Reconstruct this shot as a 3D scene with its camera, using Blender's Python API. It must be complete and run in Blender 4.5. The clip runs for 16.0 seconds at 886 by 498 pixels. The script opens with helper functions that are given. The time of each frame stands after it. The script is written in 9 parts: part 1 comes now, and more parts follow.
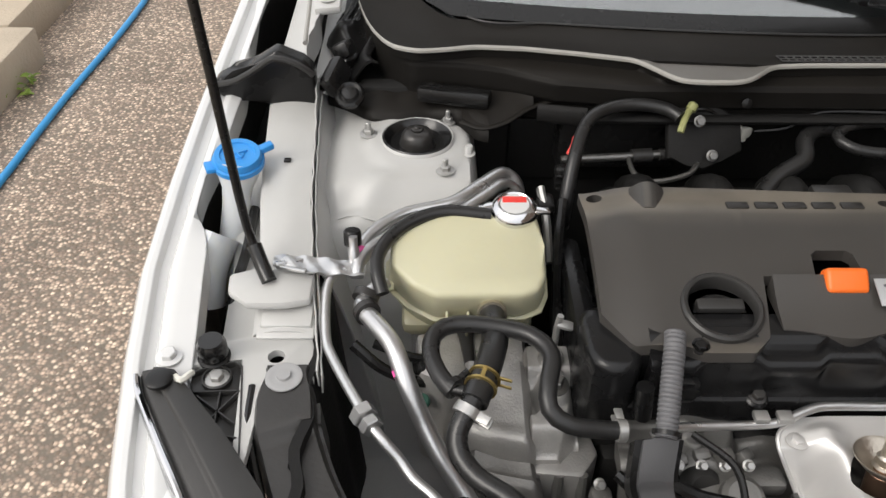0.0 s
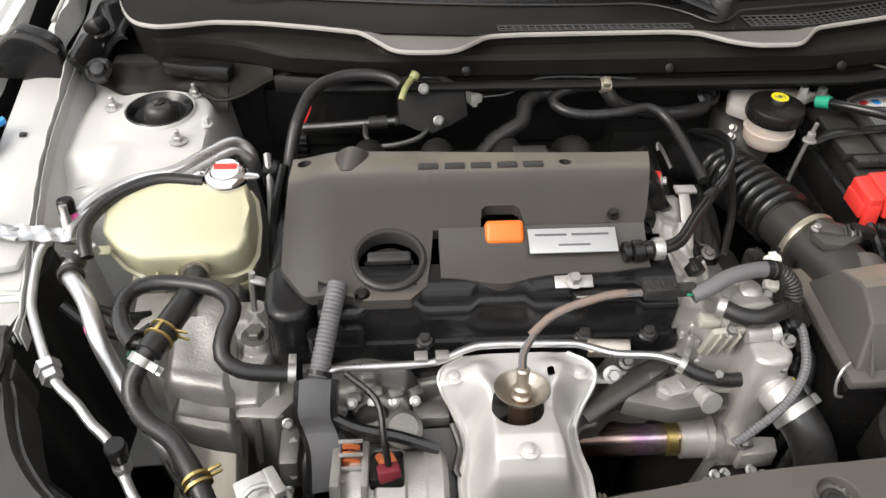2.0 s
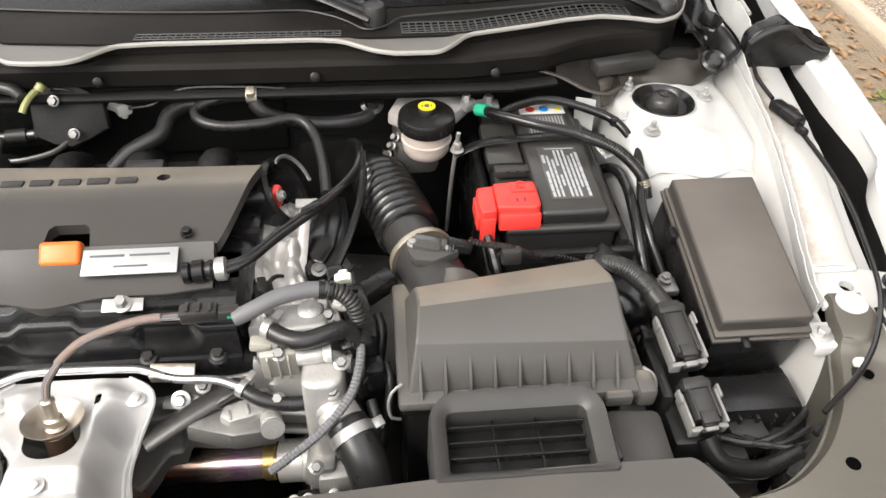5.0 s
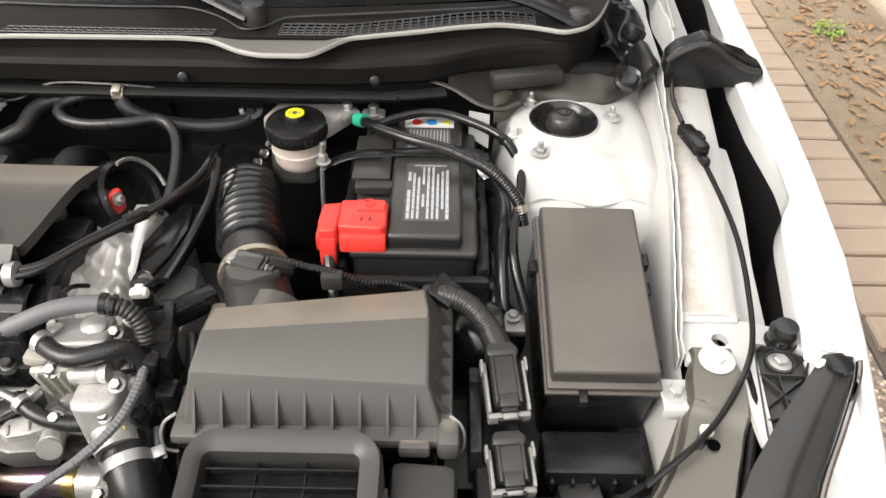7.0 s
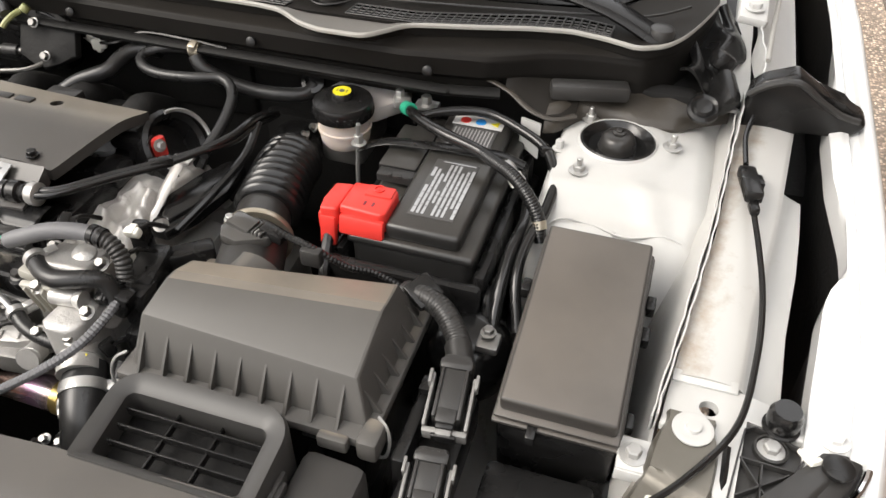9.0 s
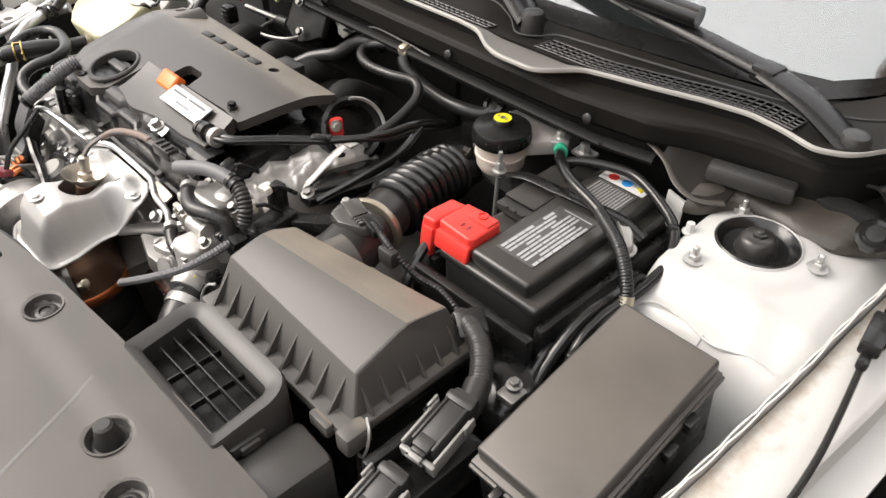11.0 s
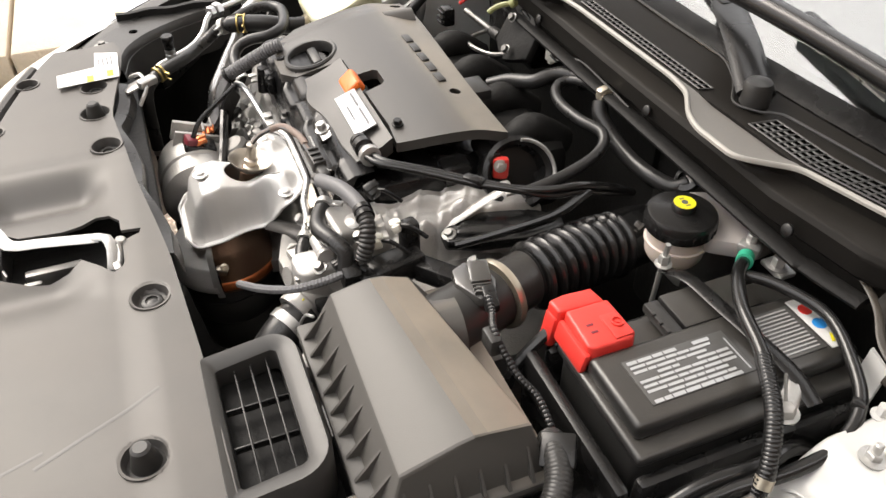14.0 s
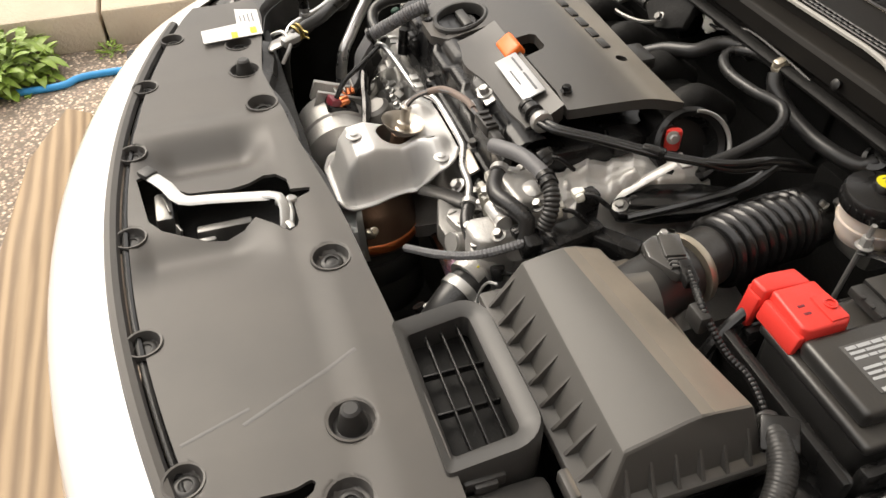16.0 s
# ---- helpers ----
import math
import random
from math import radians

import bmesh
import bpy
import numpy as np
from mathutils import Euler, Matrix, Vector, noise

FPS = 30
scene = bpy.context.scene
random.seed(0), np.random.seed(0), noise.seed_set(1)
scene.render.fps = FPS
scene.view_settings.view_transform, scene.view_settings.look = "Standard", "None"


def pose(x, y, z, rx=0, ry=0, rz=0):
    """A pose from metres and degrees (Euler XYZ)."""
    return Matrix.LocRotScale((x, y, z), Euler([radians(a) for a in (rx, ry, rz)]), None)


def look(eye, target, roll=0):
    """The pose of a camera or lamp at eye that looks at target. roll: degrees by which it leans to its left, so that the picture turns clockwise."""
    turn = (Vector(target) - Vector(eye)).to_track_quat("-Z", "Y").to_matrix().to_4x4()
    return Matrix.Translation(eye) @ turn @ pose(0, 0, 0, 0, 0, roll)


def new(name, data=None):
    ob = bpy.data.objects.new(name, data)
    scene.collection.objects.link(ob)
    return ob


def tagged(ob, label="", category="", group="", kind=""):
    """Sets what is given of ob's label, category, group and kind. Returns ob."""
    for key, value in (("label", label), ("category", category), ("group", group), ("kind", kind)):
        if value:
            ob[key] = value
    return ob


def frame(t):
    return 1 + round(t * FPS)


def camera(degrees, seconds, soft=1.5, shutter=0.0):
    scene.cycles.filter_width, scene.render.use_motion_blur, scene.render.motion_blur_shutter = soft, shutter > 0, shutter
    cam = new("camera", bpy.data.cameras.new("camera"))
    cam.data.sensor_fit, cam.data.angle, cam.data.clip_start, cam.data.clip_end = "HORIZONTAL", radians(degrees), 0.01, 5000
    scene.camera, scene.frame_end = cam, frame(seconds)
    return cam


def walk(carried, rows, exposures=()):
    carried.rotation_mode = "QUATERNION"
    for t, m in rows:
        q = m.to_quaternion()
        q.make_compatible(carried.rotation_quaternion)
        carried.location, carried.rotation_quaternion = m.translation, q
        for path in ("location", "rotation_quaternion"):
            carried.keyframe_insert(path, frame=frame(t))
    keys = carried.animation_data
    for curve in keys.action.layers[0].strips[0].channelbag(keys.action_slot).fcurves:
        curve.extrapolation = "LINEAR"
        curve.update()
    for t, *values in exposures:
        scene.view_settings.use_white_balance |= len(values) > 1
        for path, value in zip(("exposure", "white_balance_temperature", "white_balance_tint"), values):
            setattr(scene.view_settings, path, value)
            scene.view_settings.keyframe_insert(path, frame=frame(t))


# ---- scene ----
cam = camera(60.0, 16.0)
PATH = [
    (0, (-0.546, -0.815, 1.403), (-0.529, 0.714, 0.113), 0.6),
    (0.5, (-0.512, -0.817, 1.403), (-0.486, 0.689, 0.087), 0.8),
    (1, (-0.441, -0.835, 1.409), (-0.392, 0.654, 0.075), 0.9),
    (1.5, (-0.342, -0.857, 1.432), (-0.255, 0.621, 0.088), 1.2),
    (2, (-0.265, -0.882, 1.443), (-0.149, 0.591, 0.095), 1.4),
    (2.5, (-0.213, -0.888, 1.45), (-0.08, 0.583, 0.101), 1.5),
    (3, (-0.171, -0.87, 1.447), (-0.024, 0.599, 0.098), 1.6),
    (3.5, (-0.102, -0.873, 1.454), (0.061, 0.594, 0.105), 1.7),
    (4, (0.007, -0.87, 1.447), (0.19, 0.591, 0.093), 2.1),
    (4.5, (0.096, -0.879, 1.456), (0.278, 0.579, 0.1), 2.1),
    (5, (0.163, -0.878, 1.45), (0.347, 0.584, 0.098), 2.3),
    (5.2, (0.188, -0.868, 1.44), (0.371, 0.595, 0.089), 2.3),
    (7.3, (0.445, -0.813, 1.419), (0.379, 0.668, 0.077), 1.5),
    (7.5, (0.457, -0.803, 1.42), (0.338, 0.675, 0.077), 1.8),
    (8, (0.496, -0.779, 1.387), (0.229, 0.698, 0.065), 1.5),
    (8.2, (0.514, -0.779, 1.38), (0.209, 0.69, 0.058), 1.4),
    (10.3, (0.743, -0.712, 1.399), (-0.08, 0.577, 0.111), 0.4),
    (10.5, (0.76, -0.69, 1.39), (-0.15, 0.548, 0.109), 0.6),
    (11, (0.79, -0.661, 1.393), (-0.325, 0.409, 0.123), 0.2),
    (11.5, (0.802, -0.635, 1.403), (-0.444, 0.291, 0.142), -0.2),
    (12, (0.797, -0.551, 1.384), (-0.513, 0.284, 0.124), -0.3),
    (12.5, (0.789, -0.525, 1.382), (-0.581, 0.205, 0.121), -0.4),
    (13, (0.766, -0.459, 1.388), (-0.644, 0.184, 0.123), -0.3),
    (13.5, (0.746, -0.456, 1.395), (-0.67, 0.144, 0.117), -0.3),
    (14, (0.733, -0.495, 1.392), (-0.682, 0.068, 0.095), -0.1),
    (14.5, (0.751, -0.535, 1.36), (-0.665, -0.014, 0.049), -0.2),
    (15, (0.766, -0.561, 1.334), (-0.65, -0.074, 0.01), -0.1),
    (15.5, (0.733, -0.596, 1.344), (-0.679, -0.132, 0.005), -0.2),
    (16, (0.672, -0.629, 1.377), (-0.731, -0.175, 0.026), -0.2),
]
walk(cam, [(t, look(eye, target, roll)) for t, eye, target, roll in PATH], [(0, 0.37, 6450, 10), (1.0, 0.46, 6430, 10), (1.5, 0.76, 6430, 10), (2.5, 1.09, 6500, 10), (5, 1.42, 6500, 10), (8, 1.25, 6580, 10), (10.5, 1.08, 6600, 10), (11, 1.28, 6620, 11), (12.5, 1.26, 6650, 11), (14.5, 1.34, 6780, 11), (15.5, 1.33, 6850, 9), (16, 0.96, 7020, 10)])

# ---- light ----
world = bpy.data.worlds.new("overcast")
scene.world = world
world.use_nodes = True
wn, wl = world.node_tree.nodes, world.node_tree.links
SUN_EL, SUN_ROT = radians(44), radians(238)
sky = wn.new("ShaderNodeTexSky")
sky.sky_type, sky.sun_disc, sky.sun_elevation, sky.sun_rotation = "NISHITA", False, SUN_EL, SUN_ROT
sky.air_density, sky.dust_density, sky.ozone_density = 1.0, 6.0, 1.0
veil = wn.new("ShaderNodeMix")
veil.data_type = "RGBA"
veil.inputs[0].default_value = 0.8
# an overcast dome is about three times as bright overhead as at the horizon
dome, ups = wn.new("ShaderNodeTexCoord"), wn.new("ShaderNodeSeparateXYZ")
wl.new(dome.outputs["Generated"], ups.inputs[0])
grade = wn.new("ShaderNodeMix")
grade.data_type = "RGBA"
grade.inputs[6].default_value, grade.inputs[7].default_value = (4.8, 4.78, 4.8, 1), (8.6, 8.5, 8.4, 1)
wl.new(ups.outputs[2], grade.inputs[0])
wl.new(grade.outputs[2], veil.inputs[7])
wl.new(sky.outputs[0], veil.inputs[6])
wl.new(veil.outputs[2], wn["Background"].inputs[0])
wn["Background"].inputs[1].default_value = 0.15
sun = new("sun", bpy.data.lights.new("sun", "SUN"))
sun.data.energy, sun.data.angle, sun.data.color = 1.2, radians(34), (1.0, 0.97, 0.92)
sun.matrix_world = look((-6.1, -3.8, 6.95), (0, 0, 0))

# ---- materials ----


def mat(name, col, rough=0.5, metal=0.0, var=0.18, scale=30, bump=0.15, bscale=220, col2=None, coat=0.0, spec=0.5, rvar=0.12, trans=0.0, sss=0.0, detail=6, dist=0.002, dust_light=0.0, dust_light_col=(0.26, 0.22, 0.17), lean=(0, 0.4, 0.917), dlo=0.9, dhi=0.995):
    """A surface with colour, wear and relief at two scales."""
    m = bpy.data.materials.new(name)
    m.use_nodes = True
    n, l = m.node_tree.nodes, m.node_tree.links
    b = n["Principled BSDF"]
    tc = n.new("ShaderNodeTexCoord")
    fine, big = n.new("ShaderNodeTexNoise"), n.new("ShaderNodeTexNoise")
    fine.inputs["Scale"].default_value, fine.inputs["Detail"].default_value = scale, detail
    big.inputs["Scale"].default_value, big.inputs["Detail"].default_value = scale / 7, 4
    for t in (fine, big):
        l.new(tc.outputs["Object"], t.inputs["Vector"])
    dark = [c * (1 - var) for c in col]
    light = list(col2) if col2 else [min(1, c * (1 + var)) for c in col]
    mix = n.new("ShaderNodeMix")
    mix.data_type = "RGBA"
    mix.inputs[6].default_value, mix.inputs[7].default_value = (*dark, 1), (*light, 1)
    add = n.new("ShaderNodeMath")
    add.operation = "MULTIPLY_ADD"
    add.inputs[1].default_value = 0.5
    half = n.new("ShaderNodeMath")
    half.operation, half.inputs[1].default_value = "MULTIPLY", 0.5
    l.new(big.outputs["Fac"], half.inputs[0])
    l.new(fine.outputs["Fac"], add.inputs[0])
    l.new(half.outputs[0], add.inputs[2])
    l.new(add.outputs[0], mix.inputs[0])
    l.new(mix.outputs[2], b.inputs["Base Color"])
    if dust_light:
        # patchy tan dust by face direction, partly light painted on back-leaning tops
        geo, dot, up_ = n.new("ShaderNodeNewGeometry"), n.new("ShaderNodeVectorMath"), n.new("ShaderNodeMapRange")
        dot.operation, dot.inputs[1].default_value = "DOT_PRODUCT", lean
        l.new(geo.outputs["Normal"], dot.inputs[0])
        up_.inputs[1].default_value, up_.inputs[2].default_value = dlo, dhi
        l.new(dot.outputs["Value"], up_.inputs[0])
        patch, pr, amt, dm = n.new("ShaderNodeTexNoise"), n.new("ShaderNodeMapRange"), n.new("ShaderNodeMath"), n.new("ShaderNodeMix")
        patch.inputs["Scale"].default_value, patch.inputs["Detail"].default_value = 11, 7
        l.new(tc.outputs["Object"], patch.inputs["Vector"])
        pr.inputs[1].default_value, pr.inputs[2].default_value, pr.inputs[3].default_value, pr.inputs[4].default_value = 0.3, 0.75, 0.45 * dust_light, dust_light
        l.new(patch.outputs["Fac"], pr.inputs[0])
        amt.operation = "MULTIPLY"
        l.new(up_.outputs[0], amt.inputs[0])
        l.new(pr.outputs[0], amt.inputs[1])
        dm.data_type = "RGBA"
        dm.inputs[7].default_value = (*dust_light_col, 1)
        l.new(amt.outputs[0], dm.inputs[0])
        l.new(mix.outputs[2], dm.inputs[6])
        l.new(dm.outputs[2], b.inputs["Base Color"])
    rr = n.new("ShaderNodeMapRange")
    rr.inputs[3].default_value, rr.inputs[4].default_value = max(0.02, rough - rvar), min(1, rough + rvar)
    l.new(add.outputs[0], rr.inputs[0])
    l.new(rr.outputs[0], b.inputs["Roughness"])
    grain, bp = n.new("ShaderNodeTexNoise"), n.new("ShaderNodeBump")
    grain.inputs["Scale"].default_value, grain.inputs["Detail"].default_value = bscale, 4
    l.new(tc.outputs["Object"], grain.inputs["Vector"])
    bp.inputs["Strength"].default_value, bp.inputs["Distance"].default_value = bump, dist
    l.new(grain.outputs["Fac"], bp.inputs["Height"])
    l.new(bp.outputs["Normal"], b.inputs["Normal"])
    b.inputs["Metallic"].default_value = metal
    b.inputs["Specular IOR Level"].default_value = spec
    b.inputs["Coat Weight"].default_value = coat
    b.inputs["Coat Roughness"].default_value = 0.08
    b.inputs["Transmission Weight"].default_value = trans
    if sss:
        b.inputs["Subsurface Weight"].default_value = sss
        b.inputs["Subsurface Radius"].default_value = (0.02, 0.016, 0.008)
    return m


WHITE = mat("white_car_paint", (0.66, 0.66, 0.65), 0.22, 0, 0.03, 9, 0.02, 60, coat=0.6)
SCUFF = mat("pale_scuffed_plastic", (0.1, 0.0965, 0.0925), 0.5, 0, 0.3, 200, 0.1, 300)
INNER = mat("white_inner_paint", (0.52, 0.52, 0.507), 0.34, 0, 0.2, 16, 0.06, 90, dust_light=0.22, dust_light_col=(0.27, 0.25, 0.215), lean=(0, 0, 1), dlo=0.2, dhi=0.9)
# the tan mix also puts sky sheen on the cover's upper part into the colour
COVER = mat("matt_engine_cover_plastic", (0.05, 0.0465, 0.0428), 0.38, 0, 0.18, 20, 0.10, 900, rvar=0.09, spec=0.56, dust_light=0.8, dust_light_col=(0.28, 0.245, 0.193), dlo=0.86, dhi=1.0)
PLAST = mat("black_plastic", (0.0115, 0.0112, 0.0111), 0.27, 0, 0.4, 25, 0.06, 700, spec=0.34, rvar=0.16)
VALVEC = mat("glossy_black_valve_cover", (0.0081, 0.0081, 0.0085), 0.26, 0, 0.4, 25, 0.06, 600, spec=0.36, rvar=0.12)
PLASTG = mat("dusty_dark_grey_plastic", (0.0297, 0.0288, 0.0277), 0.38, 0, 0.35, 18, 0.08, 700, spec=0.42, rvar=0.16)
# the tan mix also paints light on the lid's back-leaning face
BOXPL = mat("air_box_plastic", (0.085, 0.081, 0.0755), 0.42, 0, 0.2, 15, 0.08, 900, rvar=0.08, spec=0.36, dust_light=0.9, dust_light_col=(0.32, 0.275, 0.22))
FUSEPL = mat("fuse_box_plastic", (0.05, 0.046, 0.042), 0.4, 0, 0.15, 15, 0.06, 900, rvar=0.08, spec=0.45, dust_light=0.5, dust_light_col=(0.2, 0.175, 0.15), lean=(0, -0.19, 0.98))
SENSPL = mat("glossy_sensor_plastic", (0.055, 0.053, 0.05), 0.2, 0, 0.3, 40, 0.05, 400, spec=0.8, rvar=0.08)
LEVER = mat("grey_lever_nylon", (0.21, 0.206, 0.197), 0.36, 0, 0.2, 40, 0.05, 300)
RADPL = mat("grey_cover_plastic", (0.066, 0.063, 0.0605), 0.43, 0, 0.3, 10, 0.03, 900, spec=0.36, rvar=0.14, dust_light=0.25, dust_light_col=(0.17, 0.15, 0.125), lean=(0, 0, 1), dlo=0.6, dhi=1.0)
SCOOPPL = mat("intake_scoop_plastic", (0.047, 0.0455, 0.0435), 0.38, 0, 0.25, 15, 0.05, 900, spec=0.4, rvar=0.14)
RUBBER = mat("black_rubber", (0.0101, 0.0100, 0.0100), 0.22, 0, 0.4, 40, 0.05, 400, spec=0.52, rvar=0.12)
HOSEM = mat("rubber_hose", (0.0196, 0.0193, 0.0192), 0.3, 0, 0.45, 60, 0.08, 600, spec=0.45, rvar=0.16)
GREYT = mat("grey_conduit", (0.125, 0.125, 0.13), 0.5, 0, 0.15, 40, 0.2, 300)
BATPL = mat("dusty_battery_plastic", (0.019, 0.0185, 0.018), 0.34, 0, 0.4, 25, 0.08, 500, rvar=0.14, spec=0.55, dust_light=0.25, dust_light_col=(0.12, 0.11, 0.095), lean=(0, 0, 1), dlo=0.6, dhi=0.95)
DARK = mat("matt_black", (0.0135, 0.0132, 0.0128), 0.6, 0.0, 0.4, 20, 0.4, 150, spec=0.2)
DARKPAINT = mat("dark_satin_steel", (0.045, 0.043, 0.041), 0.3, 0.35, 0.35, 25, 0.15, 200, rvar=0.15)
OLIVE = mat("olive_grey_primer_steel", (0.14, 0.13, 0.11), 0.35, 0.5, 0.2, 15, 0.1, 200)
ALU = mat("cast_aluminium", (0.52, 0.507, 0.486), 0.38, 0.5, 0.6, 34, 0.35, 380, rvar=0.18)
CAST = mat("grey_cast_aluminium", (0.38, 0.37, 0.352), 0.38, 0.5, 0.55, 34, 0.3, 380, rvar=0.16)
COWLPL = mat("dusty_cowl_plastic", (0.0115, 0.0106, 0.0096), 0.5, 0, 0.4, 18, 0.1, 500, spec=0.12, dust_light=0.22, dust_light_col=(0.045, 0.039, 0.032), lean=(0, 0, 1), dlo=0.3, dhi=0.95)
DRAIN = mat("grey_drain_plastic", (0.15, 0.142, 0.13), 0.45, 0, 0.15, 25, 0.1, 500)
ALUD = mat("dull_dark_aluminium", (0.18, 0.175, 0.166), 0.4, 0.5, 0.6, 34, 0.3, 360, rvar=0.16)
PIPE = mat("drawn_aluminium_pipe", (0.6, 0.6, 0.6), 0.3, 0.9, 0.12, 50, 0.1, 300)
STEEL = mat("zinc_plated_steel", (0.46, 0.455, 0.44), 0.36, 0.7, 0.25, 80, 0.2, 400)
BOLTM = mat("grey_bolt_steel", (0.24, 0.235, 0.225), 0.4, 0.9, 0.25, 80, 0.15, 400)
CHROME = mat("chrome_trim", (0.75, 0.75, 0.76), 0.08, 1.0, 0.05, 40, 0.02, 100)
SHIELD = mat("stamped_aluminised_shield", (0.64, 0.63, 0.615), 0.46, 0.5, 0.10, 18, 0.05, 300)
GOLD = mat("yellow_zinc_clamp", (0.55, 0.42, 0.16), 0.35, 0.9, 0.25, 90, 0.2, 400)
TINT = mat("heat_tinted_steel", (0.5, 0.4, 0.42), 0.26, 0.9, 0.2, 10, 0.04, 200)
RUST = mat("rusty_converter_steel", (0.2, 0.11, 0.07), 0.36, 0.85, 0.45, 20, 0.25, 180, col2=(0.36, 0.24, 0.17), rvar=0.15)
BRASS = mat("browned_sensor_steel", (0.55, 0.5, 0.43), 0.32, 0.9, 0.25, 60, 0.2, 300)
TANK = mat("cream_translucent_plastic", (0.52, 0.5, 0.345), 0.36, 0, 0.07, 14, 0.08, 150, sss=0.12)
MILK = mat("milky_reservoir_plastic", (0.52, 0.45, 0.40), 0.4, 0, 0.08, 20, 0.08, 150, sss=0.3)
WASHW = mat("white_translucent_plastic", (0.58, 0.6, 0.61), 0.4, 0, 0.08, 20, 0.08, 150, sss=0.15)
BLUE = mat("bright_blue_plastic", (0.03, 0.27, 0.68), 0.38, 0, 0.1, 40, 0.1, 400)
BLUEH = mat("blue_garden_hose_rubber", (0.03, 0.28, 0.6), 0.42, 0, 0.2, 30, 0.15, 300)
RED = mat("red_terminal_plastic", (0.72, 0.045, 0.035), 0.38, 0, 0.1, 40, 0.1, 500)
ORANGE = mat("orange_plastic", (0.86, 0.165, 0.02), 0.38, 0, 0.06, 40, 0.08, 400)
YELLOW = mat("yellow_print", (0.75, 0.66, 0.02), 0.5, 0, 0.06, 40, 0.05, 400)
GREEND = mat("dull_green_plastic", (0.02, 0.08, 0.055), 0.5, 0, 0.15, 60, 0.2, 400)
GREEN = mat("green_tape", (0.02, 0.34, 0.2), 0.5, 0, 0.15, 60, 0.2, 400)
PINK = mat("pink_paint_mark", (0.85, 0.12, 0.4), 0.5, 0, 0.1, 60, 0.1, 300)
LABELW = mat("white_printed_label", (0.62, 0.62, 0.61), 0.4, 0, 0.06, 60, 0.05, 300)
SLEEVE = mat("brown_braided_sleeve", (0.2, 0.15, 0.125), 0.6, 0, 0.3, 200, 0.5, 900)
PALEY = mat("yellowed_grey_plastic", (0.36, 0.345, 0.3), 0.45, 0, 0.12, 40, 0.1, 300)
TAN = mat("tan_passivated_band", (0.5, 0.45, 0.36), 0.32, 0.75, 0.25, 60, 0.1, 300)
BATLAB = mat("charcoal_battery_label", (0.075, 0.074, 0.072), 0.4, 0, 0.15, 40, 0.05, 300)
DUCTG = mat("mid_grey_duct_plastic", (0.085, 0.085, 0.088), 0.45, 0, 0.15, 40, 0.08, 500)
PALEG = mat("pale_grey_translucent_plastic", (0.36, 0.335, 0.32), 0.42, 0, 0.1, 30, 0.05, 300, sss=0.1)
SEALANT = mat("grey_brown_seam_sealant", (0.03, 0.026, 0.021), 0.42, 0, 0.5, 26, 0.25, 160, col2=(0.075, 0.065, 0.053))
LABELG = mat("grey_printed_label", (0.34, 0.34, 0.34), 0.45, 0, 0.1, 60, 0.05, 300)
INK = mat("dark_print", (0.09, 0.09, 0.1), 0.5, 0, 0.1, 60, 0.05, 300)
SILVERL = mat("silver_printed_label", (0.42, 0.43, 0.44), 0.35, 0.3, 0.06, 60, 0.05, 300)
COPPER = mat("lacquered_copper", (0.72, 0.22, 0.08), 0.35, 0.8, 0.25, 80, 0.2, 400)
SEALG = mat("pale_grey_seal_lip", (0.33, 0.32, 0.295), 0.45, 0, 0.12, 30, 0.1, 200)
CLIPW = mat("pale_nylon", (0.7, 0.69, 0.62), 0.4, 0, 0.08, 60, 0.1, 300)
CLIPY = mat("yellow_green_nylon", (0.3, 0.31, 0.13), 0.4, 0, 0.1, 60, 0.1, 300)
MAROON = mat("maroon_connector", (0.16, 0.02, 0.03), 0.4, 0, 0.1, 60, 0.1, 300)
VENTM = mat("grey_mesh_plastic", (0.05, 0.049, 0.048), 0.4, 0, 0.2, 40, 0.05, 500)
HOLE_SHADE = mat("hole_shade_black", (0.0027, 0.0027, 0.0027), 0.9, 0, 0.3, 40, 0.05, 300, spec=0.0)
SCREENP = mat("dashboard_plastic", (0.03, 0.03, 0.032), 0.7, 0, 0.2, 30, 0.3, 300)
CONC = mat("weathered_concrete", (0.5, 0.42, 0.32), 0.88, 0, 0.35, 7, 0.8, 70, dist=0.006)
BLOCKER = mat("dark_brown_blocker", (0.09, 0.065, 0.05), 0.9, 0, 0.4, 5, 0.6, 60)
BRICKM = mat("tan_paver_brick", (0.36, 0.28, 0.21), 0.85, 0, 0.22, 9, 0.6, 120, dist=0.003)
SOIL = mat("dry_earth", (0.22, 0.16, 0.1), 0.95, 0, 0.4, 12, 0.9, 60, col2=(0.34, 0.27, 0.19), dist=0.01)
LEAFD = mat("dry_leaf", (0.3, 0.18, 0.09), 0.8, 0, 0.35, 8, 0.3, 60)
LEAFG = mat("green_weed_leaf", (0.17, 0.3, 0.04), 0.5, 0, 0.45, 14, 0.3, 60, col2=(0.34, 0.46, 0.08), sss=0.1)
LOAM = mat("loam_joint", (0.12, 0.1, 0.08), 0.95, 0, 0.3, 20, 0.8, 60)


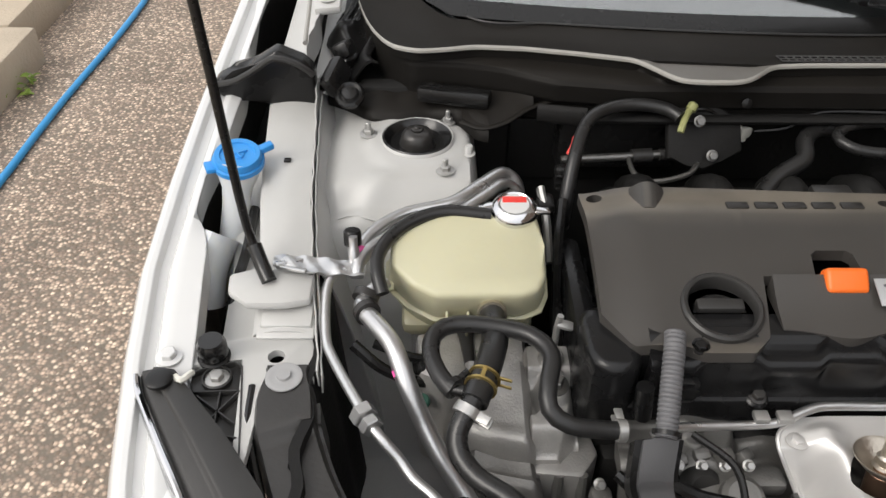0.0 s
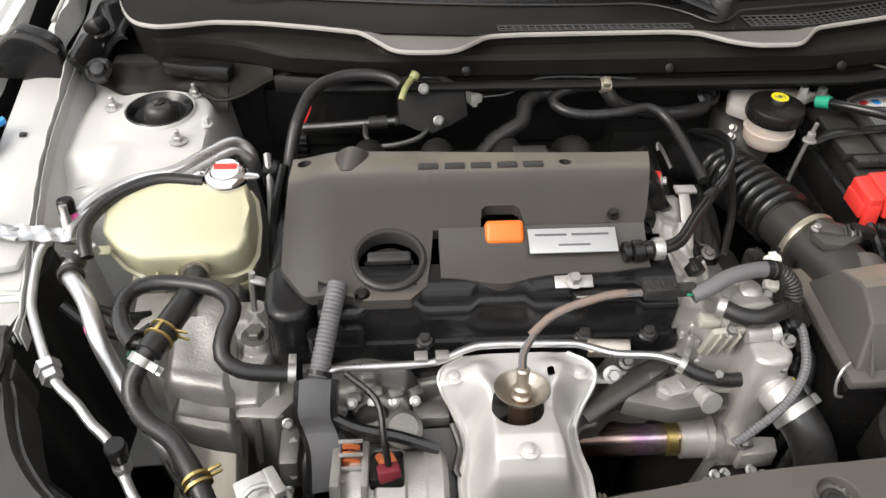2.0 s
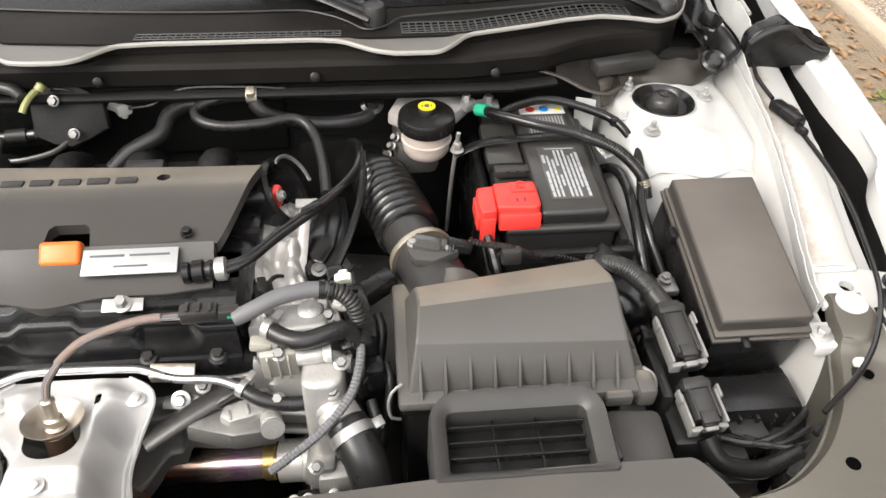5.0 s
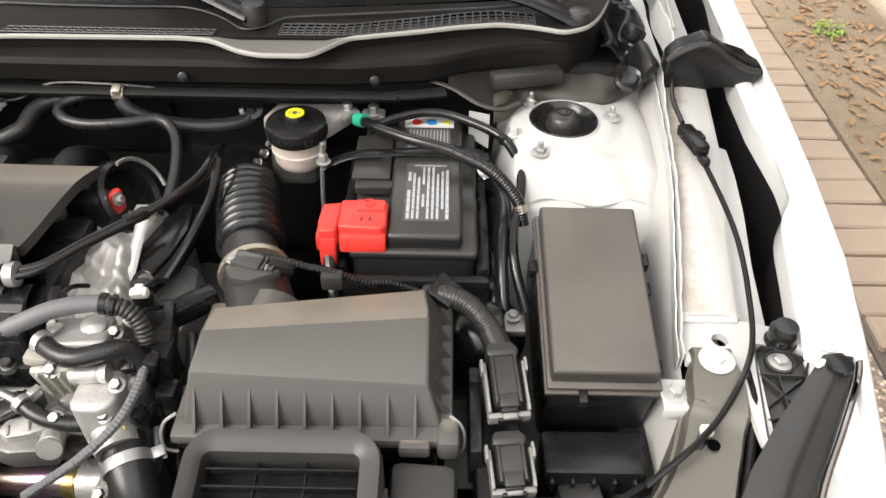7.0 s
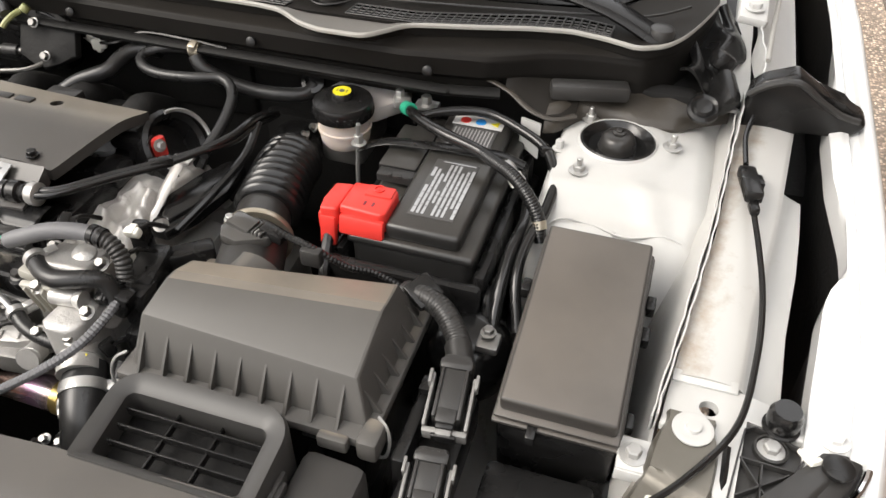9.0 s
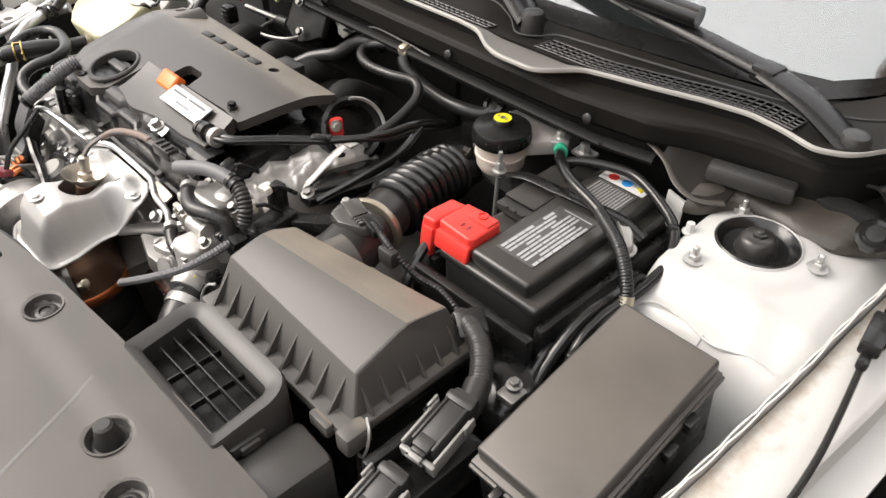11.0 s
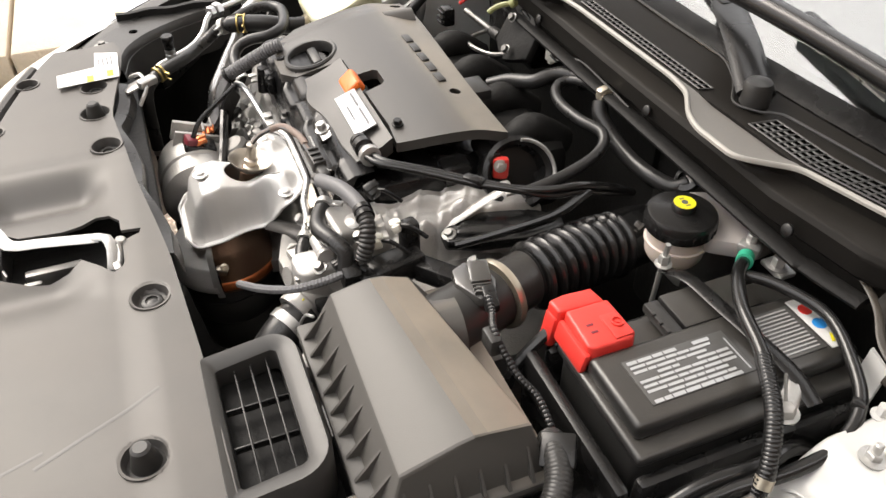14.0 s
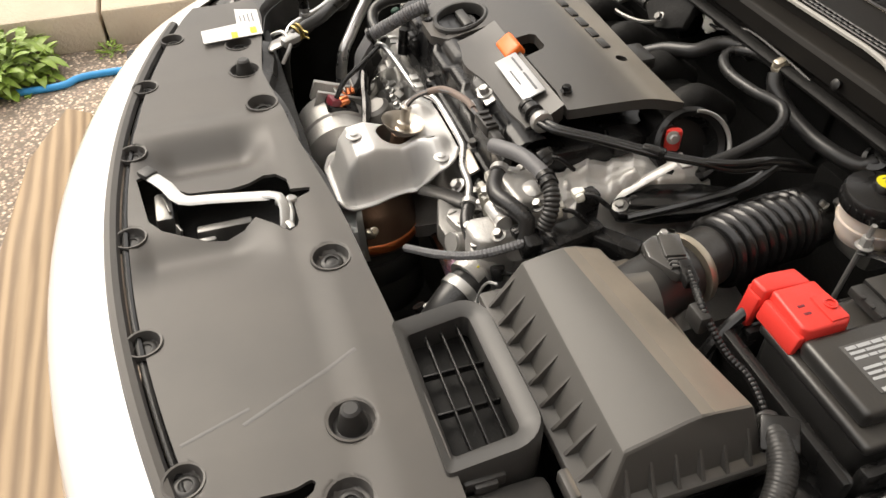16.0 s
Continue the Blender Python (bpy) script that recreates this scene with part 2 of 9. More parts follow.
def wood():
    m = mat("weathered_yellow_timber", (0.52, 0.34, 0.16), 0.65, 0, 0.3, 5, 0.4, 60)
    n, l = m.node_tree.nodes, m.node_tree.links
    w = n.new("ShaderNodeTexWave")
    w.inputs["Scale"].default_value, w.inputs["Distortion"].default_value, w.inputs["Detail"].default_value = 2.2, 7.0, 7
    w.bands_direction = "Y"
    tc = n["Texture Coordinate"]
    mp = n.new("ShaderNodeMapping")
    mp.inputs["Scale"].default_value = (0.35, 4, 4)
    l.new(tc.outputs["Object"], mp.inputs["Vector"])
    l.new(mp.outputs[0], w.inputs["Vector"])
    mx = n.new("ShaderNodeMix")
    mx.data_type = "RGBA"
    mx.inputs[6].default_value, mx.inputs[7].default_value = (0.34, 0.24, 0.14, 1), (0.17, 0.11, 0.06, 1)
    l.new(w.outputs["Fac"], mx.inputs[0])
    l.new(mx.outputs[2], n["Principled BSDF"].inputs["Base Color"])
    return m


def asphalt():
    """Worn road with pale stones showing."""
    m = mat("worn_asphalt", (0.1, 0.09, 0.08), 0.9, 0, 0.3, 3, 0.5, 60, dist=0.004)
    n, l = m.node_tree.nodes, m.node_tree.links
    tc, b = n["Texture Coordinate"], n["Principled BSDF"]
    v = n.new("ShaderNodeTexVoronoi")
    v.inputs["Scale"].default_value = 95
    l.new(tc.outputs["Object"], v.inputs["Vector"])
    sep = n.new("ShaderNodeSeparateColor")
    l.new(v.outputs["Color"], sep.inputs[0])
    ramp = n.new("ShaderNodeValToRGB")
    e = ramp.color_ramp.elements
    e[0].position, e[0].color = 0.0, (0.10, 0.078, 0.06, 1)
    e[1].position, e[1].color = 1.0, (0.5, 0.415, 0.33, 1)
    for p, c in ((0.45, (0.18, 0.14, 0.112, 1)), (0.75, (0.33, 0.255, 0.2, 1))):
        k = ramp.color_ramp.elements.new(p)
        k.color = c
    l.new(sep.outputs[0], ramp.inputs[0])
    edge = n.new("ShaderNodeMapRange")
    edge.inputs[1].default_value, edge.inputs[2].default_value = 0.25, 0.75
    edge.inputs[3].default_value, edge.inputs[4].default_value = 1.0, 0.0
    l.new(v.outputs["Distance"], edge.inputs[0])
    mx = n.new("ShaderNodeMix")
    mx.data_type = "RGBA"
    mx.inputs[6].default_value = (0.1, 0.085, 0.07, 1)
    l.new(edge.outputs[0], mx.inputs[0])
    l.new(ramp.outputs[0], mx.inputs[7])
    stain = n.new("ShaderNodeTexNoise")
    stain.inputs["Scale"].default_value, stain.inputs["Detail"].default_value = 2.2, 6
    l.new(tc.outputs["Object"], stain.inputs["Vector"])
    mul = n.new("ShaderNodeMix")
    mul.data_type, mul.blend_type = "RGBA", "MULTIPLY"
    mul.inputs[0].default_value = 0.6
    l.new(mx.outputs[2], mul.inputs[6])
    l.new(stain.outputs["Fac"], mul.inputs[7])
    hs = n.new("ShaderNodeHueSaturation")
    hs.inputs["Saturation"].default_value, hs.inputs["Value"].default_value = 1.1, 2.55
    l.new(mul.outputs[2], hs.inputs["Color"])
    l.new(hs.outputs[0], b.inputs["Base Color"])
    bp = n["Bump"]
    l.new(edge.outputs[0], bp.inputs["Height"])
    return m




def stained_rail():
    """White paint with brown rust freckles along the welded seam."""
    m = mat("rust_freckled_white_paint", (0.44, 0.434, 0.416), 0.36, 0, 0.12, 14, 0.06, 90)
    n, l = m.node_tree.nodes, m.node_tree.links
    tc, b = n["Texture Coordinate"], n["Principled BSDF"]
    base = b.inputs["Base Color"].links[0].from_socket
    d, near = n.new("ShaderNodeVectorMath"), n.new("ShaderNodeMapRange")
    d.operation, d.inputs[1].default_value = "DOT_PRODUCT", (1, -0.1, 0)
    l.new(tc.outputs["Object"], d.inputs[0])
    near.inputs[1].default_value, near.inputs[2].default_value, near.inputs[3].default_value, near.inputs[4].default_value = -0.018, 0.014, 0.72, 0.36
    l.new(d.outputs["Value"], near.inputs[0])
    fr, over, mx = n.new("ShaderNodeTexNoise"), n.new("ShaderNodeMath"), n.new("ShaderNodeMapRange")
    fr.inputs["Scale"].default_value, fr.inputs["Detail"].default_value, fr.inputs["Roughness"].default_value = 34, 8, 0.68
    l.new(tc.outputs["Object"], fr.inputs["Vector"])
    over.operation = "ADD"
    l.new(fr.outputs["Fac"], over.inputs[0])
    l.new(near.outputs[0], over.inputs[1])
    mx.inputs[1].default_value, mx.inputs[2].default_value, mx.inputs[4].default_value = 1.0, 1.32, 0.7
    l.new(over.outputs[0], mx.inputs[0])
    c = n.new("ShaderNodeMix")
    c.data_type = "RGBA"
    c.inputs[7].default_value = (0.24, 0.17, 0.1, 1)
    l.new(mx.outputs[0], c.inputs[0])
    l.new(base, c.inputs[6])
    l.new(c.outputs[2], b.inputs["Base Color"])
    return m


def tint():
    """Heat colours run along the pipe: brown, straw, pink, purple, straw."""
    n, l = TINT.node_tree.nodes, TINT.node_tree.links
    sx, mr, ramp = n.new("ShaderNodeSeparateXYZ"), n.new("ShaderNodeMapRange"), n.new("ShaderNodeValToRGB")
    l.new(n["Texture Coordinate"].outputs["Object"], sx.inputs[0])
    mr.inputs[1].default_value, mr.inputs[2].default_value = -0.09, 0.04
    l.new(sx.outputs["X"], mr.inputs[0])
    e = ramp.color_ramp.elements
    e[0].color, e[1].color = (0.05, 0.035, 0.028, 1), (0.62, 0.47, 0.3, 1)
    for p, c in ((0.4, (0.16, 0.11, 0.09, 1)), (0.58, (0.6, 0.45, 0.4, 1)), (0.72, (0.6, 0.36, 0.55, 1)), (0.85, (0.64, 0.5, 0.6, 1))):
        ramp.color_ramp.elements.new(p).color = c
    l.new(mr.outputs[0], ramp.inputs[0])
    l.new(ramp.outputs[0], n["Principled BSDF"].inputs["Base Color"])


tint()
WOOD, ASPHALT, RAILM = wood(), asphalt(), stained_rail()
GLASS = bpy.data.materials.new("windscreen_glass")
GLASS.use_nodes = True
gb = GLASS.node_tree.nodes["Principled BSDF"]
gb.inputs["Base Color"].default_value = (0.8, 0.85, 0.84, 1)
gb.inputs["Roughness"].default_value, gb.inputs["Transmission Weight"].default_value, gb.inputs["IOR"].default_value = 0.02, 1.0, 2.3
LENS = bpy.data.materials.new("clear_lamp_lens")
LENS.use_nodes = True
lb = LENS.node_tree.nodes["Principled BSDF"]
lb.inputs["Base Color"].default_value = (0.9, 0.92, 0.93, 1)
lb.inputs["Roughness"].default_value, lb.inputs["Transmission Weight"].default_value, lb.inputs["IOR"].default_value = 0.05, 1.0, 1.45

# ---- building helpers ----
BASE = {}
UP = Vector((0, 0, 1))


def B():
    return bmesh.new()


def thing(name, label, category, at, group="", kind=""):
    ob = new(name)
    ob.empty_display_size = 0.02
    ob.location = at
    BASE[ob] = Vector(at)
    return tagged(ob, label, category, group, kind)


def finish(name, bm, material, at, angle):
    bmesh.ops.recalc_face_normals(bm, faces=bm.faces)
    bmesh.ops.translate(bm, verts=bm.verts, vec=-at)
    me = bpy.data.meshes.new(name)
    bm.to_mesh(me)
    bm.free()
    me.materials.append(material)
    me.polygons.foreach_set("use_smooth", [True] * len(me.polygons))
    me.set_sharp_from_angle(angle=radians(angle))
    return new(name, me)


def part(name, bm, material, parent, label="", angle=38):
    """One mesh under a thing or under a part of a thing."""
    at = BASE[parent]
    ob = finish(name, bm, material, at, angle)
    ob.parent = parent
    BASE[ob] = at
    return tagged(ob, label)


def solo(name, bm, material, label, category, at, group="", kind="", angle=38):
    ob = finish(name, bm, material, Vector(at), angle)
    ob.location = at
    BASE[ob] = Vector(at)
    return tagged(ob, label, category, group, kind)


def add(bm, verts, faces):
    vs = [bm.verts.new(v) for v in verts]
    for f in faces:
        try:
            bm.faces.new([vs[i] for i in f])
        except ValueError:
            pass
    return bm


def merge(bm, other):
    me = bpy.data.meshes.new("tmp")
    other.to_mesh(me)
    other.free()
    bm.from_mesh(me)
    bpy.data.meshes.remove(me)
    return bm


def rbox(bm, c, s, r=0.003, rot=(0, 0, 0), seg=2):
    t = bmesh.new()
    bmesh.ops.create_cube(t, size=1)
    bmesh.ops.scale(t, verts=t.verts, vec=s)
    if r > 0:
        bmesh.ops.bevel(t, geom=t.edges[:], offset=min(r, min(s) * 0.45), segments=seg, profile=0.5, affect="EDGES")
    bmesh.ops.transform(t, verts=t.verts, matrix=pose(*c, *rot))
    return merge(bm, t)


def prism(bm, pts, z0, z1, r=0.0, inset=1.0, m=None, seg=2):
    """An outline in x and y, raised from z0 to z1; inset shrinks the top about its middle."""
    t = bmesh.new()
    n = len(pts)
    cx, cy = sum(p[0] for p in pts) / n, sum(p[1] for p in pts) / n
    low = [(x, y, z0) for x, y in pts]
    high = [(cx + (x - cx) * inset, cy + (y - cy) * inset, z1) for x, y in pts]
    add(t, low + high, [tuple(range(n - 1, -1, -1)), tuple(range(n, 2 * n))] + [(i, (i + 1) % n, n + (i + 1) % n, n + i) for i in range(n)])
    if r > 0:
        bmesh.ops.bevel(t, geom=t.edges[:], offset=r, segments=seg, profile=0.5, affect="EDGES")
    if m is not None:
        bmesh.ops.transform(t, verts=t.verts, matrix=m)
    return merge(bm, t)


def turn_to(p, axis):
    return Matrix.Translation(p) @ Vector(axis).to_track_quat("Z", "Y").to_matrix().to_4x4()


def lathe(bm, prof, p, axis=(0, 0, 1), seg=28):
    """Radius and height pairs turned round an axis through p."""
    m = turn_to(p, axis)
    vs, fs = [], []
    for r, h in prof:
        for k in range(seg):
            a = 2 * math.pi * k / seg
            vs.append(m @ Vector((max(r, 1e-5) * math.cos(a), max(r, 1e-5) * math.sin(a), h)))
    for i in range(len(prof) - 1):
        for k in range(seg):
            k2 = (k + 1) % seg
            fs.append((i * seg + k, i * seg + k2, (i + 1) * seg + k2, (i + 1) * seg + k))
    fs.append(tuple(range(seg - 1, -1, -1)))
    fs.append(tuple((len(prof) - 1) * seg + k for k in range(seg)))
    return add(bm, vs, fs)


def hoop(bm, prof, p, axis=(0, 0, 1), seg=28):
    """A closed profile turned round an axis, open in the middle."""
    m = turn_to(p, axis)
    n = len(prof)
    vs = [m @ Vector((r * math.cos(math.tau * k / seg), r * math.sin(math.tau * k / seg), h)) for r, h in prof for k in range(seg)]
    return add(bm, vs, [(i * seg + k, i * seg + (k + 1) % seg, (i + 1) % n * seg + (k + 1) % seg, (i + 1) % n * seg + k) for i in range(n) for k in range(seg)])


def spline(pts, step):
    p = [Vector(q) for q in pts]
    if len(p) < 2:
        return p
    p = [2 * p[0] - p[1]] + p + [2 * p[-1] - p[-2]]
    out = []
    for i in range(1, len(p) - 2):
        a, b, c, d = p[i - 1:i + 3]
        n = max(2, int((c - b).length / step))
        for k in range(n):
            t = k / n
            out.append(0.5 * (2 * b + (c - a) * t + (2 * a - 5 * b + 4 * c - d) * t * t + (3 * b - a - 3 * c + d) * t ** 3))
    out.append(p[-2])
    return out


def tube(bm, pts, r, seg=10, step=0.008, ridge=0.0, pitch=0.006, flat=1.0, r2=None):
    """A round bar or hose along a smooth line; ridge gives it rings."""
    if ridge:
        step = pitch / 8
    line = spline(pts, step)
    t0 = (line[1] - line[0]).normalized()
    side = t0.cross(UP)
    side = (side if side.length > 0.1 else t0.cross(Vector((0, 1, 0)))).normalized()
    vs, fs, run = [], [], 0.0
    for i, q in enumerate(line):
        t = (line[min(i + 1, len(line) - 1)] - line[max(i - 1, 0)]).normalized()
        side = (side - t * side.dot(t)).normalized()
        up = side.cross(t)
        if i:
            run += (q - line[i - 1]).length
        rad = r if r2 is None else r + (r2 - r) * i / (len(line) - 1)
        rad += ridge * (abs(math.sin(math.pi * run / pitch)) ** 0.7 - 0.6) if ridge else 0
        for k in range(seg):
            a = 2 * math.pi * k / seg
            vs.append(q + side * (rad * math.cos(a)) + up * (rad * flat * math.sin(a)))
    n = len(line)
    for i in range(n - 1):
        for k in range(seg):
            k2 = (k + 1) % seg
            fs.append((i * seg + k, i * seg + k2, (i + 1) * seg + k2, (i + 1) * seg + k))
    fs += [tuple(range(seg - 1, -1, -1)), tuple((n - 1) * seg + k for k in range(seg))]
    return add(bm, vs, fs)


def sheet(bm, fn, nu, nv, thick=0.002, way=(0, 0, -1)):
    """A skin from fn(u, v), u and v in 0..1, with a thickness."""
    w = Vector(way) * thick
    top = [Vector(fn(i / nu, j / nv)) for i in range(nu + 1) for j in range(nv + 1)]
    N = len(top)
    at = lambda i, j: i * (nv + 1) + j
    fs = []
    for i in range(nu):
        for j in range(nv):
            q = (at(i, j), at(i + 1, j), at(i + 1, j + 1), at(i, j + 1))
            fs += [q, tuple(N + k for k in reversed(q))]
    rim = [at(i, 0) for i in range(nu + 1)] + [at(nu, j) for j in range(1, nv + 1)] + [at(i, nv) for i in range(nu - 1, -1, -1)] + [at(0, j) for j in range(nv - 1, 0, -1)]
    for a, b in zip(rim, rim[1:] + rim[:1]):
        fs.append((b, a, N + a, N + b))
    return add(bm, top + [v + w for v in top], fs)


def hexnut(bm, p, r=0.007, h=0.006, washer=0.0, axis=(0, 0, 1), stud=0.0):
    if washer:
        lathe(bm, [(0, 0), (washer, 0), (washer, 0.0012), (washer * 0.6, 0.0022), (0, 0.0022)], p, axis, 20)
    q = Vector(p) + Vector(axis).normalized() * (0.002 if washer else 0)
    lathe(bm, [(r, 0), (r, h * 0.85), (r * 0.86, h)], q, axis, 6)
    if stud:
        lathe(bm, [(r * 0.5, h * 0.8), (r * 0.5, h + stud), (r * 0.35, h + stud + 0.001)], q, axis, 10)
    return bm


def clampring(bm, p, axis, r, w=0.009, ear=True):
    """A spring clamp round a hose."""
    lathe(bm, [(r, -w / 2), (r + 0.0016, -w / 2), (r + 0.0016, w / 2), (r, w / 2)], p, axis, 20)
    if ear:
        m = turn_to(p, axis)
        for s in (-1, 1):
            c = m @ Vector((r + 0.006, s * 0.005, 0))
            rbox(bm, c, (0.012, 0.003, w), 0.0008, rot=[math.degrees(a) for a in m.to_euler()])
    return bm


def interp(x, pairs):
    xs, ys = zip(*pairs)
    return float(np.interp(x, xs, ys))


def step01(x, a, b):
    t = min(1, max(0, (x - a) / (b - a)))
    return t * t * (3 - 2 * t)


def carved(bm, cutters):
    """Cuts the closed shapes in cutters out of bm."""
    obs = []
    for q in (bm, cutters):
        bmesh.ops.recalc_face_normals(q, faces=q.faces)
        me = bpy.data.meshes.new("tmp")
        q.to_mesh(me)
        q.free()
        obs.append(new("tmp", me))
    md = obs[0].modifiers.new("cut", "BOOLEAN")
    md.operation, md.object, md.solver = "DIFFERENCE", obs[1], "EXACT"
    dg = bpy.context.evaluated_depsgraph_get()
    me = bpy.data.meshes.new_from_object(obs[0].evaluated_get(dg))
    out = bmesh.new()
    out.from_mesh(me)
    for o in obs:
        d = o.data
        bpy.data.objects.remove(o)
        bpy.data.meshes.remove(d)
    bpy.data.meshes.remove(me)
    return out


# ---- the ground ----
bm = B()
bmesh.ops.create_grid(bm, x_segments=8, y_segments=8, size=200)
solo("ground", bm, ASPHALT, "worn grey-brown asphalt with pale stones showing", "ground", (0, 0, 0), kind="structure")

rng = random.Random(4)
# bright concrete kerb beside the car
kerb = thing("kerb", "pale weathered concrete kerb with a chipped edge", "kerb", (-2.4, 0, 0), kind="structure")
y = -4.0
while y < 6.0:
    L = 1.0
    out = 0.11 if 0.6 < y + L / 2 < 1.6 else 0.0
    kb = B()
    rbox(kb, (-2.5 + out, y + L / 2, 0.07), (0.6, L - 0.012, 0.15), 0.012, rot=(0, 0, rng.uniform(-0.4, 0.4)))
    part("kerb_stone", kb, CONC, kerb)
    y += L
kb = B()
rbox(kb, (-8.8, 1, 0.06), (12, 14, 0.14), 0.01)
part("slab", kb, CONC, kerb)

# garden hose
hb = B()
tube(hb, [(-2.05, -2.4, 0.013), (-1.94, -1.27, 0.013), (-1.99, -1.0, 0.013), (-1.93, 0, 0.013), (-1.905, 1.14, 0.013), (-1.9, 1.6, 0.013), (-1.87, 2.6, 0.013), (-1.95, 4.2, 0.013)], 0.0125, 12, 0.03)
solo("garden_hose", hb, BLUEH, "bright blue garden hose lying on the asphalt", "hose", (-1.93, 0, 0))


def leaf(bm, p, length, width, yaw, lift, curl=0.4):
    """One bent leaf with a folded midrib."""
    d = Vector((math.cos(yaw), math.sin(yaw), 0))
    s = Vector((-d.y, d.x, 0))
    vs, n = [], 4
    for i in range(n + 1):
        t = i / n
        c = Vector(p) + d * (length * t) + UP * (length * (lift * t - curl * t * t))
        w = width * math.sin(math.pi * (0.12 + 0.88 * t)) ** 0.8 * (1 - 0.15 * t)
        vs += [c - s * w + UP * w * 0.35, c, c + s * w + UP * w * 0.35]
    fs = []
    for i in range(n):
        a = 3 * i
        fs += [(a, a + 1, a + 4, a + 3), (a + 1, a + 2, a + 5, a + 4)]
    return add(bm, vs, fs)


def weed(at, n, size, label):
    w = thing("weed", label, "plant", at)
    crown = B()
    for k in range(n * 4):
        a = k * 2.4 + rng.uniform(-0.3, 0.3)
        r = size * 0.75 * math.sqrt(rng.uniform(0.0, 1.0))
        p = (at[0] + r * math.cos(a), at[1] + r * math.sin(a), at[2] + size * rng.uniform(0.02, 0.9) * (1.05 - r / size))
        leaf(crown, p, size * rng.uniform(0.16, 0.4), size * rng.uniform(0.05, 0.1), a + rng.uniform(-1.2, 1.2), rng.uniform(-0.1, 0.9), rng.uniform(0.2, 0.7))
    part("leaves", crown, LEAFG, w)
    st = B()
    for k in range(5):
        a = k * 1.3
        tube(st, [at, (at[0] + 0.05 * math.cos(a), at[1] + 0.05 * math.sin(a), size * 0.5)], 0.003, 6, 0.03)
    part("stem", st, LEAFG, w)


weed((-2.08, -1.36, 0), 110, 0.22, "bushy green weed growing against the concrete kerb")
weed((-2.12, -1.62, 0), 110, 0.25, "bushy green weed growing against the concrete kerb")
weed((-1.95, -1.55, 0), 70, 0.2, "low green weed at the edge of the asphalt")
weed((-2.14, 1.75, 0), 26, 0.12, "small dull green weed in the kerb joint")
weed((-2.16, -1.0, 0), 10, 0.06, "small green weed in the kerb joint")

# timber in front of the bumper
pb = B()
pts = [(-1.72, -1.12), (-1.45, -1.22), (-1.0, -1.262), (-0.5, -1.26), (0.6, -1.22), (1.2, -1.2), (1.2, -0.98), (0.0, -1.0), (-1.0, -1.01), (-1.66, -1.04)]
prism(pb, pts, 0.0, 0.06, 0.012, 0.995)
solo("timber_plank", pb, WOOD, "yellow-brown weathered timber plank with a cracked grain lying on the ground", "plank", (0, -1.12, 0))

# verge on the other side: pavers, earth with dry leaves, a board edging
vb = B()
rbox(vb, (1.98, 2.0, 0.004), (0.5, 8, 0.03), 0.004)
solo("ground_verge", vb, SOIL, "bare earth verge scattered with dry brown leaves", "earth", (1.98, 2.0, 0), kind="structure")
lb_ = B()
for k in range(900):
    leaf(lb_, (rng.uniform(1.76, 2.2), rng.uniform(0.4, 4.5), 0.02 + rng.uniform(0, 0.01)), rng.uniform(0.015, 0.05), rng.uniform(0.006, 0.014), rng.uniform(0, 6.3), rng.uniform(0, 0.5), rng.uniform(0, 0.4))
solo("dry_leaves", lb_, LEAFD, "scattered dry brown leaves on the earth", "leaves", (1.98, 2.0, 0.02), kind="stuff")
weed((1.95, 2.05, 0.02), 16, 0.08, "sparse green weed on the earth verge")
weed((2.05, 1.35, 0.02), 14, 0.07, "sparse green weed on the earth verge")
eb = B()
rbox(eb, (2.27, 2.0, 0.03), (0.05, 8, 0.07), 0.006)
solo("edging_board", eb, CONC, "pale grey edging board along the earth verge", "edging", (2.27, 2.0, 0), kind="structure")

# unseen wall added beyond the verge to cut the skylight from the right
cw_ = B()
rbox(cw_, (3.3, 1.0, 2.3), (0.24, 16, 4.6), 0.02)
solo("skylight_blocker", cw_, BLOCKER, "unseen dark wall added to cut skylight from the right", "wall", (3.3, 1.0, 0), kind="structure")

# ---- the car body ----
FEND_Z = [(-0.5, 0.795), (-0.42, 0.82), (-0.316, 0.85), (-0.22, 0.875), (-0.1, 0.9), (0.03, 0.92), (0.3, 0.952), (0.8, 0.985)]
FEND_X = [(-0.5, 0.815), (-0.42, 0.828), (-0.316, 0.84), (-0.22, 0.847), (-0.1, 0.845), (0.03, 0.842), (0.3, 0.835), (0.8, 0.81)]
GAP_X = [(-0.35, 0.779), (-0.29, 0.783), (-0.185, 0.792), (-0.165, 0.798), (-0.135, 0.815), (-0.1, 0.814), (-0.01, 0.8), (0.07, 0.796), (0.3, 0.815), (0.8, 0.80)]
RAIL_OUT = [(-0.35, 0.728), (-0.277, 0.730), (-0.19, 0.735), (-0.118, 0.745), (0.08, 0.763), (0.3, 0.77)]
PINCH = [(-0.35, 0.66), (-0.316, 0.663), (-0.25, 0.672), (-0.12, 0.688), (0.055, 0.70), (0.3, 0.71)]
RAIL_Z = [(-0.35, 0.834), (-0.307, 0.836), (-0.25, 0.85), (-0.19, 0.868), (-0.12, 0.886), (-0.063, 0.898), (0.08, 0.909), (0.3, 0.92)]


